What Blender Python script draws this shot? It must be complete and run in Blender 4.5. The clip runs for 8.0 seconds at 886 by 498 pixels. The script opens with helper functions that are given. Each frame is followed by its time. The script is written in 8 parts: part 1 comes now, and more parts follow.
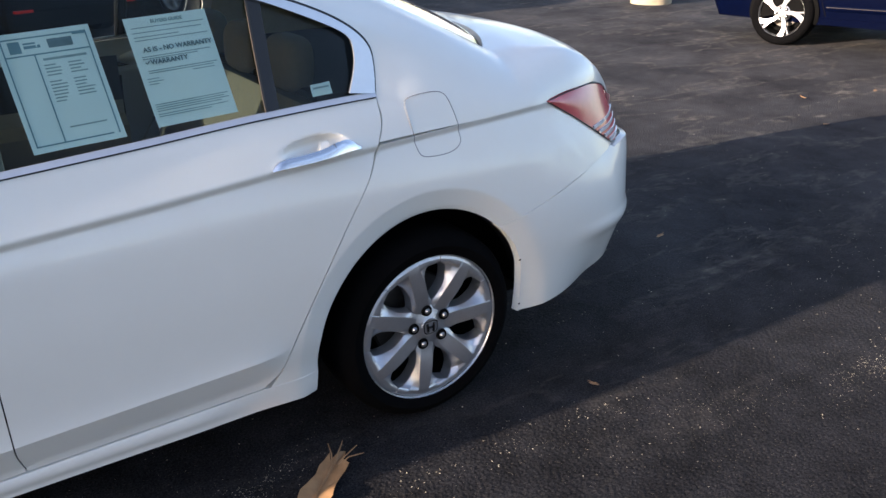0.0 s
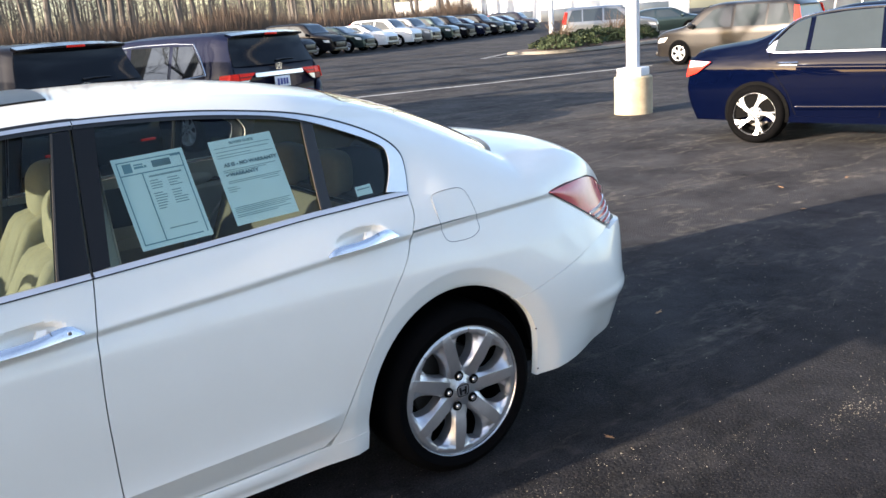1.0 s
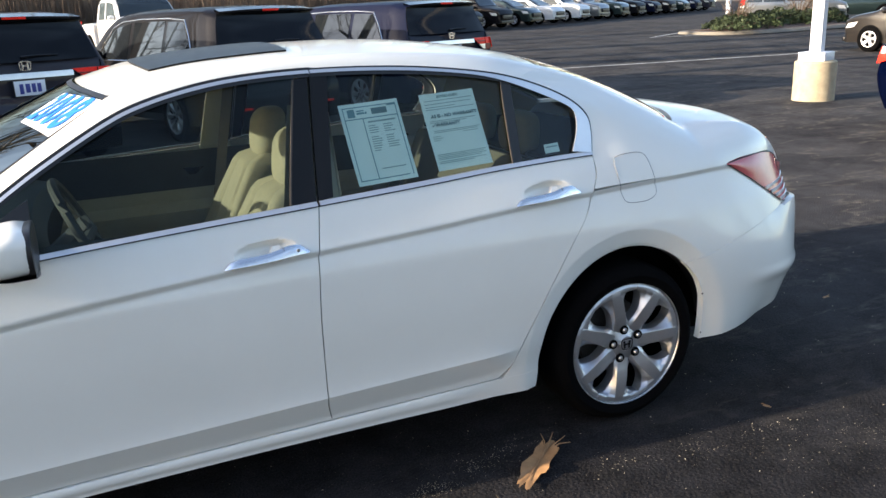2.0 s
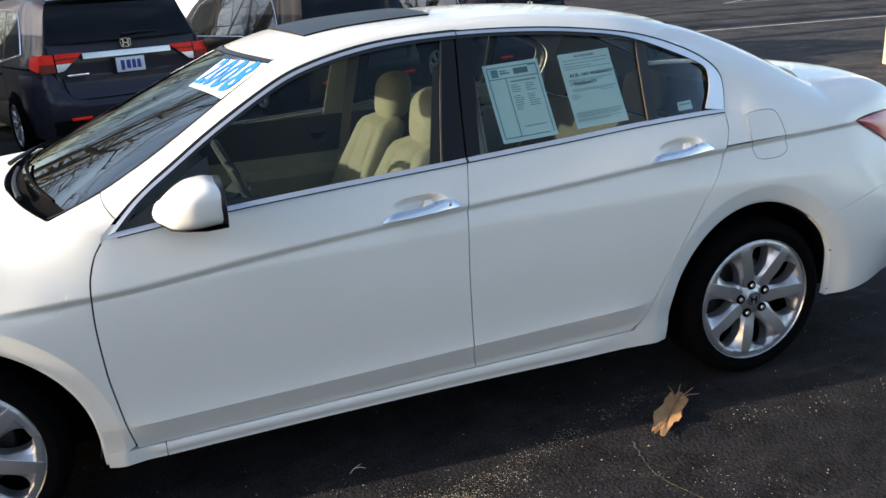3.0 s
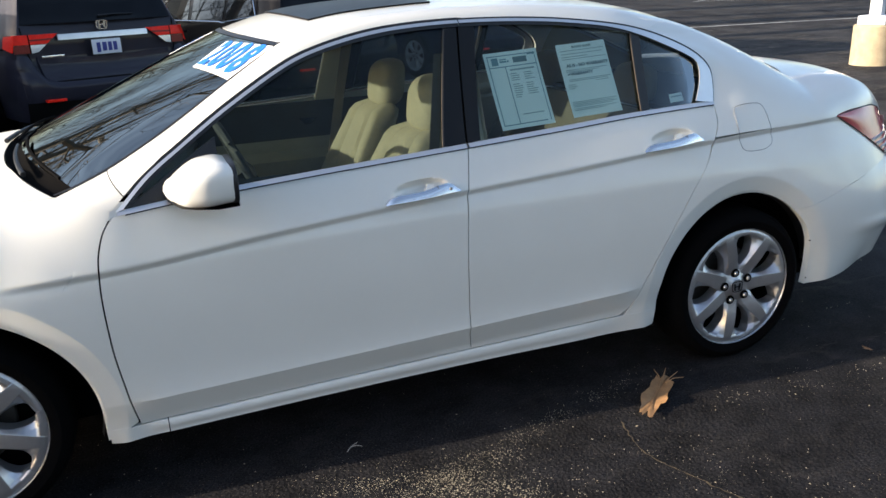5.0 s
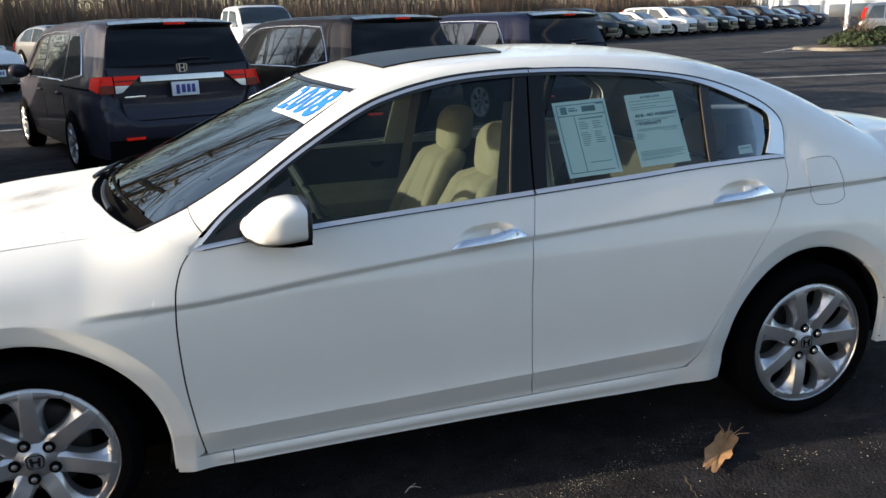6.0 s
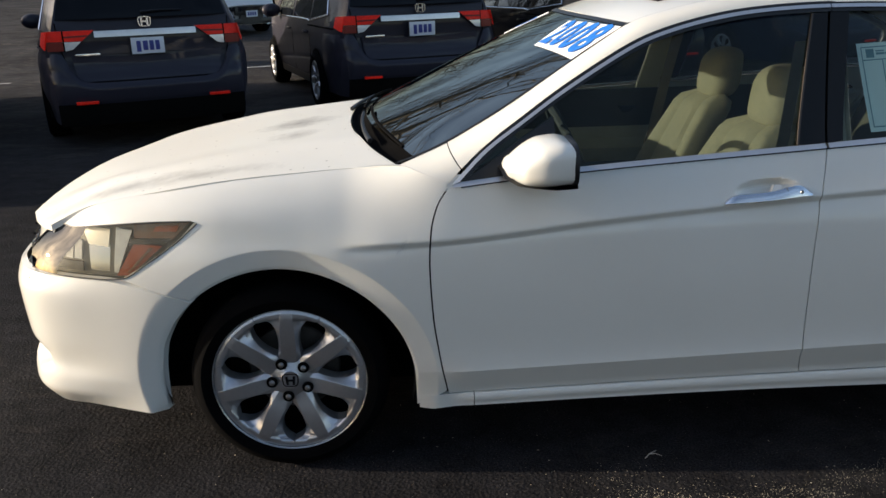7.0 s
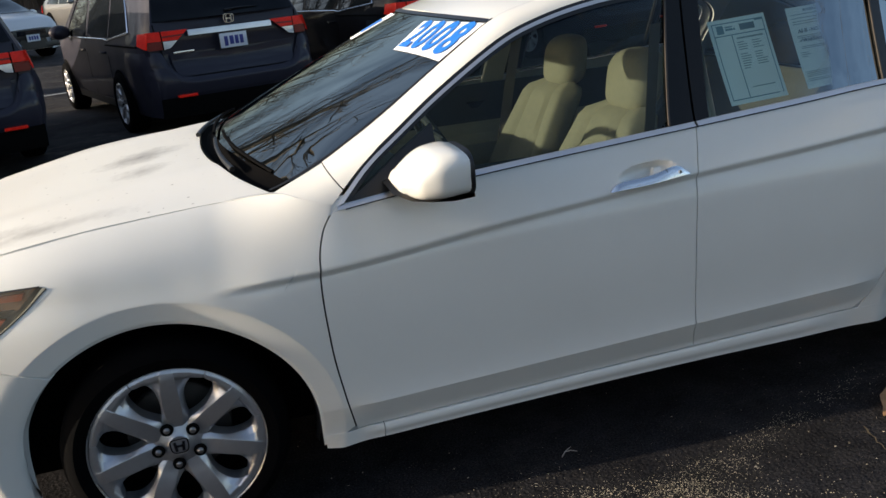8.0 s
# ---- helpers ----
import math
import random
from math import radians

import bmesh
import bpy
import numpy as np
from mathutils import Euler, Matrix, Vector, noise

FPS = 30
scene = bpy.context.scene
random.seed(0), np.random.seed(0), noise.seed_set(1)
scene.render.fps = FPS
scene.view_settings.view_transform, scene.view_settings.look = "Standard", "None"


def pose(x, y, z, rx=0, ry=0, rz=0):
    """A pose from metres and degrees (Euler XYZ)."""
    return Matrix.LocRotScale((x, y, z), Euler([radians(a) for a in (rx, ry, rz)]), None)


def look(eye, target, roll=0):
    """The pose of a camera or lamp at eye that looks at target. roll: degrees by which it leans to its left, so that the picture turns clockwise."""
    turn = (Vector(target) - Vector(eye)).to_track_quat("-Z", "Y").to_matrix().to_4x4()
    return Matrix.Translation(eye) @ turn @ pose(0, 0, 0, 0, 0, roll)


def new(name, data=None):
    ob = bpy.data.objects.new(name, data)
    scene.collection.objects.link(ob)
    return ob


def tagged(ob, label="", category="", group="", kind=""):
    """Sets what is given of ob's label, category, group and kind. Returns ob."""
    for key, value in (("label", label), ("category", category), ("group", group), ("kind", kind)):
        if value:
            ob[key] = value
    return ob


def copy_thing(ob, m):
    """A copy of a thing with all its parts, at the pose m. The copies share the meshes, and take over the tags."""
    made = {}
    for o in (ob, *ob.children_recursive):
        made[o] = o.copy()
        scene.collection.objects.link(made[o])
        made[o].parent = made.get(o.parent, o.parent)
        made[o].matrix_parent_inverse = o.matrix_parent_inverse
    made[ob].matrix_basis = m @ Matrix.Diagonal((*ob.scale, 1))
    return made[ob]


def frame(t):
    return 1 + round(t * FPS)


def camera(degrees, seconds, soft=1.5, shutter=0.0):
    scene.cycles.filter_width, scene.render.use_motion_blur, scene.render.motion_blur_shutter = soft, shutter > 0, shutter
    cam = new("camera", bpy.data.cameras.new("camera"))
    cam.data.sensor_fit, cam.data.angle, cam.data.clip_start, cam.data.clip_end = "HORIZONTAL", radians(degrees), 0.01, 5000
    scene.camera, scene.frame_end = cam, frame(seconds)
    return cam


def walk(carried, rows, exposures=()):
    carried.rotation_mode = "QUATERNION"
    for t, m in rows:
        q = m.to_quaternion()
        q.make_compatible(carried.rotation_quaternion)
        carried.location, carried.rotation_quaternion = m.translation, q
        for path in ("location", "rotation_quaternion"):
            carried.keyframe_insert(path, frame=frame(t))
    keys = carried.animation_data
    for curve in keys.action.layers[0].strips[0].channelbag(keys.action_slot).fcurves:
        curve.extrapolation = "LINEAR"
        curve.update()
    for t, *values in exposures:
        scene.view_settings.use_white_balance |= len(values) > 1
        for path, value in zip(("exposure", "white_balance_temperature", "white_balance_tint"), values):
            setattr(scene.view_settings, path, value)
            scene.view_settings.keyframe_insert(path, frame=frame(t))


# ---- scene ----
cam = camera(57.0, 8.0)
PATH = [
    (0, (-1.209, -2.772, 1.577), (-0.198, -1.242, 0.777), -0.7),
    (0.2, (-1.207, -2.895, 1.550), (-0.170, -1.397, 0.722), -2.5),
    (0.5, (-1.286, -2.949, 1.602), (-0.212, -1.420, 0.888), -3.8),
    (0.7, (-1.352, -3.020, 1.595), (-0.275, -1.436, 1.018), -4.3),
    (1, (-1.530, -3.100, 1.599), (-0.461, -1.494, 1.071), -4.1),
    (1.5, (-1.706, -3.177, 1.585), (-0.798, -1.480, 1.037), -1.9),
    (1.7, (-1.725, -3.226, 1.585), (-0.898, -1.497, 1.028), -2.0),
    (2.8, (-1.990, -3.285, 1.577), (-1.362, -1.478, 0.993), -3.5),
    (3, (-2.068, -3.283, 1.569), (-1.468, -1.478, 0.952), -3.8),
    (3.5, (-2.152, -3.282, 1.569), (-1.475, -1.523, 0.899), -1.8),
    (4, (-2.168, -3.293, 1.574), (-1.49, -1.549, 0.865), -2.0),
    (4.5, (-2.176, -3.298, 1.562), (-1.502, -1.548, 0.868), -2.0),
    (5.8, (-2.222, -3.330, 1.574), (-1.602, -1.485, 1.031), -1.5),
    (6, (-2.227, -3.333, 1.575), (-1.675, -1.485, 1.043), -1.6),
    (6.5, (-2.299, -3.303, 1.565), (-1.904, -1.419, 1.022), -1.2),
    (6.8, (-2.340, -3.244, 1.544), (-2.189, -1.338, 0.956), -1.1),
    (7, (-2.357, -3.177, 1.53), (-2.309, -1.282, 0.893), -1.7),
    (7.5, (-2.362, -3.009, 1.554), (-2.324, -1.115, 0.913), -2.2),
    (7.8, (-2.416, -2.989, 1.554), (-2.204, -1.110, 0.902), -2.8),
    (8, (-2.514, -2.992, 1.546), (-2.056, -1.161, 0.885), -5.4),
]
walk(cam, [(t, look(eye, target, roll)) for t, eye, target, roll in PATH],
     exposures=[(0, 1.81, 6150, 21), (0.5, 2.27, 6265, 17), (1.0, 2.19, 6215, 17), (1.5, 1.99, 6215, 15), (3.0, 1.64, 6215, 15), (3.5, 1.54, 6215, 15), (4.5, 1.54, 6245, 15), (6.0, 1.42, 6180, 14), (6.5, 1.18, 6210, 14), (7.0, 0.87, 6280, 14), (7.5, 0.73, 6280, 14), (8.0, 0.91, 6260, 14)])


# ---- light ----
SUN_AZ, SUN_EL = radians(176), radians(13)      # the sun stands low ahead of the white car
sun_way = Vector((math.cos(SUN_AZ) * math.cos(SUN_EL), math.sin(SUN_AZ) * math.cos(SUN_EL), math.sin(SUN_EL)))
sun = new("sun", bpy.data.lights.new("sun", "SUN"))
sun.data.energy, sun.data.angle, sun.data.color = 4.25, radians(0.6), (1.0, 0.86, 0.645)
sun.matrix_world = look((0, 0, 30), Vector((0, 0, 30)) - sun_way)
world = bpy.data.worlds.new("sky")
scene.world = world
world.use_nodes = True
wn = world.node_tree.nodes
sky = wn.new("ShaderNodeTexSky")
sky.sky_type, sky.sun_disc = "NISHITA", False
sky.sun_elevation, sky.sun_rotation = SUN_EL, math.pi / 2 - SUN_AZ
sky.air_density, sky.dust_density, sky.ozone_density = 1.0, 1.8, 1.0
wn["Background"].inputs[1].default_value = 0.119
wl = world.node_tree.links
veil = wn.new("ShaderNodeTexNoise")                # thin drifting cloud over the whole sky
veil.inputs["Scale"].default_value, veil.inputs["Detail"].default_value, veil.inputs["Roughness"].default_value, veil.inputs["Distortion"].default_value = 3.2, 6.0, 0.6, 0.5
veil_ramp = wn.new("ShaderNodeValToRGB")
veil_ramp.color_ramp.elements[0].position, veil_ramp.color_ramp.elements[0].color = 0.40, (0.66, 0.68, 0.72, 1)
veil_ramp.color_ramp.elements[1].position, veil_ramp.color_ramp.elements[1].color = 0.66, (1.75, 1.66, 1.54, 1)
cloudy = wn.new("ShaderNodeMixRGB")
cloudy.blend_type, cloudy.inputs[0].default_value = "MULTIPLY", 1.0
wl.new(veil.outputs[0], veil_ramp.inputs[0])
wl.new(sky.outputs[0], cloudy.inputs[1])
wl.new(veil_ramp.outputs[0], cloudy.inputs[2])
wl.new(cloudy.outputs[0], wn["Background"].inputs[0])


# ---- materials ----
def nodes_of(name):
    m = bpy.data.materials.new(name)
    m.use_nodes = True
    return m, m.node_tree.nodes, m.node_tree.links, m.node_tree.nodes["Principled BSDF"]


def noise_tex(n, l, scale, detail=4.0, rough=0.55, vec=None):
    t = n.new("ShaderNodeTexNoise")
    t.inputs["Scale"].default_value, t.inputs["Detail"].default_value, t.inputs["Roughness"].default_value = scale, detail, rough
    if vec is not None:
        l.new(vec, t.inputs["Vector"])
    return t


def ramp_of(n, l, source, stops):
    r = n.new("ShaderNodeValToRGB")
    els = r.color_ramp.elements
    while len(els) < len(stops):
        els.new(0.5)
    for e, (p, c) in zip(els, stops):
        e.position, e.color = p, (*c, 1) if len(c) == 3 else (c[0], c[0], c[0], 1)
    l.new(source, r.inputs[0])
    return r


def place(n):
    return n.new("ShaderNodeTexCoord").outputs["Object"]


def plain(name, color, rough=0.5, metal=0.0, vary=0.12, scale=30.0, bump=0.0, coat=0.0, spec=0.5, bump_scale=None):
    """A surface with fine and coarse variation of colour and gloss."""
    m, n, l, b = nodes_of(name)
    v = place(n)
    a, c = noise_tex(n, l, scale, 5, 0.6, v), noise_tex(n, l, scale * 0.12, 3, 0.5, v)
    mix = n.new("ShaderNodeMath")
    mix.operation = "ADD"
    l.new(a.outputs[0], mix.inputs[0])
    l.new(c.outputs[0], mix.inputs[1])
    lo, hi = [x * (1 - vary) for x in color], [min(1, x * (1 + vary)) for x in color]
    r = ramp_of(n, l, mix.outputs[0], [(0.35, lo), (0.65, hi)])
    half = n.new("ShaderNodeMath")
    half.operation, half.inputs[1].default_value = "MULTIPLY", 0.5
    l.new(mix.outputs[0], half.inputs[0])
    l.new(half.outputs[0], r.inputs[0])
    l.new(r.outputs[0], b.inputs["Base Color"])
    rr = n.new("ShaderNodeMapRange")
    rr.inputs[3].default_value, rr.inputs[4].default_value = max(0.02, rough * 0.85), min(1, rough * 1.15)
    l.new(half.outputs[0], rr.inputs[0])
    l.new(rr.outputs[0], b.inputs["Roughness"])
    b.inputs["Metallic"].default_value = metal
    b.inputs["Coat Weight"].default_value = coat
    b.inputs["Coat Roughness"].default_value = 0.04
    b.inputs["Specular IOR Level"].default_value = spec
    if bump:
        bp = n.new("ShaderNodeBump")
        bp.inputs["Strength"].default_value, bp.inputs["Distance"].default_value = bump, 0.002
        t = noise_tex(n, l, bump_scale or scale * 4, 3, 0.6, v)
        l.new(t.outputs[0], bp.inputs["Height"])
        l.new(bp.outputs[0], b.inputs["Normal"])
    return m


def car_paint(name, color, flake=0.05, dirt=0.0, rough=0.32, metal=0.0, coat=0.8, spec=0.5, gloss_to=0.08):
    """Clear-coated paint with a little road film."""
    m, n, l, b = nodes_of(name)
    v = place(n)
    t = noise_tex(n, l, 2.2, 6, 0.65, v)
    f = noise_tex(n, l, 900, 1, 0.5, v)
    r = ramp_of(n, l, t.outputs[0], [(0.35, [c * (1 - dirt) for c in color]), (0.7, color)])
    mixed = n.new("ShaderNodeMixRGB")
    mixed.blend_type, mixed.inputs[0].default_value = "OVERLAY", flake
    l.new(r.outputs[0], mixed.inputs[1])
    l.new(f.outputs[0], mixed.inputs[2])
    l.new(mixed.outputs[0], b.inputs["Base Color"])
    rr = n.new("ShaderNodeMapRange")
    rr.inputs[3].default_value, rr.inputs[4].default_value = rough * 0.9, rough * 1.2
    l.new(t.outputs[0], rr.inputs[0])
    l.new(rr.outputs[0], b.inputs["Roughness"])
    b.inputs["Coat Weight"].default_value = coat
    b.inputs["Specular IOR Level"].default_value = spec
    b.inputs["Metallic"].default_value = metal
    cr = n.new("ShaderNodeMapRange")
    cr.inputs[3].default_value, cr.inputs[4].default_value = 0.02, gloss_to
    l.new(t.outputs[0], cr.inputs[0])
    l.new(cr.outputs[0], b.inputs["Coat Roughness"])
    return m


def stained_paint(name, source, spots):
    """The same paint with dried water marks: ellipses (x, y, long, wide) with ragged edges."""
    m = source.copy()
    m.name = name
    n, l = m.node_tree.nodes, m.node_tree.links
    b = n["Principled BSDF"]
    col = b.inputs["Base Color"].links[0].from_socket
    v = place(n)
    wob = noise_tex(n, l, 14, 5, 0.7, v)
    drops = noise_tex(n, l, 60, 2, 0.5, v)
    total = None
    for x, y, a, c, k in spots:
        mp = n.new("ShaderNodeMapping")
        mp.inputs["Location"].default_value = (-x / a, -y / c, 0)
        mp.inputs["Scale"].default_value = (1 / a, 1 / c, 0)
        l.new(v, mp.inputs[0])
        ln = n.new("ShaderNodeVectorMath")
        ln.operation = "LENGTH"
        l.new(mp.outputs[0], ln.inputs[0])
        ad = n.new("ShaderNodeMath")
        ad.operation = "MULTIPLY_ADD"
        ad.inputs[1].default_value = 1.6
        l.new(wob.outputs[0], ad.inputs[0])
        l.new(ln.outputs["Value"], ad.inputs[2])
        r = ramp_of(n, l, ad.outputs[0], [(0.35, (k,)), (0.95, (0.0,))])
        ad2 = n.new("ShaderNodeMath")
        ad2.operation, ad2.inputs[1].default_value = "MULTIPLY", 0.5
        l.new(ad.outputs[0], ad2.inputs[0])
        l.new(ad2.outputs[0], r.inputs[0])
        if total is None:
            total = r.outputs[0]
        else:
            mx = n.new("ShaderNodeMath")
            mx.operation = "MAXIMUM"
            l.new(total, mx.inputs[0])
            l.new(r.outputs[0], mx.inputs[1])
            total = mx.outputs[0]
    speck = n.new("ShaderNodeTexVoronoi")          # dried drops and dirt
    speck.inputs["Scale"].default_value = 26
    l.new(v, speck.inputs["Vector"])
    dot = ramp_of(n, l, speck.outputs["Distance"], [(0.07, (0.55,)), (0.14, (0.0,))])
    some = ramp_of(n, l, drops.outputs[0], [(0.48, (0.0,)), (0.56, (1.0,))])
    both = n.new("ShaderNodeMath")
    both.operation = "MULTIPLY"
    l.new(dot.outputs[0], both.inputs[0])
    l.new(some.outputs[0], both.inputs[1])
    mx = n.new("ShaderNodeMath")
    mx.operation = "MAXIMUM"
    l.new(total, mx.inputs[0])
    l.new(both.outputs[0], mx.inputs[1])
    total = mx.outputs[0]
    b.inputs["Specular IOR Level"].default_value = 0.12
    mix = n.new("ShaderNodeMixRGB")
    mix.inputs[2].default_value = (0.20, 0.195, 0.185, 1)
    dull = n.new("ShaderNodeMapRange")
    dull.inputs[3].default_value, dull.inputs[4].default_value = 0.14, 0.0
    l.new(total, dull.inputs[0])
    l.new(dull.outputs[0], b.inputs["Coat Weight"])
    l.new(total, mix.inputs[0])
    l.new(col, mix.inputs[1])
    l.new(mix.outputs[0], b.inputs["Base Color"])
    return m


def pane_glass(name, tint, gloss=1.0, ior=1.5, haze=0.0):
    """Thin tinted glass: see-through, with a mirror layer that grows at grazing angles and, when clouded, a pale film."""
    m, n, l, b = nodes_of(name)
    n.remove(b)
    out = n["Material Output"]
    tr, gl, fr, mx = n.new("ShaderNodeBsdfTransparent"), n.new("ShaderNodeBsdfGlossy"), n.new("ShaderNodeFresnel"), n.new("ShaderNodeMixShader")
    tr.inputs[0].default_value = (*tint, 1)
    gl.inputs["Roughness"].default_value = 0.01
    gl.inputs[0].default_value = (gloss, gloss, gloss, 1) if isinstance(gloss, float) else (*gloss, 1)
    fr.inputs[0].default_value = ior
    l.new(fr.outputs[0], mx.inputs[0])
    l.new(tr.outputs[0], mx.inputs[1])
    if haze:
        film, cloud = n.new("ShaderNodeBsdfDiffuse"), n.new("ShaderNodeMixShader")
        film.inputs[0].default_value = (0.80, 0.77, 0.66, 1)
        spread = ramp_of(n, l, noise_tex(n, l, 24, 5, 0.6, place(n)).outputs[0], [(0.3, (haze * 0.5,)), (0.7, (haze * 1.5,))])
        l.new(spread.outputs[0], cloud.inputs[0])
        l.new(tr.outputs[0], cloud.inputs[1])
        l.new(film.outputs[0], cloud.inputs[2])
        l.new(cloud.outputs[0], mx.inputs[1])
    l.new(gl.outputs[0], mx.inputs[2])
    l.new(mx.outputs[0], out.inputs[0])
    return m


def asphalt_material():
    m, n, l, b = nodes_of("asphalt")
    v = place(n)
    fine, mid, big = noise_tex(n, l, 160, 3, 0.7, v), noise_tex(n, l, 9, 6, 0.65, v), noise_tex(n, l, 0.35, 5, 0.6, v)
    base = ramp_of(n, l, fine.outputs[0], [(0.34, (0.004, 0.004, 0.005)), (0.74, (0.037, 0.0355, 0.037))])
    blot = noise_tex(n, l, 5, 8, 0.75, v)
    shade = ramp_of(n, l, blot.outputs[0], [(0.33, (0.55,)), (0.68, (1.6,))])
    mul = n.new("ShaderNodeMixRGB")
    mul.blend_type, mul.inputs[0].default_value = "MULTIPLY", 1.0
    l.new(base.outputs[0], mul.inputs[1])
    l.new(shade.outputs[0], mul.inputs[2])
    base = mul
    # the asphalt grows paler towards +x and +y, in ragged patches
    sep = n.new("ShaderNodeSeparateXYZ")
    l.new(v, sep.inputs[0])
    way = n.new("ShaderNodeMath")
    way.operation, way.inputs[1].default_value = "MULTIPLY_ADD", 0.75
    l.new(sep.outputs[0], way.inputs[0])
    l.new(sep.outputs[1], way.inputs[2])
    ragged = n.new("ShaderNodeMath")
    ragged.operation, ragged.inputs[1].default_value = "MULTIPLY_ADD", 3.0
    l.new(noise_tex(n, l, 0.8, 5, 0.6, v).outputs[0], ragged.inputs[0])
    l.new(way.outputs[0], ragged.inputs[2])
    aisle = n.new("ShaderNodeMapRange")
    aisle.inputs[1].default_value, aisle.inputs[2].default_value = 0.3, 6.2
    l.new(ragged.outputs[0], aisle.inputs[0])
    paler_out = n.new("ShaderNodeMixRGB")
    paler_out.blend_type, paler_out.inputs[2].default_value = "ADD", (0.047, 0.0455, 0.0445, 1)
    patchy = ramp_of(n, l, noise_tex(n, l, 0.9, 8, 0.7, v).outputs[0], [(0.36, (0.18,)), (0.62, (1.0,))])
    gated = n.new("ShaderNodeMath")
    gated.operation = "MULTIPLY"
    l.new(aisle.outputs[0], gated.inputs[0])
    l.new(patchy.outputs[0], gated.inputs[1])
    l.new(gated.outputs[0], paler_out.inputs[0])
    l.new(base.outputs[0], paler_out.inputs[1])
    base = paler_out
    # worn streaks where the sealer is gone
    mp = n.new("ShaderNodeMapping")
    mp.inputs["Rotation"].default_value = (0, 0, radians(38))
    mp.inputs["Scale"].default_value = (0.5, 1.5, 1)
    l.new(v, mp.inputs[0])
    streak = noise_tex(n, l, 1.1, 10, 0.78, mp.outputs[0])
    fine_seam = noise_tex(n, l, 0.7, 8, 0.62, mp.outputs[0])
    seam_line = ramp_of(n, l, fine_seam.outputs[0], [(0.484, (0.0,)), (0.496, (0.9,)), (0.504, (0.9,)), (0.516, (0.0,))])
    st = ramp_of(n, l, streak.outputs[0], [(0.56, (0.0,)), (0.71, (0.95,))])
    seam_gate = n.new("ShaderNodeMath")
    seam_gate.operation = "MULTIPLY"
    l.new(seam_line.outputs[0], seam_gate.inputs[0])
    l.new(streak.outputs[0], seam_gate.inputs[1])
    sr = n.new("ShaderNodeMixRGB")
    sr.blend_type, sr.inputs[0].default_value = "ADD", 1.0
    l.new(st.outputs[0], sr.inputs[1])
    l.new(seam_gate.outputs[0], sr.inputs[2])
    thin = n.new("ShaderNodeMapRange")
    thin.inputs[3].default_value, thin.inputs[4].default_value = 0.12, 1.0
    l.new(aisle.outputs[0], thin.inputs[0])
    sparse = n.new("ShaderNodeMixRGB")
    sparse.blend_type, sparse.inputs[0].default_value = "MULTIPLY", 1.0
    l.new(sr.outputs[0], sparse.inputs[1])
    l.new(thin.outputs[0], sparse.inputs[2])
    worn = n.new("ShaderNodeMixRGB")
    l.new(sparse.outputs[0], worn.inputs[0])
    l.new(base.outputs[0], worn.inputs[1])
    wr = ramp_of(n, l, mid.outputs[0], [(0.35, (0.032, 0.030, 0.030)), (0.7, (0.215, 0.19, 0.155))])
    l.new(wr.outputs[0], worn.inputs[2])
    # pale stone chips and grit
    vo = n.new("ShaderNodeTexVoronoi")
    vo.inputs["Scale"].default_value = 75
    l.new(v, vo.inputs["Vector"])
    chip = ramp_of(n, l, vo.outputs["Distance"], [(0.0, (1.0,)), (0.15, (0.0,))])
    gate = ramp_of(n, l, noise_tex(n, l, 1.7, 6, 0.7, v).outputs[0], [(0.42, (0.06,)), (0.62, (0.95,))])
    both = n.new("ShaderNodeMath")
    both.operation = "MULTIPLY"
    l.new(chip.outputs[0], both.inputs[0])
    l.new(gate.outputs[0], both.inputs[1])
    grit = n.new("ShaderNodeMixRGB")
    grit.inputs[2].default_value = (0.30, 0.25, 0.17, 1)
    l.new(both.outputs[0], grit.inputs[0])
    l.new(worn.outputs[0], grit.inputs[1])
    l.new(grit.outputs[0], b.inputs["Base Color"])
    rr = ramp_of(n, l, big.outputs[0], [(0.35, (0.78,)), (0.65, (0.92,))])
    l.new(rr.outputs[0], b.inputs["Roughness"])
    bp = n.new("ShaderNodeBump")
    bp.inputs["Strength"].default_value, bp.inputs["Distance"].default_value = 0.65, 0.005
    add = n.new("ShaderNodeMath")
    add.operation = "ADD"
    l.new(fine.outputs[0], add.inputs[0])
    l.new(vo.outputs["Distance"], add.inputs[1])
    l.new(add.outputs[0], bp.inputs["Height"])
    l.new(bp.outputs[0], b.inputs["Normal"])
    b.inputs["Specular IOR Level"].default_value = 0.06
    return m


ASPHALT = asphalt_material()
WHITE = car_paint("pearl_white_paint", (0.755, 0.755, 0.71), 0.03, 0.04)
STAINED = stained_paint("stained_white_paint", WHITE, ((-2.81, -0.04, 0.15, 0.12, 0.85), (-2.795, -0.28, 0.09, 0.08, 0.6), (-3.05, -0.62, 0.26, 0.05, 0.5), (-3.32, -0.58, 0.30, 0.06, 0.6), (-3.50, -0.40, 0.20, 0.06, 0.4)))
GREY = car_paint("dark_grey_paint", (0.023, 0.0228, 0.0345), 0.15, rough=0.45, coat=0.34, spec=0.12, gloss_to=0.04)
BLACKP = car_paint("black_paint", (0.005, 0.005, 0.007), 0.1, rough=0.5, coat=0.32, spec=0.05, gloss_to=0.04)
NAVY = car_paint("navy_paint", (0.004, 0.006, 0.020), 0.1, rough=0.5, coat=0.32, spec=0.05, gloss_to=0.04)
BLUE = car_paint("blue_paint", (0.0006, 0.0016, 0.0095), 0.03, rough=0.5, coat=0.35, spec=0.0, gloss_to=0.03)
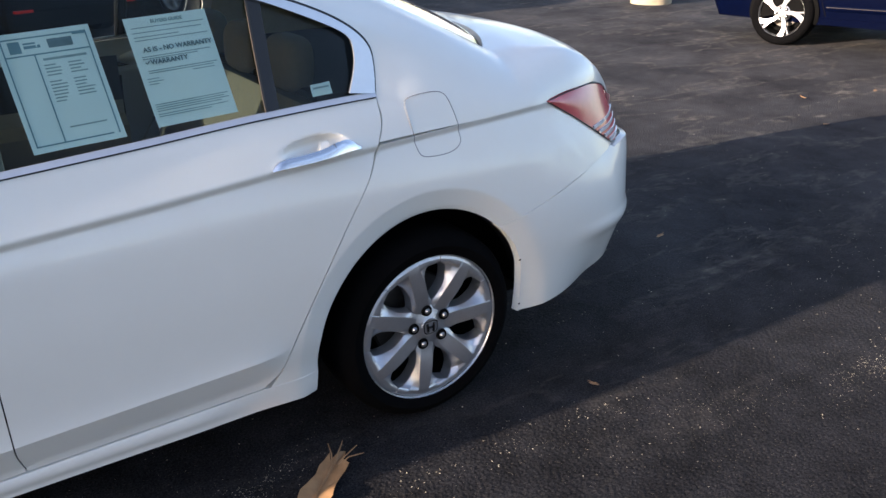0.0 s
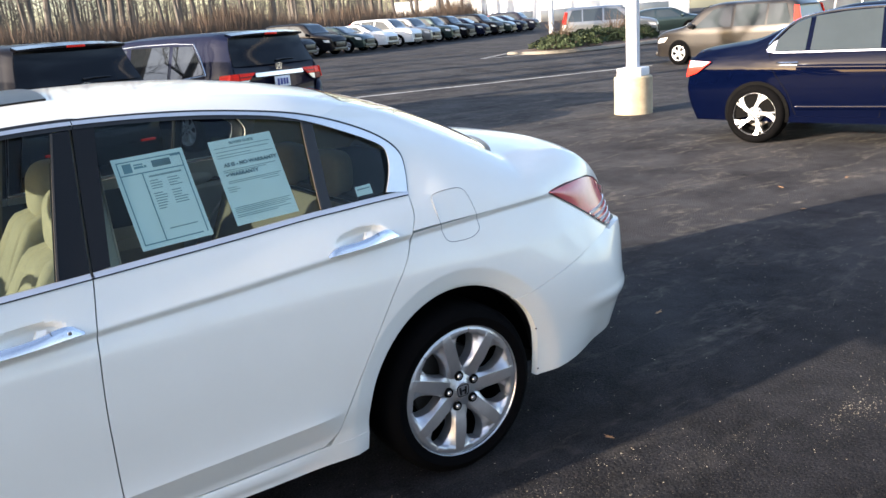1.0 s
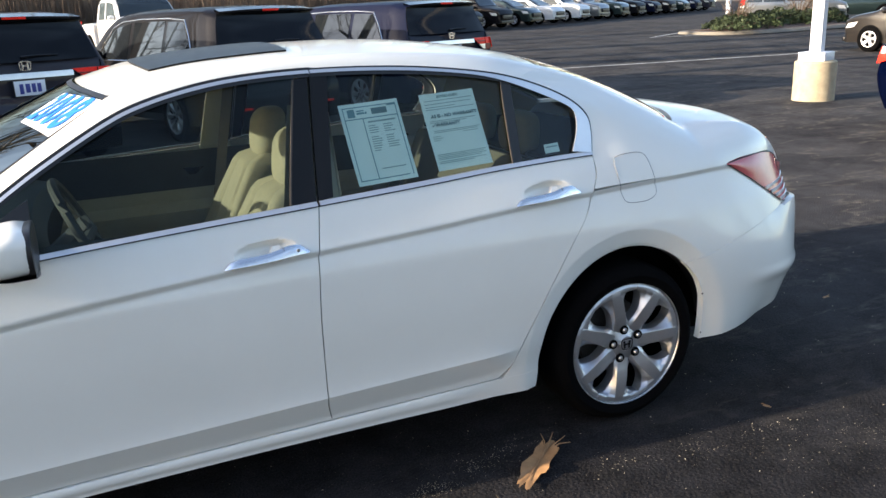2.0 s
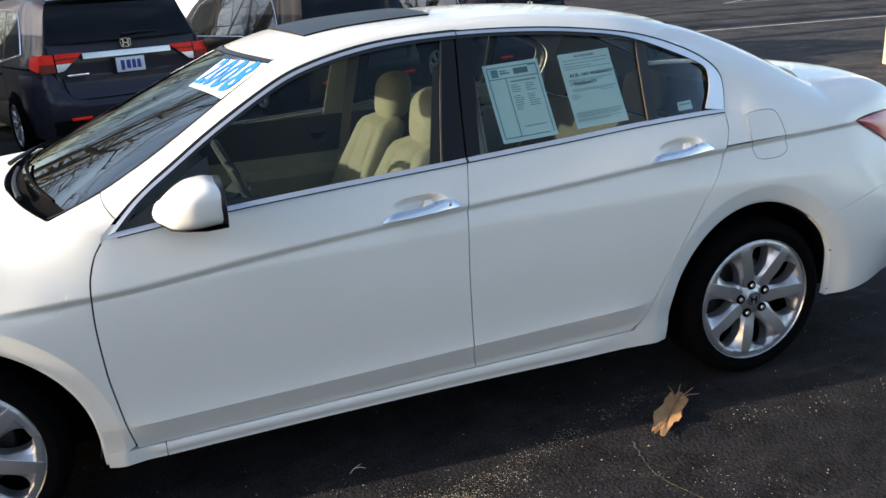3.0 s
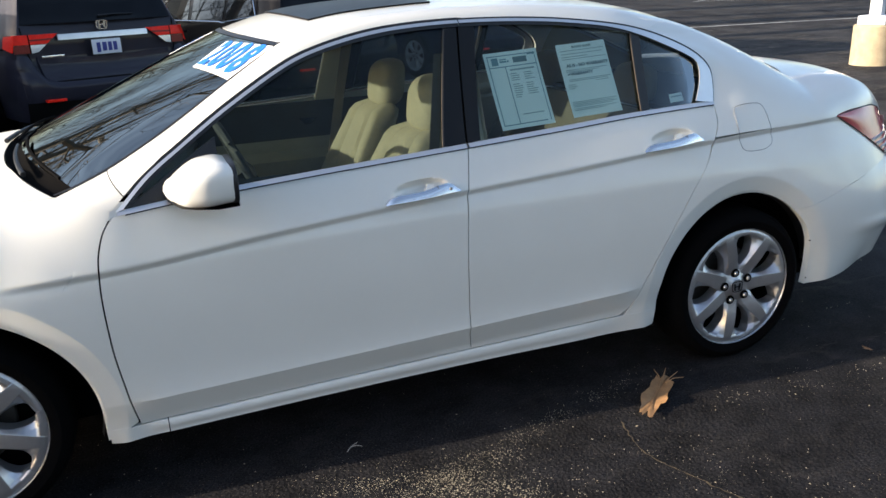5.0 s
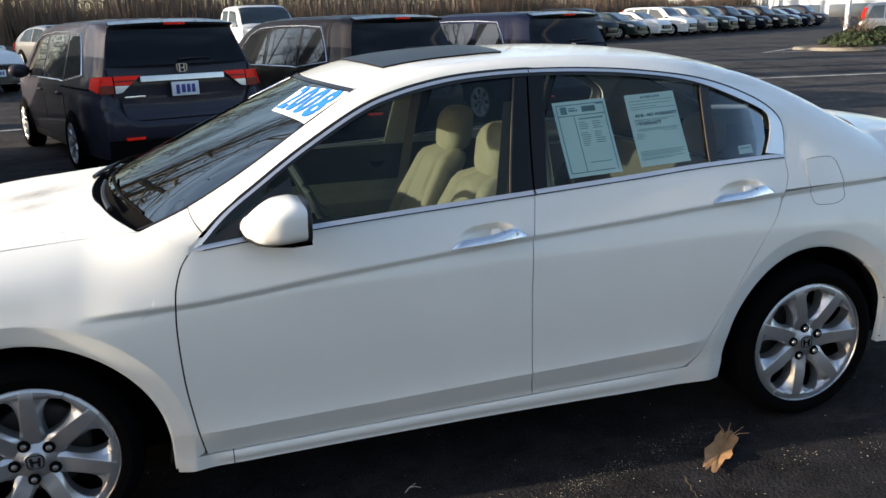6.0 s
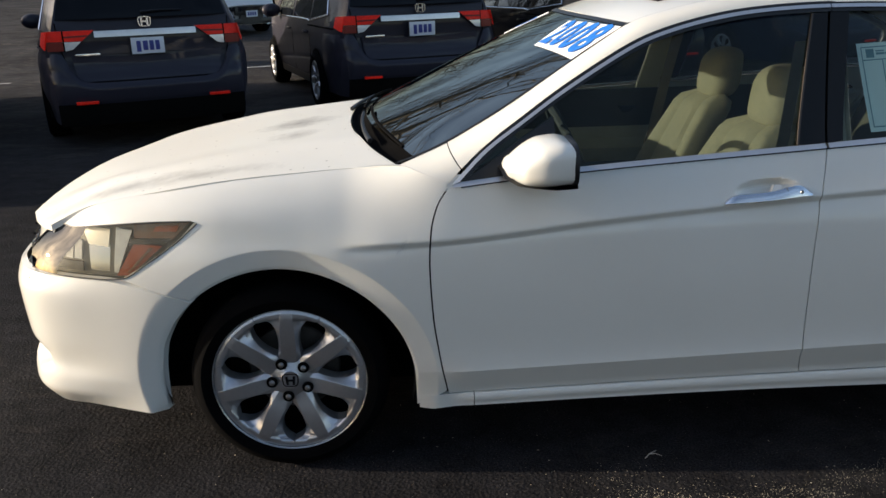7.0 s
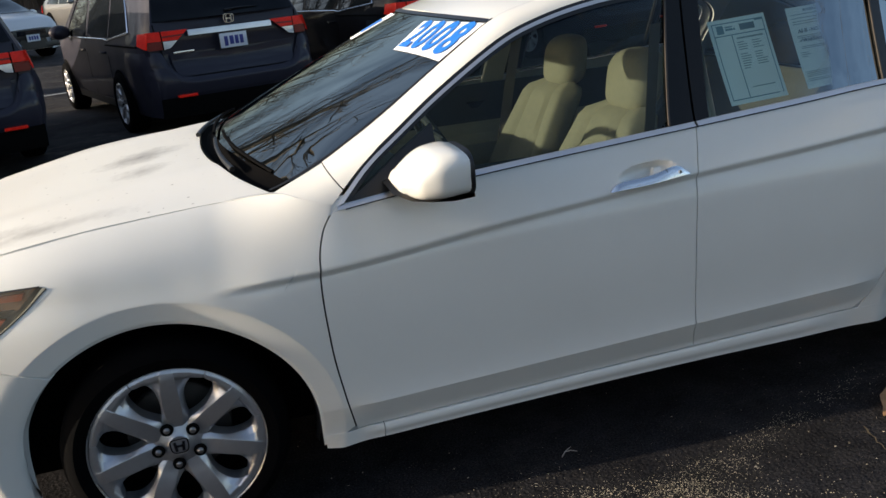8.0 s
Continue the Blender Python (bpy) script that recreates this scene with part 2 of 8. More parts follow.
SILVER = car_paint("silver_paint", (0.24, 0.245, 0.25), 0.2, metal=0.8)
TAUPE = car_paint("taupe_paint", (0.018, 0.0155, 0.0138), 0.2, metal=0.2, coat=0.25)
CIVICW = car_paint("white_paint", (0.62, 0.63, 0.64), 0.03, coat=0.5)
GREENP = car_paint("dark_green_paint", (0.03, 0.05, 0.05), 0.2, metal=0.8)
SATIN = plain("satin_trim", (0.74, 0.73, 0.72), 0.34, 0.9, 0.04, 40)
CHROME = plain("satin_chrome", (0.84, 0.83, 0.83), 0.20, 1.0, 0.05, 40)
STEEL = plain("bright_steel", (0.62, 0.62, 0.63), 0.3, 1.0, 0.08, 60)
ALLOY = plain("silver_alloy", (0.56, 0.56, 0.575), 0.38, 0.85, 0.06, 60, coat=0.3)
TRIM = plain("black_trim", (0.010, 0.010, 0.011), 0.4, 0, 0.2, 50, 0.1)
GLOSSB = plain("gloss_black", (0.008, 0.009, 0.012), 0.12, 0, 0.1, 20, coat=0.4)
RUBBER = plain("tyre_rubber", (0.0025, 0.0025, 0.0028), 0.9, 0, 0.25, 25, 0.3, bump_scale=220, spec=0.04)
SHELF = plain("parcel_shelf_felt", (0.022, 0.022, 0.024), 0.97, 0, 0.2, 40, spec=0.03)
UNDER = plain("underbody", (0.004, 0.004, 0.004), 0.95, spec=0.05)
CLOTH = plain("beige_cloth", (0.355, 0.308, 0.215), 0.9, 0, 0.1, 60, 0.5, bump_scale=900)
# the beige seat cloth again, darkened for the cabin shade on the rear bench
SHADED_BENCH = plain("shaded_bench_cloth", (0.14, 0.125, 0.095), 0.9, 0, 0.1, 60, 0.5, bump_scale=900)
PALETRIM = plain("pale_pillar_trim", (0.62, 0.58, 0.45), 0.7, 0, 0.06, 40)
VINYL = plain("beige_vinyl", (0.52, 0.47, 0.34), 0.55, 0, 0.08, 60, 0.2)
DASH = plain("dark_dash", (0.045, 0.048, 0.052), 0.6, 0, 0.15, 80, 0.3)
PAPER = plain("printed_paper", (0.74, 0.90, 0.90), 0.6, 0, 0.04, 12)
PAPERI = plain("tinted_ink", (0.16, 0.30, 0.36), 0.7, 0, 0.1, 40)
INK = plain("dark_ink", (0.13, 0.21, 0.24), 0.7, 0, 0.2, 80)
INKSOFT = plain("faded_ink", (0.28, 0.40, 0.42), 0.7, 0, 0.15, 80)
DECAL = plain("white_decal", (0.85, 0.87, 0.90), 0.5, 0, 0.02, 20)
DIGIT = plain("blue_decal", (0.02, 0.17, 0.62), 0.45, 0, 0.05, 20)
REDL = plain("red_lens", (0.84, 0.022, 0.010), 0.3, 0, 0.15, 30, spec=0.15)
PINKL = plain("pale_red_lens", (0.55, 0.115, 0.115), 0.22, 0, 0.2, 14, coat=0.35)
SMOKED = plain("smoked_lens", (0.17, 0.022, 0.016), 0.3, 0, 0.15, 30, spec=0.2)
AMBER = plain("amber_lens", (0.30, 0.050, 0.005), 0.3, 0, 0.2, 30, coat=0.2)
BROWNL = plain("dull_amber_lens", (0.16, 0.080, 0.040), 0.2, 0, 0.3, 25, coat=0.5)
CLEARL = plain("clear_lens", (0.70, 0.71, 0.72), 0.1, 0.2, 0.1, 40, coat=0.6)
REFLECT = plain("lamp_reflector", (0.80, 0.79, 0.74), 0.3, 0.4, 0.05, 30)
CONCRETE = plain("concrete", (0.37, 0.315, 0.215), 0.85, 0, 0.22, 10, 0.6, bump_scale=60)
KERB = plain("kerb_concrete", (0.16, 0.145, 0.12), 0.9, 0, 0.2, 6, 0.5)
POLEW = plain("white_pole_paint", (0.62, 0.64, 0.69), 0.45, 0, 0.05, 8)
LINE = plain("worn_line_paint", (0.45, 0.45, 0.43), 0.8, 0, 0.5, 5)
BARK = plain("grey_bark", (0.098, 0.086, 0.076), 0.95, 0, 0.3, 8, 0.8)
TWIG = plain("brown_twigs", (0.115, 0.080, 0.057), 0.95, 0, 0.3, 6)
SHRUB = plain("juniper_leaves", (0.030, 0.046, 0.017), 0.8, 0, 0.45, 3)
MULCH = plain("mulch", (0.10, 0.06, 0.04), 0.95, 0, 0.4, 30, 0.8)
GRASS = plain("winter_grass", (0.16, 0.13, 0.065), 0.95, 0, 0.35, 2, 0.6)
LEAFM = plain("dry_leaf", (0.34, 0.19, 0.085), 0.7, 0, 0.3, 25, 0.6)
DEBRIS = plain("litter_bits", (0.42, 0.37, 0.27), 0.8, 0, 0.5, 5)
PLATEM = plain("plate_white", (0.62, 0.65, 0.72), 0.5, 0, 0.05, 20)
PLATEI = plain("plate_blue", (0.03, 0.04, 0.22), 0.5, 0, 0.1, 20)
WALLM = plain("white_siding", (0.75, 0.75, 0.74), 0.8, 0, 0.06, 2)
GLASS = pane_glass("side_glass", (0.66, 0.73, 0.71), (0.36, 0.39, 0.39))
SHIELD = pane_glass("windshield_glass", (0.30, 0.36, 0.34), (0.37, 0.37, 0.33), 1.5)
BACKGLASS = pane_glass("rear_glass", (0.25, 0.30, 0.29))
LENS = pane_glass("lamp_lens", (0.80, 0.78, 0.70), 0.10, 1.35, 0.09)
MATTEB = plain("pillar_black", (0.005, 0.005, 0.006), 0.35, 0, 0.1, 30, spec=0.25)
BRONZE = plain("dull_bronze_edge", (0.05, 0.042, 0.034), 0.5, 0.2, 0.1, 60)
TINT = plain("privacy_glass", (0.010, 0.012, 0.014), 0.015, 0, 0.1, 4, spec=0.8)
DARKPANE = plain("dark_rear_glass", (0.006, 0.007, 0.009), 0.1, 0, 0.1, 4, spec=0.2)
FARGLASS = plain("car_glass", (0.025, 0.033, 0.036), 0.04, 0, 0.1, 4, spec=0.75)


# ---- building helpers ----
def part(name, bm, material, parent=None, label="", smooth=True, sharp=38):
    """Link a bmesh as one mesh object."""
    me = bpy.data.meshes.new(name)
    for f in bm.faces:
        f.smooth = smooth
    bm.to_mesh(me)
    bm.free()
    if smooth:
        me.set_sharp_from_angle(angle=radians(sharp))
    me.materials.append(material)
    ob = new(name, me)
    ob.parent = parent
    return tagged(ob, label)


def thing(name, m, label, category, group="", kind=""):
    ob = new(name)
    ob.matrix_basis = m
    return tagged(ob, label, category, group, kind)


def spline(*knots):
    """A monotone smooth curve through knots (a, b), straight beyond its ends."""
    ks = sorted(knots)
    xs, ys = [k[0] for k in ks], [k[1] for k in ks]
    d = [(ys[i + 1] - ys[i]) / (xs[i + 1] - xs[i]) for i in range(len(xs) - 1)]
    s = [d[0]] + [0 if d[i - 1] * d[i] <= 0 else 2 * d[i - 1] * d[i] / (d[i - 1] + d[i]) for i in range(1, len(d))] + [d[-1]]

    def f(x):
        if x <= xs[0]:
            return ys[0] + s[0] * (x - xs[0])
        if x >= xs[-1]:
            return ys[-1] + s[-1] * (x - xs[-1])
        i = max(j for j in range(len(xs) - 1) if xs[j] <= x)
        h = xs[i + 1] - xs[i]
        t = (x - xs[i]) / h
        return (ys[i] * (1 + 2 * t) * (1 - t) ** 2 + s[i] * h * t * (1 - t) ** 2 + ys[i + 1] * t * t * (3 - 2 * t) + s[i + 1] * h * t * t * (t - 1))
    return f


def path2(points, n):
    """n points at even spacing along a smooth line through points."""
    ps = [Vector(p) for p in points]
    acc = [0.0]
    for a, b in zip(ps, ps[1:]):
        acc.append(acc[-1] + (b - a).length)
    dim = len(ps[0])
    fine = []
    for k in range(len(ps) - 1):
        p0, p1, p2, p3 = ps[max(k - 1, 0)], ps[k], ps[k + 1], ps[min(k + 2, len(ps) - 1)]
        for j in range(12):
            t = j / 12
            m1, m2 = (p2 - p0) * 0.5, (p3 - p1) * 0.5
            seg = (p2 - p1).length
            for mm in (m1, m2):
                if mm.length > seg * 1.2:
                    mm *= seg * 1.2 / mm.length
            fine.append(p1 * (1 + 2 * t) * (1 - t) ** 2 + m1 * t * (1 - t) ** 2 + p2 * t * t * (3 - 2 * t) + m2 * t * t * (t - 1))
    fine.append(ps[-1])
    lens = [0.0]
    for a, b in zip(fine, fine[1:]):
        lens.append(lens[-1] + (b - a).length)
    out = []
    for i in range(n):
        want = lens[-1] * i / (n - 1)
        k = 0
        while k < len(lens) - 2 and lens[k + 1] < want:
            k += 1
        t = (want - lens[k]) / max(1e-9, lens[k + 1] - lens[k])
        out.append(fine[k].lerp(fine[k + 1], min(1, t)))
    return out


def smooth01(a, b, x):
    t = min(1.0, max(0.0, (x - a) / (b - a)))
    return t * t * (3 - 2 * t)


def grid_mesh(bm, rows, close=False, flange=0.0, inward=None):
    """Faces over rows of points; with flange, the rim turns inward by that much."""
    vs = [[bm.verts.new(p) for p in r] for r in rows]
    for a, b in zip(vs, vs[1:]):
        for i in range(len(a) - (0 if close else 1)):
            j = (i + 1) % len(a)
            bm.faces.new((a[i], a[j], b[j], b[i]))
    if flange:
        rim = vs[0][:-1] + [r[-1] for r in vs[:-1]] + vs[-1][:0:-1] + [r[0] for r in vs[:0:-1]]
        back = [bm.verts.new(v.co + Vector(inward(v.co)) * flange) for v in rim]
        for i in range(len(rim)):
            j = (i + 1) % len(rim)
            try:
                bm.faces.new((rim[j], rim[i], back[i], back[j]))
            except ValueError:
                pass
    return vs


def box(bm, x0, x1, y0, y1, z0, z1, bevel=0.0, m=None):
    r = bmesh.ops.create_cube(bm, size=1)
    vs = r["verts"]
    for v in vs:
        v.co = Vector(((x0 + x1) / 2 + v.co.x * (x1 - x0), (y0 + y1) / 2 + v.co.y * (y1 - y0), (z0 + z1) / 2 + v.co.z * (z1 - z0)))
    if bevel:
        es = list({e for v in vs for e in v.link_edges})
        res = bmesh.ops.bevel(bm, geom=es, offset=bevel, segments=2, affect="EDGES", profile=0.6)
        vs = list({v for f in res["faces"] for v in f.verts} | {v for v in vs if v.is_valid})
    if m is not None:
        bmesh.ops.transform(bm, matrix=m, verts=[v for v in vs if v.is_valid])


def tube(bm, pts, radii, sides=8, caps=True):
    """A round tube along pts."""
    pts = [Vector(p) for p in pts]
    rings = []
    up = Vector((0.123, 0.31, 0.94))
    for i, p in enumerate(pts):
        d = (pts[min(i + 1, len(pts) - 1)] - pts[max(i - 1, 0)]).normalized()
        a = d.cross(up if abs(d.dot(up)) < 0.95 else Vector((1, 0, 0))).normalized()
        b = d.cross(a)
        r = radii[i] if isinstance(radii, (list, tuple)) else radii
        rings.append([bm.verts.new(p + (a * math.cos(2 * math.pi * k / sides) + b * math.sin(2 * math.pi * k / sides)) * r) for k in range(sides)])
    for r0, r1 in zip(rings, rings[1:]):
        for k in range(sides):
            bm.faces.new((r0[k], r0[(k + 1) % sides], r1[(k + 1) % sides], r1[k]))
    if caps:
        bm.faces.new(rings[0][::-1])
        bm.faces.new(rings[-1])


def lathe(bm, profile, seg=48, axis="y"):
    """Turns (radius, along) pairs round the y axis."""
    rows = []
    for r, y in profile:
        rows.append([Vector((r * math.cos(2 * math.pi * k / seg), y, r * math.sin(2 * math.pi * k / seg))) for k in range(seg)])
    return grid_mesh(bm, rows, close=True)


def letters(name, text, size, m, material, parent, italic=0.0, extrude=0.0005, bold=0.0, label=""):
    """Writing as a mesh, in the built-in font, centred on m."""
    cu = bpy.data.curves.new(name, "FONT")
    cu.body, cu.size, cu.extrude, cu.offset, cu.shear = text, size, extrude, bold, italic
    cu.align_x, cu.align_y, cu.resolution_u = "CENTER", "CENTER", 3
    tmp = bpy.data.objects.new(name, cu)
    scene.collection.objects.link(tmp)
    bpy.context.view_layer.update()
    me = bpy.data.meshes.new_from_object(tmp.evaluated_get(bpy.context.evaluated_depsgraph_get()))
    bpy.data.objects.remove(tmp)
    me.transform(m)
    me.materials.clear()
    me.materials.append(material)
    ob = new(name, me)
    ob.parent = parent
    return tagged(ob, label)


# ---- ground ----
def rise(x, y):
    """The car park climbs a little beyond the row of vans."""
    return max(0.0, 0.0152 * y - 0.0055 * x + 0.02) * smooth01(12.5, 17.0, y)


def ground_sheet():
    bm = bmesh.new()
    xs = sorted({*range(-900, 901, 150), *range(-160, 161, 10), *range(-60, 61, 5), *range(-12, 13)})
    ys = sorted({*range(-900, 901, 150), *range(-160, 161, 10), *range(-60, 81, 5), *range(-6, 20)})
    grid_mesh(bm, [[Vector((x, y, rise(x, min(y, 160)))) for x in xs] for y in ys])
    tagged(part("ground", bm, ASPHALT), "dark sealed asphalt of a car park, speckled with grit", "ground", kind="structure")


ground_sheet()


def wood_floor():
    bm = bmesh.new()
    edge = path2([(-140, 40), (-40, 52), (0, 62), (30, 74), (70, 96), (160, 150)], 60)
    rows = [[Vector((p.x - 60 * k * 0.3, p.y + 60 * k, 0.02 + rise(p.x, p.y) + 0.3 * k + 0.25 * noise.noise(Vector((p.x * 0.1, p.y * 0.1, k * 3))) * min(1, k * 4))) for p in edge] for k in (0, 0.02, 0.1, 0.3, 0.6, 1.5, 4)]
    grid_mesh(bm, rows)
    tagged(part("ground_verge", bm, GRASS), "brown winter grass and leaf litter under the bare wood", "ground", kind="structure")


wood_floor()


def painted_line(a, b, width=0.1):
    bm = bmesh.new()
    a, b = Vector((*a, 0.004)), Vector((*b, 0.004))
    side = (b - a).normalized().cross(Vector((0, 0, 1))) * width / 2
    n = 24
    rows = [[a.lerp(b, i / n) + side * (1 + 0.25 * noise.noise(Vector((i * 1.7, 0, 3)))) for i in range(n + 1)],
            [a.lerp(b, i / n) - side * (1 + 0.25 * noise.noise(Vector((i * 1.7, 9, 3)))) for i in range(n + 1)]]
    for r in rows:
        for q in r:
            q.z += rise(q.x, q.y) + (0.008 if q.y > 12 else 0.0)
    grid_mesh(bm, rows)
    tagged(part("parking_line", bm, LINE), "faded white painted line on the asphalt", "parking line", "painted lines", "structure")


for a, b in (((7.2, 14.4), (17.5, 13.7)), ((17.55, 22.1), (20.9, 24.35)), ((17.55, 22.1), (19.85, 22.05)), ((-8.2, 11.3), (-4.2, 12.7)), ((-12.0, 10.0), (-9.2, 11.0))):
    painted_line(a, b)


def crack():
    bm = bmesh.new()
    pts = path2([(-0.69, -1.10, 0.003), (-0.73, -1.30, 0.003), (-0.67, -1.48, 0.003), (-0.61, -1.63, 0.003), (-0.50, -1.82, 0.003), (-0.42, -2.1, 0.003)], 60)
    l, r = [], []
    for i, p in enumerate(pts):
        j = Vector((noise.noise(Vector((i * 0.9, 0, 0))), noise.noise(Vector((0, i * 0.9, 4))), 0)) * 0.012
        w = 0.001 + 0.008 * abs(noise.noise(Vector((i * 1.3, 5, 5))))
        l.append(p + j + Vector((w, 0, 0)))
        r.append(p + j - Vector((w, 0, 0)))
    grid_mesh(bm, [l, r])
    tagged(part("asphalt_crack", bm, plain("crack_filling", (0.10, 0.075, 0.04), 0.95, 0, 0.5, 60)), "thin crack in the asphalt filled with yellow-brown grit", "crack", kind="structure")


crack()


def litter():
    """Grit, seeds and leaf crumbs in drifts, too many to count."""
    rnd = random.Random(7)
    verts, faces = [], []

    def grain(x, y, r):
        a, k = rnd.random() * 6.3, rnd.uniform(0.35, 0.9)
        c, q = math.cos(a), math.sin(a)
        o = len(verts)
        verts.extend((x + r * (u * c - v * k * q), y + r * (u * q + v * k * c), 0.0008) for u, v in ((1, 0), (rnd.uniform(-0.3, 0.3), 1), (-1, rnd.uniform(-0.4, 0.4)), (0, -1)))
        verts.append((x, y, r * 0.8))
        faces.extend((o + n, o + (n + 1) % 4, o + 4) for n in range(4))

    # drifts: middle, reach along and across, turn, grains, largest grain
    drifts = ((-1.50, -1.17, 0.20, 0.07, -20, 2100, 0.0026), (-1.30, -1.14, 0.13, 0.05, 10, 700, 0.0026), (-0.95, -1.00, 0.30, 0.035, 18, 700, 0.0022), (-1.25, -1.32, 0.16, 0.04, -25, 500, 0.0026),
              (1.50, -1.53, 0.18, 0.05, 10, 300, 0.0028), (0.75, -1.38, 0.35, 0.07, -8, 260, 0.0022), (0.2, -1.15, 0.30, 0.05, -5, 160, 0.003), (-2.6, -1.35, 0.6, 0.16, 0, 420, 0.003), (-3.7, -1.25, 0.4, 0.15, 0, 260, 0.003),
              (2.6, -0.9, 0.5, 0.10, 12, 120, 0.0035), (3.2, 0.6, 1.0, 0.3, 15, 60, 0.004), (4.6, 1.8, 1.6, 0.5, 15, 60, 0.0045), (-0.55, -1.55, 0.25, 0.10, -50, 260, 0.003))
    for cx, cy, sx, sy, turn, n, big in drifts:
        c, q = math.cos(radians(turn)), math.sin(radians(turn))
        for _ in range(int(n * 1.8)):
            u, v = rnd.gauss(0, sx), rnd.gauss(0, sy)
            x, y = cx + u * c - v * q, cy + u * q + v * c
            if noise.noise(Vector((x * 7, y * 11, 3))) + rnd.uniform(-0.4, 0.4) > -0.12:
                grain(x, y, 1.15 * big * (0.35 + 0.65 * rnd.random() ** 2.5))
    for _ in range(2600):
        grain(rnd.uniform(-4.2, 4.5), rnd.uniform(-2.4, 0.6), 0.0010 + 0.0032 * rnd.random() ** 4)
    me = bpy.data.meshes.new("litter_bits")
    me.from_pydata(verts, [], faces)
    me.materials.append(DEBRIS)
    tagged(new("litter_bits", me), "scattered grit, seed husks and crumbled leaf on asphalt", "litter", kind="stuff")


litter()


def leaf(x, y, size, turn, curl, label, long=1.0):
    """A dry curled leaf with pointed lobes, a midrib and a stalk."""
    m = pose(x, y, 0.004, 0, 0, turn)
    ob = thing("fallen_leaf", m, label, "leaf", "fallen leaves")
    bm = bmesh.new()
    n = 36
    rows = []
    lobes = [0.36 + 0.045 * math.cos(7 * (2 * math.pi * i / n)) + 0.10 * noise.noise(Vector((i * 0.9, turn, 1))) for i in range(n)]
    for k in (0.0, 0.35, 0.7, 1.0):
        ring = []
        for i in range(n):
            a = 2 * math.pi * i / n
            r = lobes[i] * k * size
            px, py = r * math.cos(a) * 1.45 * long, r * math.sin(a) * 0.62 / long ** 1.3
            ring.append(Vector((px, py, 0.006 + curl * (abs(py) / size) ** 1.2 + 0.03 * size * noise.noise(Vector((px * 40, py * 40, turn))) * k + 0.1 * curl * k * abs(math.sin(a * 2.5)))))
        rows.append(ring)
    grid_mesh(bm, rows[1:], close=True)
    mid = bm.verts.new((0, 0, 0.006))
    bm.verts.ensure_lookup_table()
    ring = [bm.verts[i] for i in range(n)]
    for i in range(n):
        bm.faces.new((mid, ring[i], ring[(i + 1) % n]))
    part("blade", bm, LEAFM, ob)
    bm = bmesh.new()
    tube(bm, [(-0.4 * size * long, 0, 0.008), (0.2 * size, 0.01 * size, 0.012), (0.62 * size * long, 0.05 * size, 0.014 + curl * 0.1)], [0.0012, 0.002, 0.0014], 5)
    if size > 0.2:
        for a, b in ((0.10, 0.05), (-0.07, 0.08), (0.02, 0.10), (-0.12, 0.02)):
            tube(bm, [(0.42 * size, a * 0.4 * size, 0.012), (0.55 * size, a * size, 0.02), (0.66 * size + b * size, a * 2.1 * size, 0.012 + b * 0.2)], [0.003, 0.0022, 0.0012], 4)
    part("stalk", bm, LEAFM, ob)
    return ob


leaf(-0.475, -1.01, 0.26, 41, 0.07, "large dry brown oak leaf lying curled on asphalt", 1.22)
leaf(1.74, -0.26, 0.05, 10, 0.02, "small orange-brown leaf on the asphalt")
leaf(4.9, 1.1, 0.06, 70, 0.02, "small orange-brown leaf on the asphalt")
leaf(5.6, 0.9, 0.07, 20, 0.02, "small orange-brown leaf on the asphalt")
leaf(0.55, -1.05, 0.035, 120, 0.01, "small reddish leaf on the asphalt")
leaf(4.3, 0.5, 0.05, 160, 0.02, "small orange-brown leaf on the asphalt")
leaf(-2.75, -1.42, 0.035, 60, 0.012, "small orange-brown leaf on the asphalt")
leaf(3.6, 2.6, 0.06, 30, 0.02, "small orange-brown leaf on the asphalt")


def twig(x, y, turn, size):
    ob = thing("dry_twig", pose(x, y, 0.005, 0, 0, turn), "pale forked twig lying on dark asphalt", "twig")
    bm = bmesh.new()
    tube(bm, [(-size, 0, 0), (-size * 0.2, size * 0.1, 0.006), (size, size * 0.15, 0.004)], [0.0016, 0.002, 0.001], 5)
    tube(bm, [(-size * 0.2, size * 0.1, 0.006), (size * 0.3, -size * 0.35, 0.008), (size * 0.7, -size * 0.9, 0.003)], [0.0018, 0.0014, 0.0008], 5)
    part("twig", bm, plain("pale_twig", (0.45, 0.40, 0.34), 0.9), ob)


twig(-1.63, -0.86, 35, 0.03)


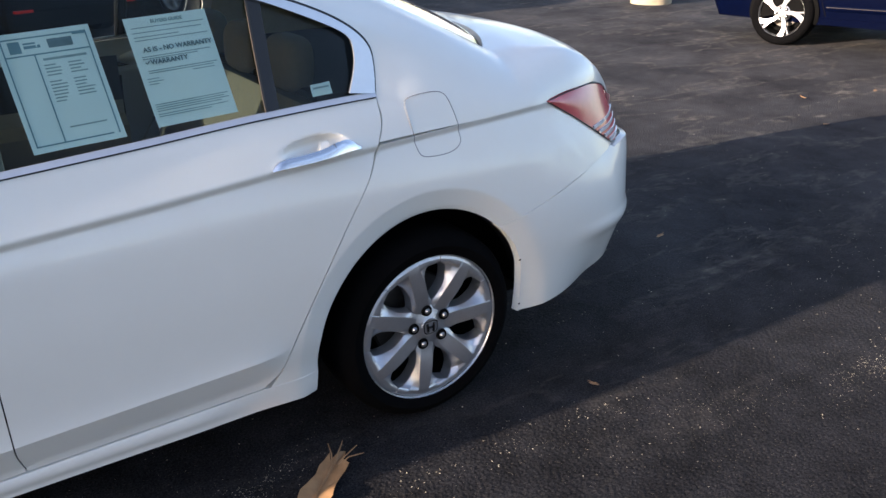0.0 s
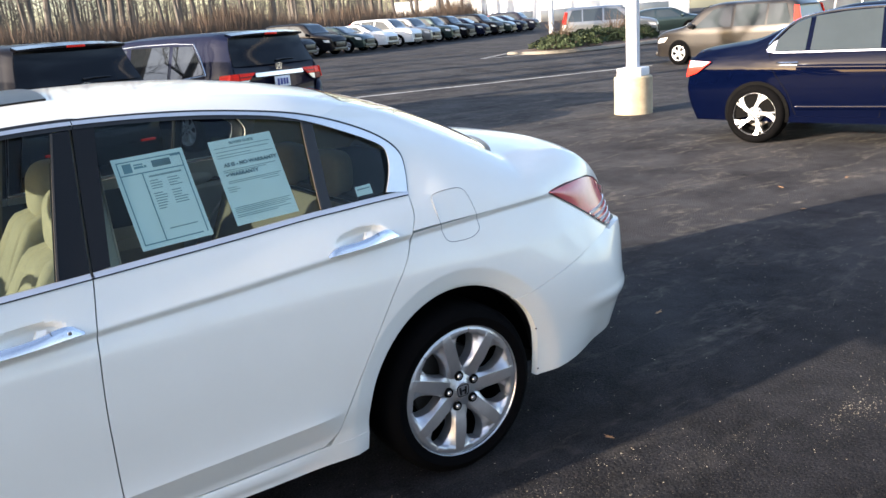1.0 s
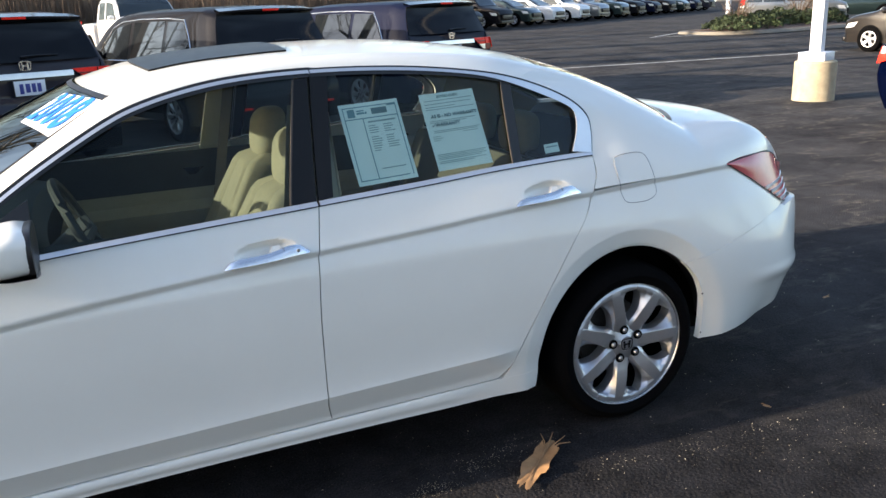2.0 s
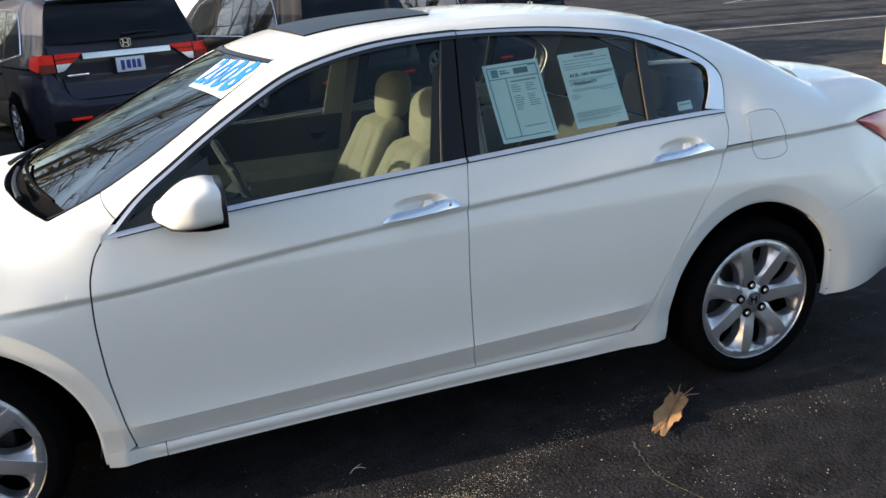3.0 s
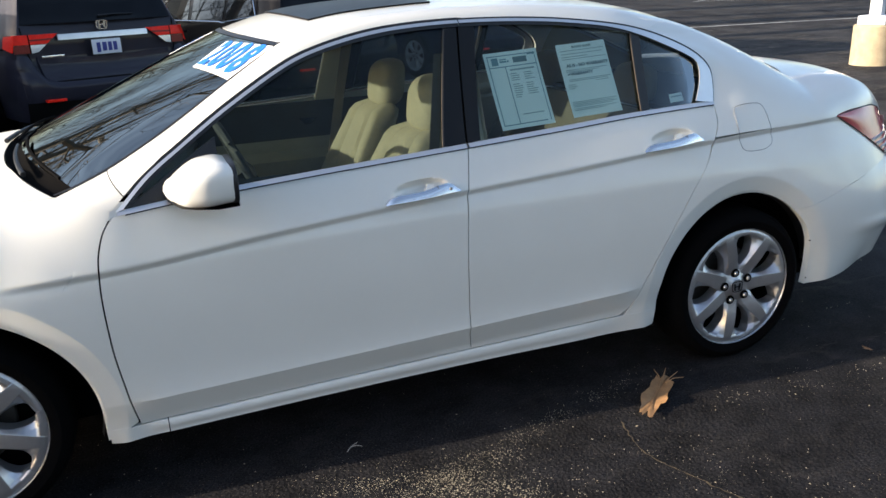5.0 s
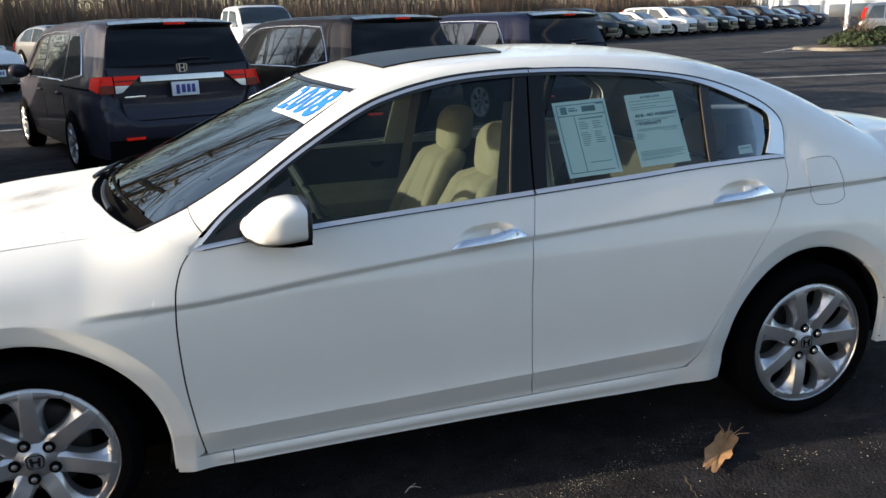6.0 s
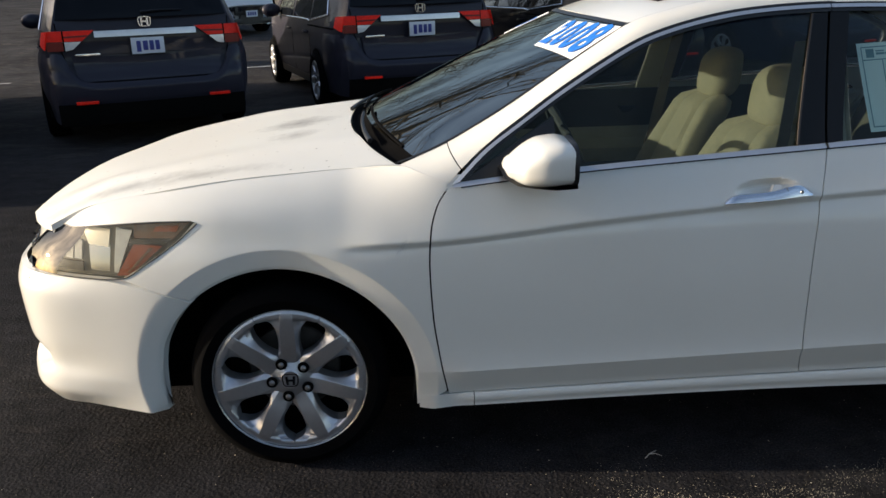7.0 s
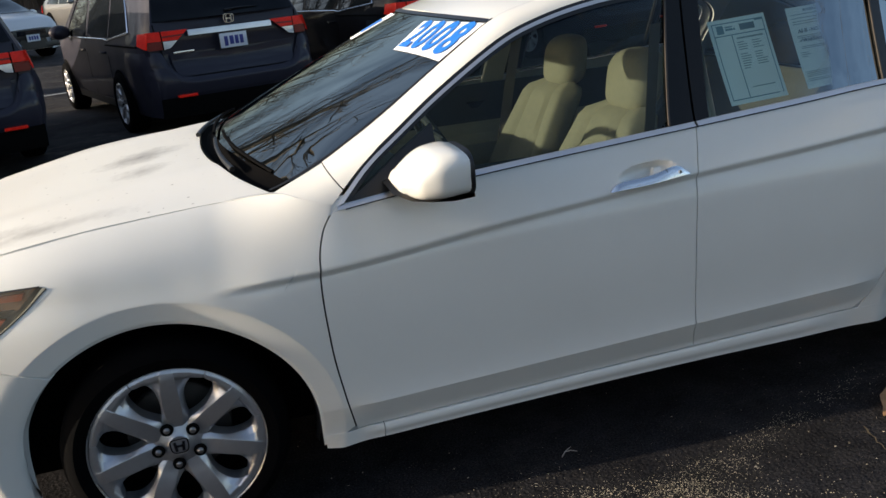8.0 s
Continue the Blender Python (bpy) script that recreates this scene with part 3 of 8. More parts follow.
# ---- light poles ----
def light_pole(x, y, turn, base_h, base_r, label):
    ob = thing("light_pole", pose(x, y, rise(x, y), 0, 0, turn), label, "light pole", "light poles")
    bm = bmesh.new()
    prof = [(0.0, base_h), (base_r * 0.93, base_h), (base_r, base_h - 0.02), (base_r * 1.0, 0.25), (base_r * 1.01, 0.0)]
    rows = []
    for r, z in prof:
        rows.append([Vector((r * math.cos(2 * math.pi * k / 40), r * math.sin(2 * math.pi * k / 40), z)) for k in range(40)])
    grid_mesh(bm, rows, close=True)
    part("footing", bm, CONCRETE, ob, "stained tan concrete cylinder footing")
    bm = bmesh.new()
    box(bm, -0.2, 0.2, -0.2, 0.2, base_h, base_h + 0.13, 0.012)
    part("base_cover", bm, POLEW, ob, "white square base cover")
    bm = bmesh.new()
    box(bm, -0.085, 0.085, -0.085, 0.085, base_h + 0.13, 8.5, 0.012)
    part("pole", bm, POLEW, ob, "square white steel pole")
    bm = bmesh.new()
    box(bm, -0.75, 0.75, -0.05, 0.05, 8.35, 8.45, 0.01)
    part("arm", bm, POLEW, ob)
    for s in (-1, 1):
        bm = bmesh.new()
        box(bm, s * 0.95 - 0.3, s * 0.95 + 0.3, -0.18, 0.18, 8.3, 8.5, 0.04)
        part("lamp_head", bm, POLEW, ob)


light_pole(8.62, 6.25, 22, 0.60, 0.305, "square white light pole on a tan concrete footing")
light_pole(24.2, 25.45, 22, 0.32, 0.2, "distant white light pole beside a planted island")


# ---- planted island ----
def island():
    ob = thing("traffic_island", pose(24.45, 23.04, 0.24, 0, 0, 8) @ Matrix.Scale(0.86, 4), "kerbed planting island with mulch in the car park", "traffic island", kind="structure")
    bm = bmesh.new()
    n, rows = 64, []
    for k, z in ((1.0, 0.0), (0.99, 0.13), (0.955, 0.15), (0.93, 0.13)):
        rows.append([Vector((5.3 * k * math.copysign(abs(math.cos(2 * math.pi * i / n)) ** 0.6, math.cos(2 * math.pi * i / n)), 2.3 * (k - (0.0 if k == 1 else 0.04)) * math.copysign(abs(math.sin(2 * math.pi * i / n)) ** 0.6, math.sin(2 * math.pi * i / n)), z)) for i in range(n)])
    grid_mesh(bm, rows, close=True)
    part("kerb", bm, KERB, ob, "pale concrete kerb")
    bm = bmesh.new()
    rows = [[Vector((v.x * k, v.y * k, 0.12 + 0.25 * (1 - k) + 0.04 * noise.noise(v * k))) for v in rows[-1]] for k in (1, 0.8, 0.5, 0.2, 0.02)]
    grid_mesh(bm, rows, close=True)
    part("mulch_bed", bm, MULCH, ob, "dark red-brown mulch bed")


island()


def shrub(x, y, r, h, seed, bare=False):
    rnd = random.Random(seed)
    ob = thing("shrub", pose(x, y, 0.11 + rise(x, y)), "bare twiggy grey-brown bush" if bare else "low spreading dark green juniper on mulch", "shrub", "island shrubs")
    bm = bmesh.new()
    for _ in range(26 if bare else 14):
        a, s = rnd.random() * 6.3, rnd.uniform(0.4, 1)
        e = Vector((r * s * math.cos(a), r * s * math.sin(a), h * rnd.uniform(0.6, 1)))
        tube(bm, [(0, 0, 0), e * 0.5 + Vector((0, 0, h * 0.15)), e], [0.025, 0.015, 0.006], 4, False)
        if bare:
            for _ in range(5):
                f = e * rnd.uniform(0.5, 0.95)
                tube(bm, [f, f + Vector((rnd.uniform(-.3, .3), rnd.uniform(-.3, .3), rnd.uniform(0.05, .4)))], [0.008, 0.003], 3, False)
    part("stem", bm, TWIG, ob)
    if not bare:
        bm = bmesh.new()
        for _ in range(900):
            a, s, e = rnd.random() * 6.3, rnd.random() ** 0.45, rnd.random()
            bump = 1 + 0.3 * noise.noise(Vector((math.cos(a) * 2, math.sin(a) * 2, seed)))
            p = Vector((r * s * bump * math.cos(a), r * s * bump * math.sin(a), h * (1 - s ** 2.2) * rnd.uniform(0.55, 1.1) + 0.05 + 0.1 * e))
            d = Vector((rnd.gauss(0, 1), rnd.gauss(0, 1), rnd.gauss(0.5, 0.6))).normalized() * rnd.uniform(0.07, 0.14)
            w = d.cross(Vector((rnd.random(), rnd.random(), rnd.random()))).normalized() * 0.035
            bm.faces.new([bm.verts.new(q) for q in (p - w, p + d * 0.6 - w * 0.8, p + d, p + d * 0.6 + w * 0.8, p + w)])
        part("leaves", bm, SHRUB, ob, smooth=False)


for i, (x, y, r, h) in enumerate(((21.2, 24.6, 1.0, 0.55), (22.6, 25.4, 1.1, 0.6), (23.9, 24.6, 1.1, 0.65), (25.3, 24.8, 1.2, 0.7), (26.8, 24.2, 1.2, 0.75), (28.2, 24.0, 1.2, 0.7), (29.6, 23.6, 1.1, 0.7), (24.9, 25.9, 1.0, 0.7), (27.6, 25.2, 1.1, 0.8), (30.6, 23.5, 0.8, 0.7))):
    c, q = math.cos(radians(22)), math.sin(radians(22))
    shrub(24.12 + 0.86 * (0.92 * c * (x - 25.5) - q * (y - 24.6)), 22.88 + 0.86 * (q * (x - 25.5) + c * (y - 24.6)), 0.86 * r, h * 0.70, i)
shrub(22.11, 22.65, 0.7, 1.25, 40, True)
shrub(26.44, 23.66, 0.75, 1.35, 41, True)


# ---- bare wood behind the car park ----
def tree_meshes(seed):
    rnd = random.Random(seed)
    h = rnd.uniform(18, 25)
    trunk, crown = bmesh.new(), bmesh.new()
    lean = Vector((rnd.uniform(-.1, .1), rnd.uniform(-.1, .1), 0))
    r0 = rnd.choice((0.12, 0.15, 0.17, 0.20, 0.24, 0.30, 0.36))
    pts, rad = [], []
    for i in range(9):
        t = i / 8
        pts.append(Vector((lean.x * h * t + rnd.uniform(-.15, .15) * t, lean.y * h * t + rnd.uniform(-.15, .15) * t, h * t)))
        rad.append(r0 * (1.35 if i == 0 else 1) * (1 - 0.92 * t) + 0.01)
    tube(trunk, pts, rad, 8)

    def grow(p, d, length, r, depth):
        q = p + d * length * 0.5 + Vector((rnd.uniform(-.1, .1), rnd.uniform(-.1, .1), rnd.uniform(-.02, .12))) * length
        e = q + (d + Vector((rnd.uniform(-.3, .3), rnd.uniform(-.3, .3), rnd.uniform(0, .35)))).normalized() * length * 0.5
        tube(crown, [p, q, e], [r, r * 0.75, r * 0.4], 5 if depth < 2 else 3, False)
        if depth < 3:
            for _ in range(4):
                s = p.lerp(q, rnd.uniform(0.3, 1)) if rnd.random() < 0.4 else q.lerp(e, rnd.uniform(0, 1))
                nd = (d + Vector((rnd.uniform(-.9, .9), rnd.uniform(-.9, .9), rnd.uniform(-.2, .8)))).normalized()
                grow(s, nd, length * rnd.uniform(0.4, 0.65), r * 0.45, depth + 1)

    for i in range(11):
        t = rnd.uniform(0.22, 0.97)
        k = min(7, int(t * 8))
        p = pts[k].lerp(pts[k + 1], t * 8 - k)
        a = rnd.random() * 6.3
        d = Vector((math.cos(a), math.sin(a), rnd.uniform(0.35, 1.3))).normalized()
        grow(p, d, h * rnd.uniform(0.16, 0.30) * (1.15 - 0.6 * t), rad[k] * 0.42, 0)
    return trunk, crown


def wood():
    models = []
    spots = []
    rnd = random.Random(3)
    edge = path2([(-90, 47), (-40, 54), (0, 65), (32, 78), (75, 100)], 44)
    for i, p in enumerate(edge):
        spots.append((p.x + rnd.uniform(-1.2, 1.2), p.y + rnd.uniform(0, 3), rnd.uniform(0.8, 1.1)))
        spots.append((p.x + rnd.uniform(-2, 2), p.y + rnd.uniform(5, 11), rnd.uniform(0.9, 1.2)))
        if i % 2:
            spots.append((p.x + rnd.uniform(-2, 2), p.y + rnd.uniform(12, 24), rnd.uniform(0.9, 1.25)))
    # unseen trees at -y, added to give the panes branches to mirror
    for i in range(26):
        spots.append((-34 + i * 4.4 + rnd.uniform(-1, 1), -22 - rnd.uniform(0, 9), rnd.uniform(0.8, 1.05)))
    # trees added close behind the vans, trunks hidden, to mirror in the windscreen
    spots += [(-7.5, 13.0, 1.05), (-8.9, 16.5, 1.3), (-9.9, 20.5, 1.3), (-11.2, 24.0, 1.0), (-12.4, 27.0, 1.0), (-14.0, 31.5, 1.1), (-10.7, 17.8, 1.0), (-12.0, 21.2, 1.05), (-14.6, 27.5, 1.1)]
    for i, (x, y, s) in enumerate(spots):
        m = pose(x, y, rise(x, y) - 0.08, 0, 0, rnd.uniform(0, 360)) @ Matrix.Scale(s, 4)
        if i < 9:
            ob = thing("bare_tree", m, "tall bare deciduous tree with grey-brown bark", "tree", "bare wood")
            t, c = tree_meshes(100 + i)
            part("trunk", t, BARK, ob)
            part("crown", c, BARK, ob, "leafless twiggy crown")
            models.append(ob)
        else:
            src = models[rnd.randrange(9)]
            copy = copy_thing(src, m)
            copy.scale = (s, s, s)


wood()


def underbrush(points, count, seed):
    """Brown thicket along the wood's edge, and an unseen added strip at -y."""
    rnd = random.Random(seed)
    bm = bmesh.new()
    edge = path2(points, count)
    for p in edge:
        for _ in range(170):
            x, y = p.x + rnd.uniform(-1, 1), p.y + rnd.uniform(0, 9)
            up = rise(x, y)
            h = rnd.uniform(0.9, 3.2) + 3.0 * max(0, noise.noise(Vector((x * 0.12, 0, 2))))
            dx, dy = rnd.uniform(-.5, .5), rnd.uniform(-.5, .5)
            w = rnd.uniform(0.015, 0.042)
            h, foot = h + up, up
            q = bm.verts.new((x + dx * 0.4, y + dy, h * 0.6))
            bm.faces.new((bm.verts.new((x - w, y, foot)), bm.verts.new((x + w, y, foot)), q))
            bm.faces.new((bm.verts.new((x + dx * 0.4 - w, y + dy, h * 0.4)), q, bm.verts.new((x + dx, y + dy * 1.5, h))))
            bm.faces.new((bm.verts.new((x + dx * 0.2, y, h * 0.3)), bm.verts.new((x + dx * 0.2 + w, y, h * 0.35)), bm.verts.new((x - dx, y + dy * 1.5, h * 0.95))))
    tagged(part("underbrush", bm, TWIG, smooth=False), "dense brown leafless thicket along the wood's edge; the strip at -y is added, unseen", "underbrush", kind="stuff")


underbrush([(-90, 44), (-40, 51), (0, 61), (32, 74), (75, 96)], 200, 11)
# unseen strip added at -y, dims the low sky on the sedan's flank
underbrush([(-60, -32), (-25, -27), (0, -25), (30, -26), (70, -30)], 110, 12)


def far_woods():
    """The grey depth of the wood behind its front trees."""
    rnd = random.Random(5)
    bm = bmesh.new()
    edge = path2([(-140, 66), (-60, 74), (0, 92), (40, 108), (90, 132)], 260)
    for p in edge:
        for _ in range(9):
            x, y = p.x + rnd.uniform(-1.5, 1.5), p.y + rnd.uniform(-6, 26)
            h, w = rnd.uniform(8, 18), rnd.uniform(0.03, 0.11)
            lx = rnd.uniform(-1.2, 1.2)
            a, b, c = bm.verts.new((x - w, y, 0)), bm.verts.new((x + w, y, 0)), bm.verts.new((x + lx, y, h))
            bm.faces.new((a, b, c))
            for _ in range(22):
                t = rnd.uniform(0.12, 0.95)
                sx, sz = x + lx * t, h * t
                ex, ez = sx + rnd.uniform(-2, 2), sz + rnd.uniform(0.3, 2.4)
                bm.faces.new((bm.verts.new((sx, y, sz - w * 0.6)), bm.verts.new((sx, y, sz + w * 0.6)), bm.verts.new((ex, y + rnd.uniform(-1, 1), ez))))
    tagged(part("far_woods", bm, BARK, smooth=False), "grey mass of bare trunks and branches deep in the wood", "wood", kind="stuff")


far_woods()


def far_building(x, y, turn, w, d, h):
    ob = thing("commercial_building", pose(x, y, 0, 0, 0, turn), "distant low white commercial building with a flat roof", "building")
    bm = bmesh.new()
    box(bm, -w / 2, w / 2, -d / 2, d / 2, 0, h, 0.05)
    part("wall", bm, WALLM, ob)
    bm = bmesh.new()
    box(bm, -w / 2 - 0.2, w / 2 + 0.2, -d / 2 - 0.2, d / 2 + 0.2, h, h + 0.5, 0.05)
    part("roof", bm, POLEW, ob, "white flat roof edge")
    for i in range(6):
        bm = bmesh.new()
        x0 = -w / 2 + 2 + i * (w - 4) / 6
        box(bm, x0, x0 + (w - 4) / 6 - 1.2, -d / 2 - 0.06, -d / 2 + 0.1, 0.6, 2.8, 0.02)
        part("window", bm, SILVER, ob)


far_building(92, 104, -38, 46, 16, 5.0)


# ---- the white sedan: x runs from nose (-3.8) to tail (1.16), rear axle at x = 0, middle at y = 0 ----
belt = spline((-2.30, 0.934), (-2.11, 0.953), (-1.77, 0.978), (-1.15, 1.012), (-0.78, 1.032), (-0.44, 1.052), (-0.10, 1.060), (0.3, 1.06))
crease = spline((-2.75, 0.775), (-2.33, 0.788), (-1.77, 0.838), (-1.16, 0.881), (-0.80, 0.901), (-0.46, 0.924), (-0.14, 0.939), (0.16, 0.949), (0.53, 0.953), (1.0, 0.953))
low_crease = spline((-2.4, 0.356), (-1.6, 0.380), (-0.5, 0.414))
door_bottom = spline((-2.4, 0.268), (-1.61, 0.288), (-0.55, 0.306), (-0.3, 0.31))
sill_bottom = spline((-2.45, 0.206), (-2.21, 0.223), (-1.18, 0.238), (-0.39, 0.232))
door_front = spline((0.26, -2.292), (0.41, -2.317), (0.555, -2.334), (0.70, -2.339), (0.81, -2.332), (0.885, -2.311), (0.935, -2.275), (1.0, -2.2))
door_middle = spline((0.25, -1.165), (0.292, -1.171), (0.38, -1.187), (0.61, -1.187), (0.83, -1.174), (1.01, -1.146), (1.41, -1.092))
door_rear = spline((0.29, -0.59), (0.305, -0.560), (0.347, -0.508), (0.412, -0.477), (0.534, -0.408), (0.652, -0.335), (0.764, -0.258), (0.855, -0.187), (0.936, -0.146), (0.998, -0.118), (1.06, -0.112))
side_depth = spline((0.10, 0.858), (0.20, 0.874), (0.28, 0.884), (0.40, 0.893), (0.60, 0.898), (0.78, 0.886), (0.90, 0.858), (1.0, 0.824), (1.06, 0.793), (1.25, 0.708), (1.41, 0.642), (1.50, 0.60))
plan = spline((-3.80, 0.10), (-3.785, 0.25), (-3.75, 0.43), (-3.70, 0.575), (-3.62, 0.695), (-3.50, 0.786), (-3.35, 0.842), (-3.18, 0.874), (-2.95, 0.8945), (-2.6, 0.90), (0.2, 0.90), (0.45, 0.893), (0.65, 0.872), (0.82, 0.832), (0.93, 0.772), (1.03, 0.66), (1.09, 0.53), (1.135, 0.35), (1.155, 0.15))
hood_seam = spline((-3.62, 0.770), (-3.53, 0.812), (-3.40, 0.870), (-3.22, 0.909), (-3.05, 0.938), (-2.87, 0.957), (-2.70, 0.968), (-2.43, 0.984), (-2.28, 1.0))
REAR_R, FRONT_X, HUB_Z = 0.385, -2.80, 0.325


def half_width(x, z):
    """How far the body's side stands from the middle."""
    for cx, rx, rz in ((0.0, 0.385, 0.387), (FRONT_X, 0.405, 0.377)):        # flat band round the wheel arches
        r = math.hypot((x - cx) / rx, (z - HUB_Z) / rz)
        if 0.2 < r < 1.17 and z < 0.9:
            k = 1 - smooth01(0.30, 0.15, z)
            return half_width(cx + (x - cx) * (1 + (1.172 / r - 1) * k), HUB_Z + (z - HUB_Z) * (1 + (1.172 / r - 1) * k) if z > HUB_Z else z) - (0.013 if cx == 0 else 0.012) * (1 - max(0.0, r - 1.0) / 0.17) - 0.003 * (1 - smooth01(1.0, 1.025, r))
    w = side_depth(z)
    if x < -2.27 and z > 0.56:                      # the wing rolls over to the bonnet's edge
        k = smooth01(-2.262, -2.60, x)
        top = max(hood_seam(x), 0.76)
        u = min(1.0, max(0.0, (z - 0.56) / (top - 0.56)))
        roll = side_depth(0.60) - 0.222 * (1 - math.sqrt(max(0.0, 1 - (0.985 * u) ** 2.5)))
        w = w * (1 - k) + roll * k
    w *= plan(x) / 0.9
    w -= 0.040 * max(0.0, -2.42 - x) * smooth01(-2.42, -2.75, x) * smooth01(-3.75, -3.35, x) * (1 - smooth01(0.78, 0.90, z))
    if x > -0.6:
        w -= (x + 0.6) ** 2 * 0.05 * smooth01(0.5, 0.95, z)
    d = z - crease(x)                               # pressed line along the shoulder
    f = smooth01(-2.63, -2.46, x) * (1 - smooth01(0.45, 0.6, x))
    if d > 0:
        w += 0.0085 * f * math.exp(-d / 0.07)
    else:
        step = min(1.0, -d / 0.024)                 # a narrow step under it, then a hollow that runs out
        w += f * (0.0085 - 0.0125 * step * step * (3 - 2 * step) + (0.004 * (1 - math.exp((d + 0.024) / 0.022)) if d < -0.024 else 0.0))
    b = low_crease(x) - z                           # lower ridge: swells out above, sharp edge, flat undercut
    g = smooth01(-2.36, -2.22, x) * (1 - smooth01(-0.60, -0.44, x))
    w += 0.011 * g * (math.exp(b / 0.04) if b < 0 else 1.0)
    if b > 0:
        w -= 0.37 * g * min(b, 0.085)
    w -= 0.012 * (1 - g) * smooth01(-0.03, 0.09, b) * smooth01(-2.6, -2.5, x) * (1 - smooth01(-0.3, -0.2, x))
    for hx, hz in ((-1.333, 0.897), (-0.338, 0.957)):                       # cups behind the door handles
        e = math.hypot((x - hx) / 0.096, (z - hz - 0.002 - 0.05 * (x - hx)) / 0.033)
        if e < 1:
            w -= 0.034 * (1 - e * e) ** 1.1
    return w


def skin(x, z, side, out=0.0):
    return Vector((x, side * (half_width(x, z) + out), z))


sedan = thing("sedan", pose(0, 0, 0), "pearl white four-door sedan with chrome window trim and silver alloy wheels", "car")


def inward_y(co):
    return (0, -math.copysign(1, co.y), 0)


def side_panel(name, side, levels, counts, left, right, nx, gap=0.0017, out=0.0, material=None, parent=None, label="", flange=0.022):
    """A panel of the flank between level lines z(x), from top to bottom, and the edges x(z)."""
    rows = []
    for (f, g), n in zip(zip(levels, levels[1:]), counts):
        for i in range(n + (1 if g is levels[-1] else 0)):
            t = i / n
            lev = lambda x, f=f, g=g, t=t: f(x) * (1 - t) + g(x) * t
            xa, xb = left(lev(-1.2)), right(lev(-1.2))
            for _ in range(14):
                xa, xb = left(lev(xa)), right(lev(xb))
            xa, xb = xa + gap, xb - gap
            rows.append([skin(xa + (xb - xa) * k / nx, lev(xa + (xb - xa) * k / nx), side, out) for k in range(nx + 1)])
    bm = bmesh.new()
    grid_mesh(bm, rows, flange=flange, inward=inward_y)
    return part(name, bm, material or WHITE, parent or sedan, label, sharp=19)


def blend_panel(bm, side, inner, outer, nv, out=0.0, bias=1.0, flange=0.022):
    """Faces between two lines of (x, z), inner and outer, laid on the flank."""
    rows = []
    for j in range(nv + 1):
        v = 1 - (1 - j / nv) ** bias
        rows.append([skin(a.x + (b.x - a.x) * v, a.y + (b.y - a.y) * v, side, out) for a, b in zip(inner, outer)])
    grid_mesh(bm, rows, flange=flange, inward=inward_y)


def shift(f, d):
    return lambda x: f(x) + d


def rear_arch(n, a0, a1):
    return [Vector((REAR_R * math.cos(a0 + (a1 - a0) * i / (n - 1)) - 0.004, HUB_Z + 0.387 * math.sin(a0 + (a1 - a0) * i / (n - 1)))) for i in range(n)]


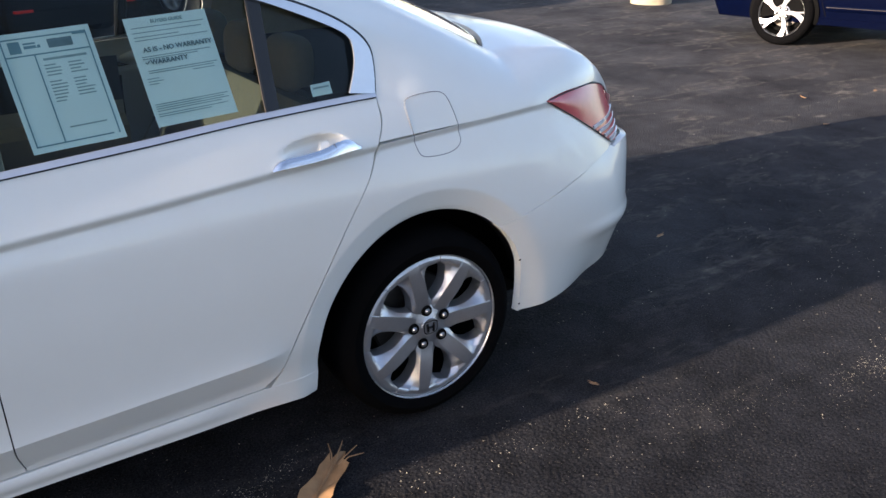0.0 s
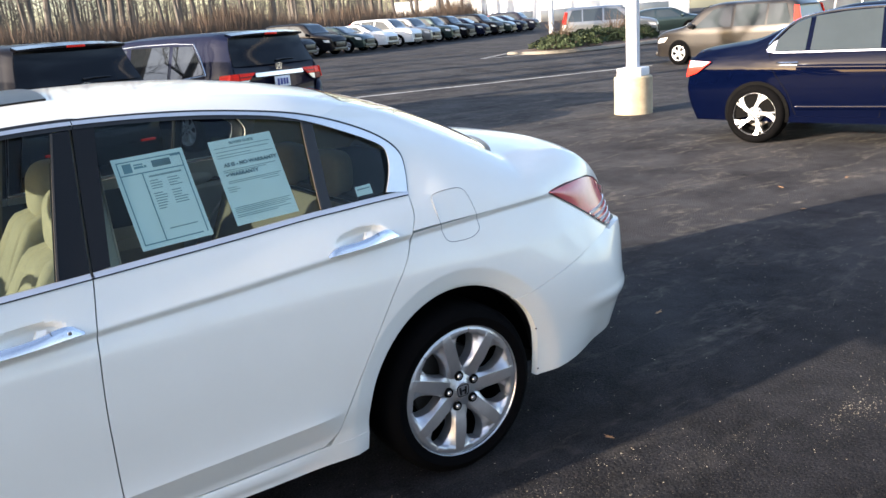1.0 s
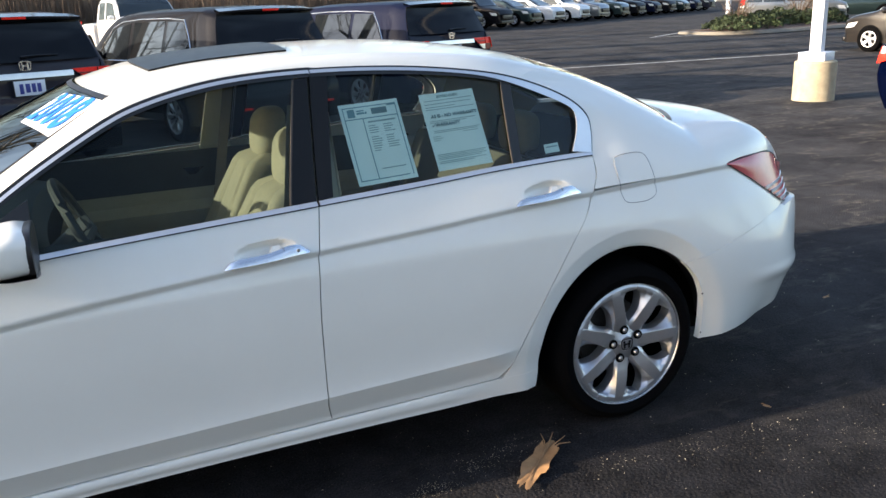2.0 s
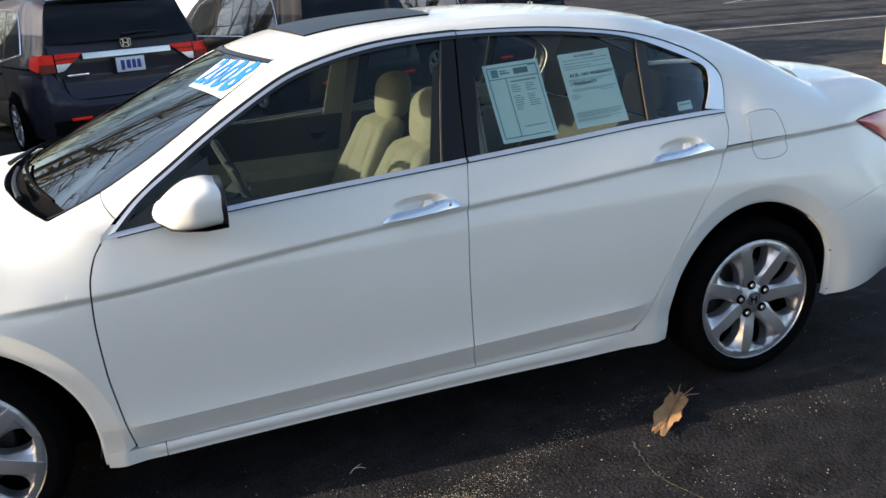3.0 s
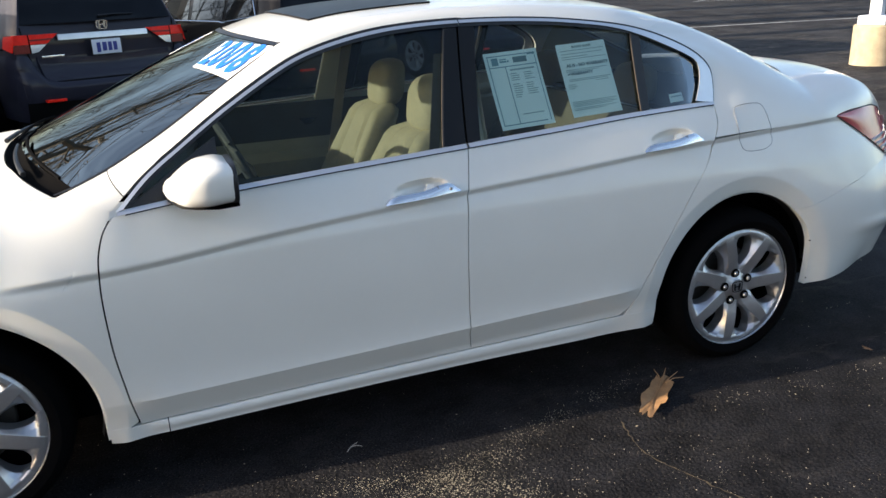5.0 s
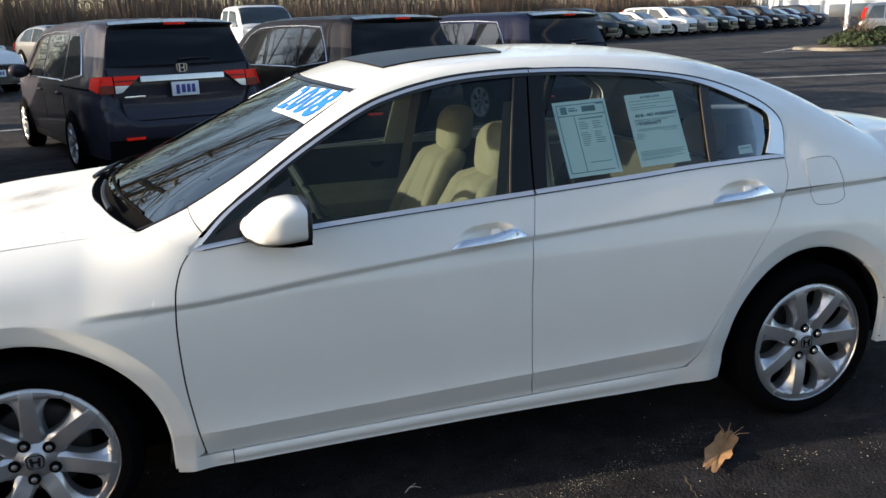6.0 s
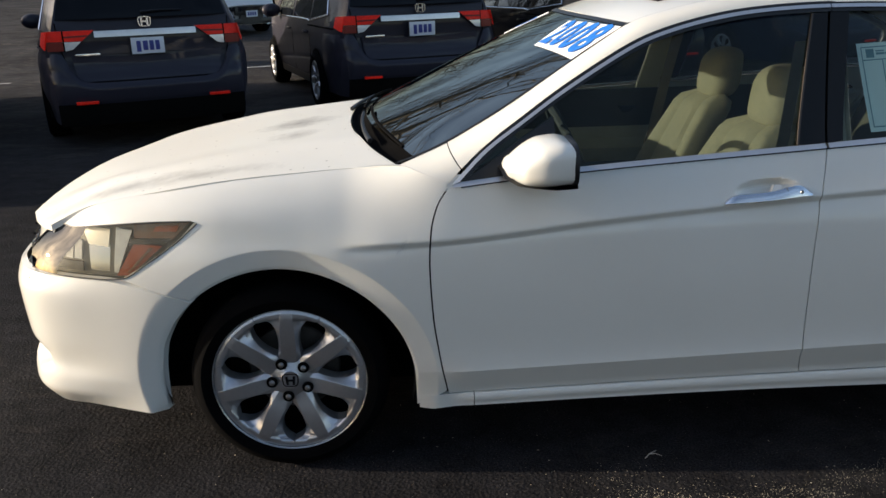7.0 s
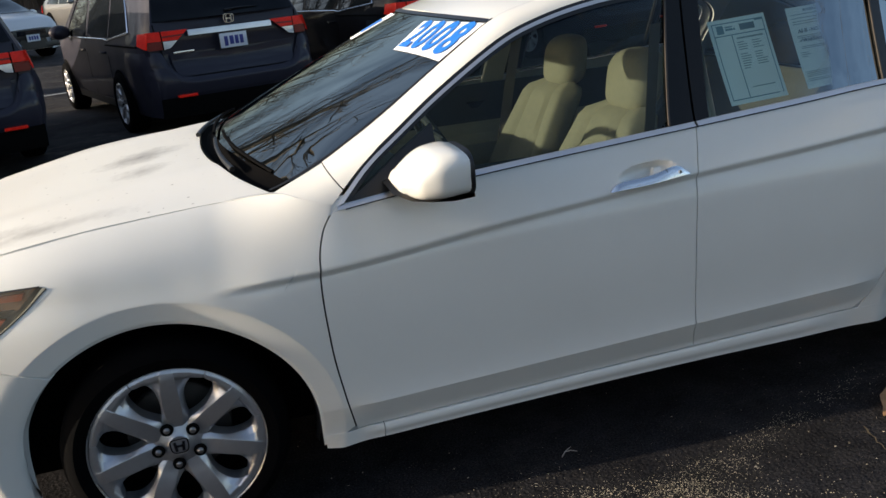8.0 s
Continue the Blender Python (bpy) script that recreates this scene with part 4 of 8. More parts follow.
mids = [spline((-3, 0.60), (1, 0.66))]
for side in (-1, 1):
    belt_low = shift(belt, -0.003)
    levels = [belt_low, shift(crease, 0.03), crease, shift(crease, -0.024), mids[0], shift(low_crease, 0.06), low_crease, door_bottom]
    for name, a, b, n, where in (("front_door", door_front, door_middle, 110, "front"), ("rear_door", door_middle, door_rear, 100, "rear")):
        side_panel(name, side, levels, [16, 5, 7, 24, 12, 14, 8], a, b, n)
    # sill in two lengths
    for name, a, b, n in (("sill", -2.213, -0.392, 80), ("sill_end", -2.389, -2.213, 14)):
        rows = []
        for j in range(9):
            v = j / 8
            bulge = 0.008 * math.sin(math.pi * min(1, v * 1.15 + 0.1)) - 0.002
            row = []
            for k in range(n + 1):
                x = a + 0.0015 + (b - a - 0.003) * k / n
                z = (door_bottom(x) - 0.004) * (1 - v) + sill_bottom(x) * v
                f = max(smooth01(-0.80, -0.52, x), smooth01(-2.20, -2.30, x))
                row.append(Vector((x, side * ((0.868 + bulge) * (1 - f) + (half_width(x, z) + 0.001) * f), z)))
            rows.append(row)
        rows.append([p + Vector((0, -side * 0.06, -0.01)) for p in rows[-1]])
        bm = bmesh.new()
        grid_mesh(bm, rows, flange=0.02, inward=inward_y)
        part(name, bm, WHITE, sedan)
    # rear wing below the shoulder line
    n = 70
    inner = [Vector((-0.392, 0.242))] + rear_arch(n - 1, radians(184), radians(47))
    outer = path2([(-0.540, 0.300), (-0.506, 0.347), (-0.475, 0.412), (-0.406, 0.534), (-0.333, 0.652), (-0.256, 0.764), (-0.185, 0.855), (-0.144, 0.930)], n // 2) + path2([(-0.138, 0.936), (0.16, 0.946), (0.53, 0.950), (0.70, 0.862), (0.868, 0.752)], n - n // 2)
    bm = bmesh.new()
    blend_panel(bm, side, inner, outer, 64)
    part("rear_wing", bm, WHITE, sedan)

    # front wing: rays from the wheel's middle, from the arch to the outline
    edge = ([Vector((door_front(z) - 0.0032, z)) for z in [0.282 + 0.658 * k / 60 for k in range(61)]]
            + path2([(-2.281, 0.956), (-2.345, 0.974), (-2.415, 0.991), (-2.55, 0.979), (-2.70, 0.968), (-2.93, 0.950)], 40)
            + [Vector((-2.95, 0.947)).lerp(Vector((-3.038, 0.850)), q / 20) for q in range(21)]
            + path2([(-3.05, 0.838), (-3.10, 0.790), (-3.20, 0.722), (-3.280, 0.676)], 30))
    hub = Vector((FRONT_X, HUB_Z))
    turns = [math.atan2(q.y - HUB_Z, q.x - FRONT_X) for q in edge]
    reach = spline(*{round(a, 4): (a, (q - hub).length) for a, q in zip(turns, edge)}.values())
    seam_a, seam_b = hub + Vector((0.405 * math.cos(radians(132)), 0.377 * math.sin(radians(132)))), Vector((-3.280, 0.676))
    first, last = math.atan2(0.225 - HUB_Z, -2.395 - FRONT_X), turns[-1] - 0.004
    columns = []
    for k in range(601):
        a = first + (last - first) * k / 600
        d = Vector((math.cos(a), math.sin(a)))
        r0 = 1 / math.hypot(d.x / 0.405, d.y / 0.377) if d.y > 0 else 0.405 / d.x
        if a > math.atan2(seam_a.y - HUB_Z, seam_a.x - FRONT_X):                       # above the bumper's seam
            along_seam = seam_b - seam_a
            den = d.x * along_seam.y - d.y * along_seam.x
            r0 = ((seam_a - hub).x * along_seam.y - (seam_a - hub).y * along_seam.x) / den + 0.003
        if a > turns[0]:
            r1 = reach(a)
        else:                                      # straight lower edge above the sill
            low_a, low_b = Vector((-2.395, 0.225)) - hub, edge[0] - hub
            r1 = (low_a.x * (low_b - low_a).y - low_a.y * (low_b - low_a).x) / (d.x * (low_b - low_a).y - d.y * (low_b - low_a).x)
        columns.append([hub + d * (r0 + (max(r1, r0 + 0.001) - r0) * v / 84) for v in range(85)])
    bm = bmesh.new()
    grid_mesh(bm, [[skin(q.x, q.y, side) for q in c] for c in columns])
    low = path2([(-3.038, 0.850), (-3.15, 0.850), (-3.3, 0.836), (-3.548, 0.805)], 30)
    top = path2([(-2.95, 0.947), (-3.10, 0.930), (-3.35, 0.885), (-3.56, 0.812)], 30)
    blend_panel(bm, side, low, top, 10, flange=0.0)
    bmesh.ops.remove_doubles(bm, verts=bm.verts, dist=0.0008)
    rim = [e for e in bm.edges if e.is_boundary]
    made = bmesh.ops.extrude_edge_only(bm, edges=rim)["geom"]
    bmesh.ops.translate(bm, verts=[g for g in made if isinstance(g, bmesh.types.BMVert)], vec=(0, -side * 0.02, 0))
    part("front_wing", bm, WHITE, sedan)
    bm = bmesh.new()                               # lug behind the corner where wing, door and window trim meet
    grid_mesh(bm, [[skin(x, z, side, -0.0035) for x in (-2.315, -2.295, -2.275, -2.255, -2.24)] for z in (0.925, 0.94, 0.955, 0.972)])
    part("wing_lug", bm, WHITE, sedan)


# upper body: pillars, roof, panes, bonnet, boot
rail_x = [(-2.43, 0.985, 0.716), (-2.279, 1.037, 0.692), (-2.17, 1.090, 0.675), (-2.06, 1.152, 0.6575), (-1.914, 1.244, 0.6345), (-1.80, 1.314, 0.617), (-1.697, 1.372, 0.602), (-1.584, 1.407, 0.592), (-1.444, 1.434, 0.580), (-1.283, 1.447, 0.572), (-1.098, 1.455, 0.568), (-0.80, 1.452, 0.565), (-0.45, 1.421, 0.563), (-0.20, 1.368, 0.562), (0.02, 1.292, 0.562), (0.22, 1.205, 0.560), (0.42, 1.104, 0.556)]
rail_z, rail_y = spline(*[(x, z) for x, z, y in rail_x]), spline(*[(x, y) for x, z, y in rail_x])
roof_mid = spline((-1.80, 1.392), (-1.70, 1.418), (-1.60, 1.442), (-1.35, 1.471), (-1.10, 1.483), (-0.85, 1.485), (-0.65, 1.478), (-0.40, 1.452), (-0.18, 1.413))


def shield_point(u, v, out=0.0):
    """The windscreen: u from -1 (driver) to 1, v from 0 (bottom) to 1 (top)."""
    lo = Vector((-2.615 + 0.19 * abs(u) ** 2.2, 0.715 * u, 1.020 - 0.035 * u * u))
    hi = Vector((-1.795 + 0.10 * u * u, 0.600 * u, 1.392 - 0.018 * u * u))
    p = lo.lerp(hi, v)
    nrm = Vector((-0.42, 0.12 * u, 0.9)).normalized()
    p.z -= 0.047 * abs(u) ** 6 * 4 * v * (1 - v) * (1.45 - 1.1 * v)
    return p + nrm * ((0.006 + 0.008 * u * u) * 4 * v * (1 - v) + out)


def back_point(u, v, out=0.0):
    """The rear pane: v from 0 (top) to 1 (bottom)."""
    hi = Vector((-0.18 - 0.03 * u * u, 0.56 * u, 1.413 - 0.045 * u * u))
    lo = Vector((0.60 - 0.18 * u * u, 0.555 * u, 1.122 - 0.018 * u * u))
    p = hi.lerp(lo, v)
    return p + Vector((0.36, 0, 0.93)) * (0.03 * 4 * v * (1 - v) * (1 - 0.5 * u * u) + out)


def pane(name, f, material, parent, nu=24, nv=16, label="", u0=-1, u1=1, v0=0, v1=1, out=0.0):
    bm = bmesh.new()
    grid_mesh(bm, [[f(u0 + (u1 - u0) * i / nu, v0 + (v1 - v0) * j / nv, out) for i in range(nu + 1)] for j in range(nv + 1)])
    return part(name, bm, material, parent, label)


pane("windshield", shield_point, SHIELD, sedan, label="raked windscreen glass mirroring branches", u0=-0.99, u1=0.99, v0=0.075, v1=0.985)
pane("rear_window", back_point, BACKGLASS, sedan, u0=-0.985, u1=0.985, v0=0.02, v1=0.97)
for name, f, u0, u1, v0, v1 in (("header_band", shield_point, -0.985, 0.985, 0.972, 0.995), ("pane_edge", shield_point, -1.0, -0.988, 0.0, 1.0), ("pane_edge", shield_point, 0.988, 1.0, 0.0, 1.0), ("rear_pane_edge", back_point, -1.0, -0.982, 0.0, 1.0), ("rear_pane_edge", back_point, 0.982, 1.0, 0.0, 1.0)):
    pane(name, f, TRIM, sedan, 20, 20, u0=u0, u1=u1, v0=v0, v1=v1, out=0.002)
bm = bmesh.new()
rows = []
for i in range(41):
    t = i / 40
    row = []
    for j in range(33):
        u = -1 + 2 * j / 32
        x0, x1 = -1.79 + 0.10 * u * u, -0.185 - 0.03 * u * u
        x = x0 + (x1 - x0) * t
        zr, zm = rail_z(x), roof_mid(x)
        row.append(Vector((x, u * (rail_y(x) - 0.002), zr - 0.002 + (zm - zr) * (1 - abs(u) ** 2.3))))
    rows.append(row)
grid_mesh(bm, rows, flange=0.02, inward=lambda c: (0, 0, -1))
part("roof", bm, WHITE, sedan)
# dark glass panel of the sunroof
bm = bmesh.new()
rows = []
for i in range(13):
    row = []
    for j in range(17):
        u, t = -1 + 2 * j / 16, i / 12
        x = -1.60 + 0.035 * u * u + t * (0.50 - 0.05 * u * u)
        y = 0.43 * u
        zr, zm = rail_z(x), roof_mid(x)
        row.append(Vector((x, y, zr + (zm - zr) * (1 - abs(y / rail_y(x)) ** 2.3) + 0.004)))
    rows.append(row)
grid_mesh(bm, rows, flange=0.006, inward=lambda c: (0, 0, -1))
part("sunroof", bm, MATTEB, sedan, "dark tinted sunroof panel")


boot_mid = spline((0.45, 1.128), (0.62, 1.128), (0.78, 1.116), (0.90, 1.082), (0.98, 1.030), (1.05, 0.950), (1.10, 0.860), (1.125, 0.74))
boot_wide = spline((0.42, 0.552), (0.60, 0.582), (0.76, 0.597), (0.88, 0.60), (1.12, 0.58))
lamp_top = spline((0.53, 0.953), (0.66, 0.963), (0.80, 0.962), (0.91, 0.925), (1.005, 0.82))


def deck(x, y):
    """The boot lid's height."""
    u = abs(y) / boot_wide(x)
    return boot_mid(x + 0.10 * u ** 2.5) - 0.022 * u ** 3


def quarter_point(x, t, side):
    """The rear quarter above the shoulder line, from that line (t = 0) to the rear pane or boot lid (t = 1)."""
    z0 = crease(x) - 0.002 if x < 0.53 else lamp_top(x) + 0.003
    p0 = Vector((half_width(x, z0), z0))
    k = smooth01(0.405, 0.45, x)
    yb = boot_wide(max(x, 0.42))
    p3 = Vector((rail_y(min(x, 0.42)), rail_z(min(x, 0.42)) + 0.002)).lerp(Vector((yb + 0.002, deck(max(x, 0.42), yb))), k)
    slope = (deck(max(x, 0.42), yb - 0.03) - deck(max(x, 0.42), yb)) / 0.03
    rise = math.tan(radians(36 - 28 * smooth01(-0.25, 0.40, x)))
    d3 = Vector((-1, rise + (slope - rise) * k)).normalized()
    d0 = Vector((-0.30, 1.0)).normalized()
    span = (p3 - p0).length
    p1, p2 = p0 + d0 * span * 0.36, p3 - d3 * span * 0.36
    q = p0 * (1 - t) ** 3 + p1 * 3 * t * (1 - t) ** 2 + p2 * 3 * t * t * (1 - t) + p3 * t ** 3
    return Vector((x, side * q.x, q.y))


for side in (-1, 1):
    # side frame: from the window line up to the roof's edge, then down the rear pillar to the shoulder line
    win = path2([(-2.274, 0.952), (-2.180, 1.036), (-2.067, 1.111), (-1.914, 1.208), (-1.716, 1.316), (-1.588, 1.363), (-1.43, 1.397), (-1.28, 1.413), (-1.10, 1.419), (-0.90, 1.415), (-0.70, 1.401), (-0.49, 1.373), (-0.350, 1.340)], 90)
    top = path2([(-2.43, 0.987), (-2.279, 1.039), (-2.17, 1.092), (-2.06, 1.154), (-1.914, 1.246), (-1.80, 1.316), (-1.697, 1.374), (-1.584, 1.407), (-1.444, 1.434), (-1.283, 1.447), (-1.098, 1.455), (-0.80, 1.452), (-0.45, 1.421), (-0.20, 1.368)], 90)
    bm = bmesh.new()
    outs, ins = [Vector((p.x, side * rail_y(p.x), p.y)) for p in top], [skin(p.x, p.y, side) for p in win]
    rows = []
    for j in range(9):
        row = [a.lerp(b, j / 8) + Vector((0, side * 0.9, 0.5)) * 0.010 * math.sin(math.pi * j / 8) for a, b in zip(ins, outs)]
        x, z = win[0].x + (top[0].x - win[0].x) * j / 8, win[0].y + (top[0].y - win[0].y) * j / 8
        d = skin(x, z, side, 0.0006) - row[0]
        rows.append([q + d * (1 - k / 22) ** 2 if k < 22 else q for k, q in enumerate(row)])
    for j, r in enumerate(rows):                   # the joint runs aslant from the pane's corner to the window trim
        cut = 2.1 + 4.2 * j / 8
        at = [k * cut / 4 if k < 4 else cut + (k - 4) * (16 - cut) / 12 for k in range(16)]
        r[:16] = [r[int(q)].lerp(r[int(q) + 1], q - int(q)) for q in at]
    tip = bmesh.new()
    grid_mesh(tip, [r[:5] for r in rows], flange=0.012, inward=inward_y)
    part("wing_tip", tip, WHITE, sedan)
    for r in rows:                                 # fine joint between wing and pillar
        r[4] = r[4].lerp(r[5], 0.14)
    grid_mesh(bm, [r[4:] for r in rows], flange=0.02, inward=inward_y)
    left = path2([(-0.140, 0.944), (-0.114, 0.998), (-0.112, 1.064), (-0.094, 1.130), (-0.094, 1.188), (-0.136, 1.240), (-0.220, 1.290), (-0.350, 1.340)], 46) + [Vector((-0.350, 1.340)).lerp(Vector((-0.20, rail_z(-0.20))), q / 4) for q in range(1, 5)]
    rows = []
    for j, p in enumerate(left):
        t1, row = j / (len(left) - 1), []
        lo, hi = 0.0, 1.0
        for _ in range(24):
            mid = (lo + hi) / 2
            lo, hi = (mid, hi) if quarter_point(p.x, mid, side).z < p.y else (lo, mid)
        t0 = 1.0 if j == len(left) - 1 else lo
        end = 0.985 - 0.06 * t1
        for i in range(57):
            v = i / 56
            q = quarter_point(p.x + (end - p.x) * v, t0 + (t1 - t0) * smooth01(0, 0.35, v), side)
            if i < 12:                             # meet the window's edge and the roof frame
                w = skin(p.x, p.y, side)
                if j >= 45:
                    w = ins[-1].lerp(outs[-1], (j - 45) / 4) + Vector((0, side * 0.9, 0.5)) * 0.010 * math.sin(math.pi * (j - 45) / 4)
                q += (w - quarter_point(p.x, t0, side)) * (1 - i / 12) ** 2
            row.append(q)
        rows.append(row)
    grid_mesh(bm, rows, flange=0.02, inward=inward_y)
    part("side_frame", bm, WHITE, sedan)

# bonnet
bm = bmesh.new()
hood_mid = spline((-3.765, 0.690), (-3.75, 0.750), (-3.69, 0.820), (-3.57, 0.870), (-3.40, 0.910), (-3.10, 0.965), (-2.88, 0.998), (-2.68, 1.022), (-2.55, 1.034))
rows = []
for i in range(45):
    t = i / 44
    row = []
    for j in range(41):
        u = -1 + 2 * j / 40
        edge = 0.645 + 0.075 * smooth01(0.0, 0.45, t) + 0.016 * smooth01(0.82, 1.0, t)
        xf, xr = -3.764 + 0.225 * abs(u) ** 2.6, -2.612 + 0.182 * abs(u) ** 2.4
        x = xf + (xr - xf) * t
        zm, zs = hood_mid(x), min(hood_seam(x) + 0.002, hood_mid(x))
        rib = 0.008 * math.exp(-((abs(u) - 0.62) / 0.10) ** 2) * smooth01(0.05, 0.3, t)
        row.append(Vector((x, u * edge, zs + (zm - zs) * (1 - abs(u) ** 2.4) + rib)))
    rows.append(row)
grid_mesh(bm, rows, flange=0.02, inward=lambda c: (0, 0, -1))
part("bonnet", bm, STAINED, sedan, "white bonnet with faint water stains")

# boot lid
bm = bmesh.new()
rows = []
for i in range(37):
    t = i / 36
    row = []
    for j in range(33):
        u = -1 + 2 * j / 32
        x0, x1 = 0.605 - 0.18 * u * u, 1.125 - 0.20 * abs(u) ** 2.5
        x = x0 + (x1 - x0) * t
        w = boot_wide(x)
        row.append(Vector((x, u * w, deck(x, u * w))))
    rows.append(row)
grid_mesh(bm, rows, flange=0.02, inward=lambda c: (-0.3, 0, -1))
part("boot_lid", bm, WHITE, sedan)

bm = bmesh.new()
grid_mesh(bm, [[Vector((1.06 - 0.14 * abs(u) ** 2.2, 0.66 * u, z)) for u in [-1 + 2 * j / 20 for j in range(21)]] for z in (0.70, 0.80, 0.90)])
part("rear_panel", bm, WHITE, sedan)


def bumper(name, half_plan, top, bottom, bulge, edge_x, seam=None, n=44, rows_n=26):
    """A bumper skin that follows a plan line round the car's end; half_plan runs from the wheel arch to the middle."""
    line = path2(half_plan, n)
    full = line + [Vector((p.x, -p.y)) for p in line[-2::-1]]
    bm = bmesh.new()
    rows = []
    for j in range(rows_n + 1):
        v = j / rows_n
        row = []
        for k, p in enumerate(full):
            s = min(k, len(full) - 1 - k) / (n - 1)
            zt, zb = top(s), bottom(s)
            if seam:                              # the upper edge keeps to the wing's seam
                for _ in range(4):
                    zt = seam(p.x + (edge_x(zt) - line[0].x) * (1 - smooth01(0.0, 0.16, s)), top(s))
            z = zt + (zb - zt) * v
            a, b = full[max(k - 1, 0)], full[min(k + 1, len(full) - 1)]
            d = (b - a).normalized()
            nrm = Vector((d.y, -d.x))
            if nrm.dot(p - Vector((-1.3, 0))) < 0:
                nrm = -nrm
            o = bulge(s, z)
            x, y = p.x + nrm.x * o, p.y + nrm.y * o
            x += (edge_x(z) - line[0].x) * (1 - smooth01(0.0, 0.16, s))
            f = 1 - smooth01(0.30, 0.50, s)
            if f > 0:                             # carry on the flank's own surface
                y += (math.copysign(half_width(x, z) + o * smooth01(0.02, 0.3, s), p.y) - y) * f
            row.append(Vector((x, y, z)))
        rows.append(row)
    grid_mesh(bm, rows, flange=0.03, inward=lambda c: (0.4 if c.x < -1.3 else -0.4, -math.copysign(0.6, c.y), 0.2))
    return part(name, bm, WHITE, sedan)


rear_top = spline((0, 0.608), (0.10, 0.634), (0.20, 0.668), (0.30, 0.703), (0.40, 0.742), (0.46, 0.752), (0.6, 0.742), (1, 0.735))
rear_low = spline((0, 0.272), (0.3, 0.300), (0.5, 0.325), (1, 0.33))


def rear_bulge(s, z):
    k = smooth01(0.05, 0.32, s)
    ridge = spline((0.25, -0.072), (0.36, -0.040), (0.44, -0.013), (0.489, 0.0105), (0.496, 0.011), (0.53, 0.003), (0.60, 0.0), (0.70, -0.004), (0.80, -0.02))
    return ridge(z) * k + (-0.010 + 0.010 * smooth01(0.27, 0.35, z)) * (1 - k)


rear_edge = spline((0.25, 0.356), (0.35, 0.356), (0.44, 0.352), (0.52, 0.328), (0.567, 0.298), (0.615, 0.252))
bumper("rear_bumper", [(0.345, -0.892), (0.62, -0.868), (0.80, -0.824), (0.92, -0.765), (1.02, -0.665), (1.09, -0.51), (1.14, -0.27), (1.155, 0.0)], rear_top, rear_low, rear_bulge, rear_edge, n=70, rows_n=50, seam=lambda x, z: 0.6055 + (x - 0.2586) * 0.2363 if x < 0.868 else z)
front_top = spline((0, 0.598), (0.17, 0.668), (0.30, 0.668), (0.52, 0.672), (0.65, 0.66), (1, 0.66))
front_low = spline((0, 0.208), (0.3, 0.205), (0.55, 0.20), (1, 0.19))


def front_bulge(s, z):
    k = smooth01(0.08, 0.4, s)
    face = spline((0.15, -0.07), (0.22, -0.015), (0.27, 0.012), (0.31, 0.006), (0.36, -0.012), (0.45, 0.004), (0.60, 0.012), (0.68, -0.012))
    low = -0.20 * max(0.0, 0.318 - z) * (1 - 0.75 * k)
    fog = -0.062 * math.exp(-(((s - 0.53) / 0.105) ** 2 + ((z - 0.372) / 0.046) ** 2) ** 3)
    return face(z) * k + low + fog


front_edge = spline((0.18, -3.212), (0.346, -3.202), (0.434, -3.186), (0.51, -3.150), (0.553, -3.119), (0.60, -3.074), (0.62, -3.052))
bumper("front_bumper", [(-3.14, -0.888), (-3.33, -0.856), (-3.49, -0.793), (-3.62, -0.695), (-3.70, -0.575), (-3.75, -0.43), (-3.785, -0.22), (-3.795, 0.0)], front_top, front_low, front_bulge, front_edge, n=110, rows_n=40)
bm = bmesh.new()
rows = []
for t in (0.0, 0.3, 0.6, 1.0):
    row = []
    for j in range(41):
        u = -1 + 2 * j / 40
        x = -3.764 + 0.225 * abs(u) ** 2.6
        a = Vector((x + 0.012, 0.645 * u, min(hood_seam(x) + 0.002, hood_mid(x)) - 0.006 if abs(u) > 0.98 else hood_mid(x) - (hood_mid(x) - min(hood_seam(x), hood_mid(x))) * abs(u) ** 2.4 - 0.006))
        b = Vector((-3.775 + 0.15 * abs(u) ** 2.4, 0.69 * u, 0.645))
        row.append(a.lerp(b, t) + Vector((0.02 * math.sin(math.pi * t), 0, 0)))
    rows.append(row)
grid_mesh(bm, [r[7:34] for r in rows])
grille = part("grille", bm, TRIM, sedan, "black grille between the headlamps")
for cut in (slice(0, 8), slice(33, 41)):
    bm = bmesh.new()
    grid_mesh(bm, [r[cut] for r in rows])
    part("nose_panel", bm, WHITE, sedan)
for k in range(3):
    bm = bmesh.new()
    t = 0.25 + 0.25 * k
    tube(bm, [rows[0][j].lerp(rows[-1][j], t) + Vector((-0.004, 0, 0)) for j in range(8, 33)], 0.005, 5)
    part("grille_slat", bm, GLOSSB, grille)
bm = bmesh.new()
tube(bm, [(-3.782 + 0.10 * (y / 0.5) ** 2, y, 0.675) for y in [-0.42 + 0.84 * k / 16 for k in range(17)]], 0.012, 6)
part("grille_bar", bm, CHROME, grille, "chrome grille bar")

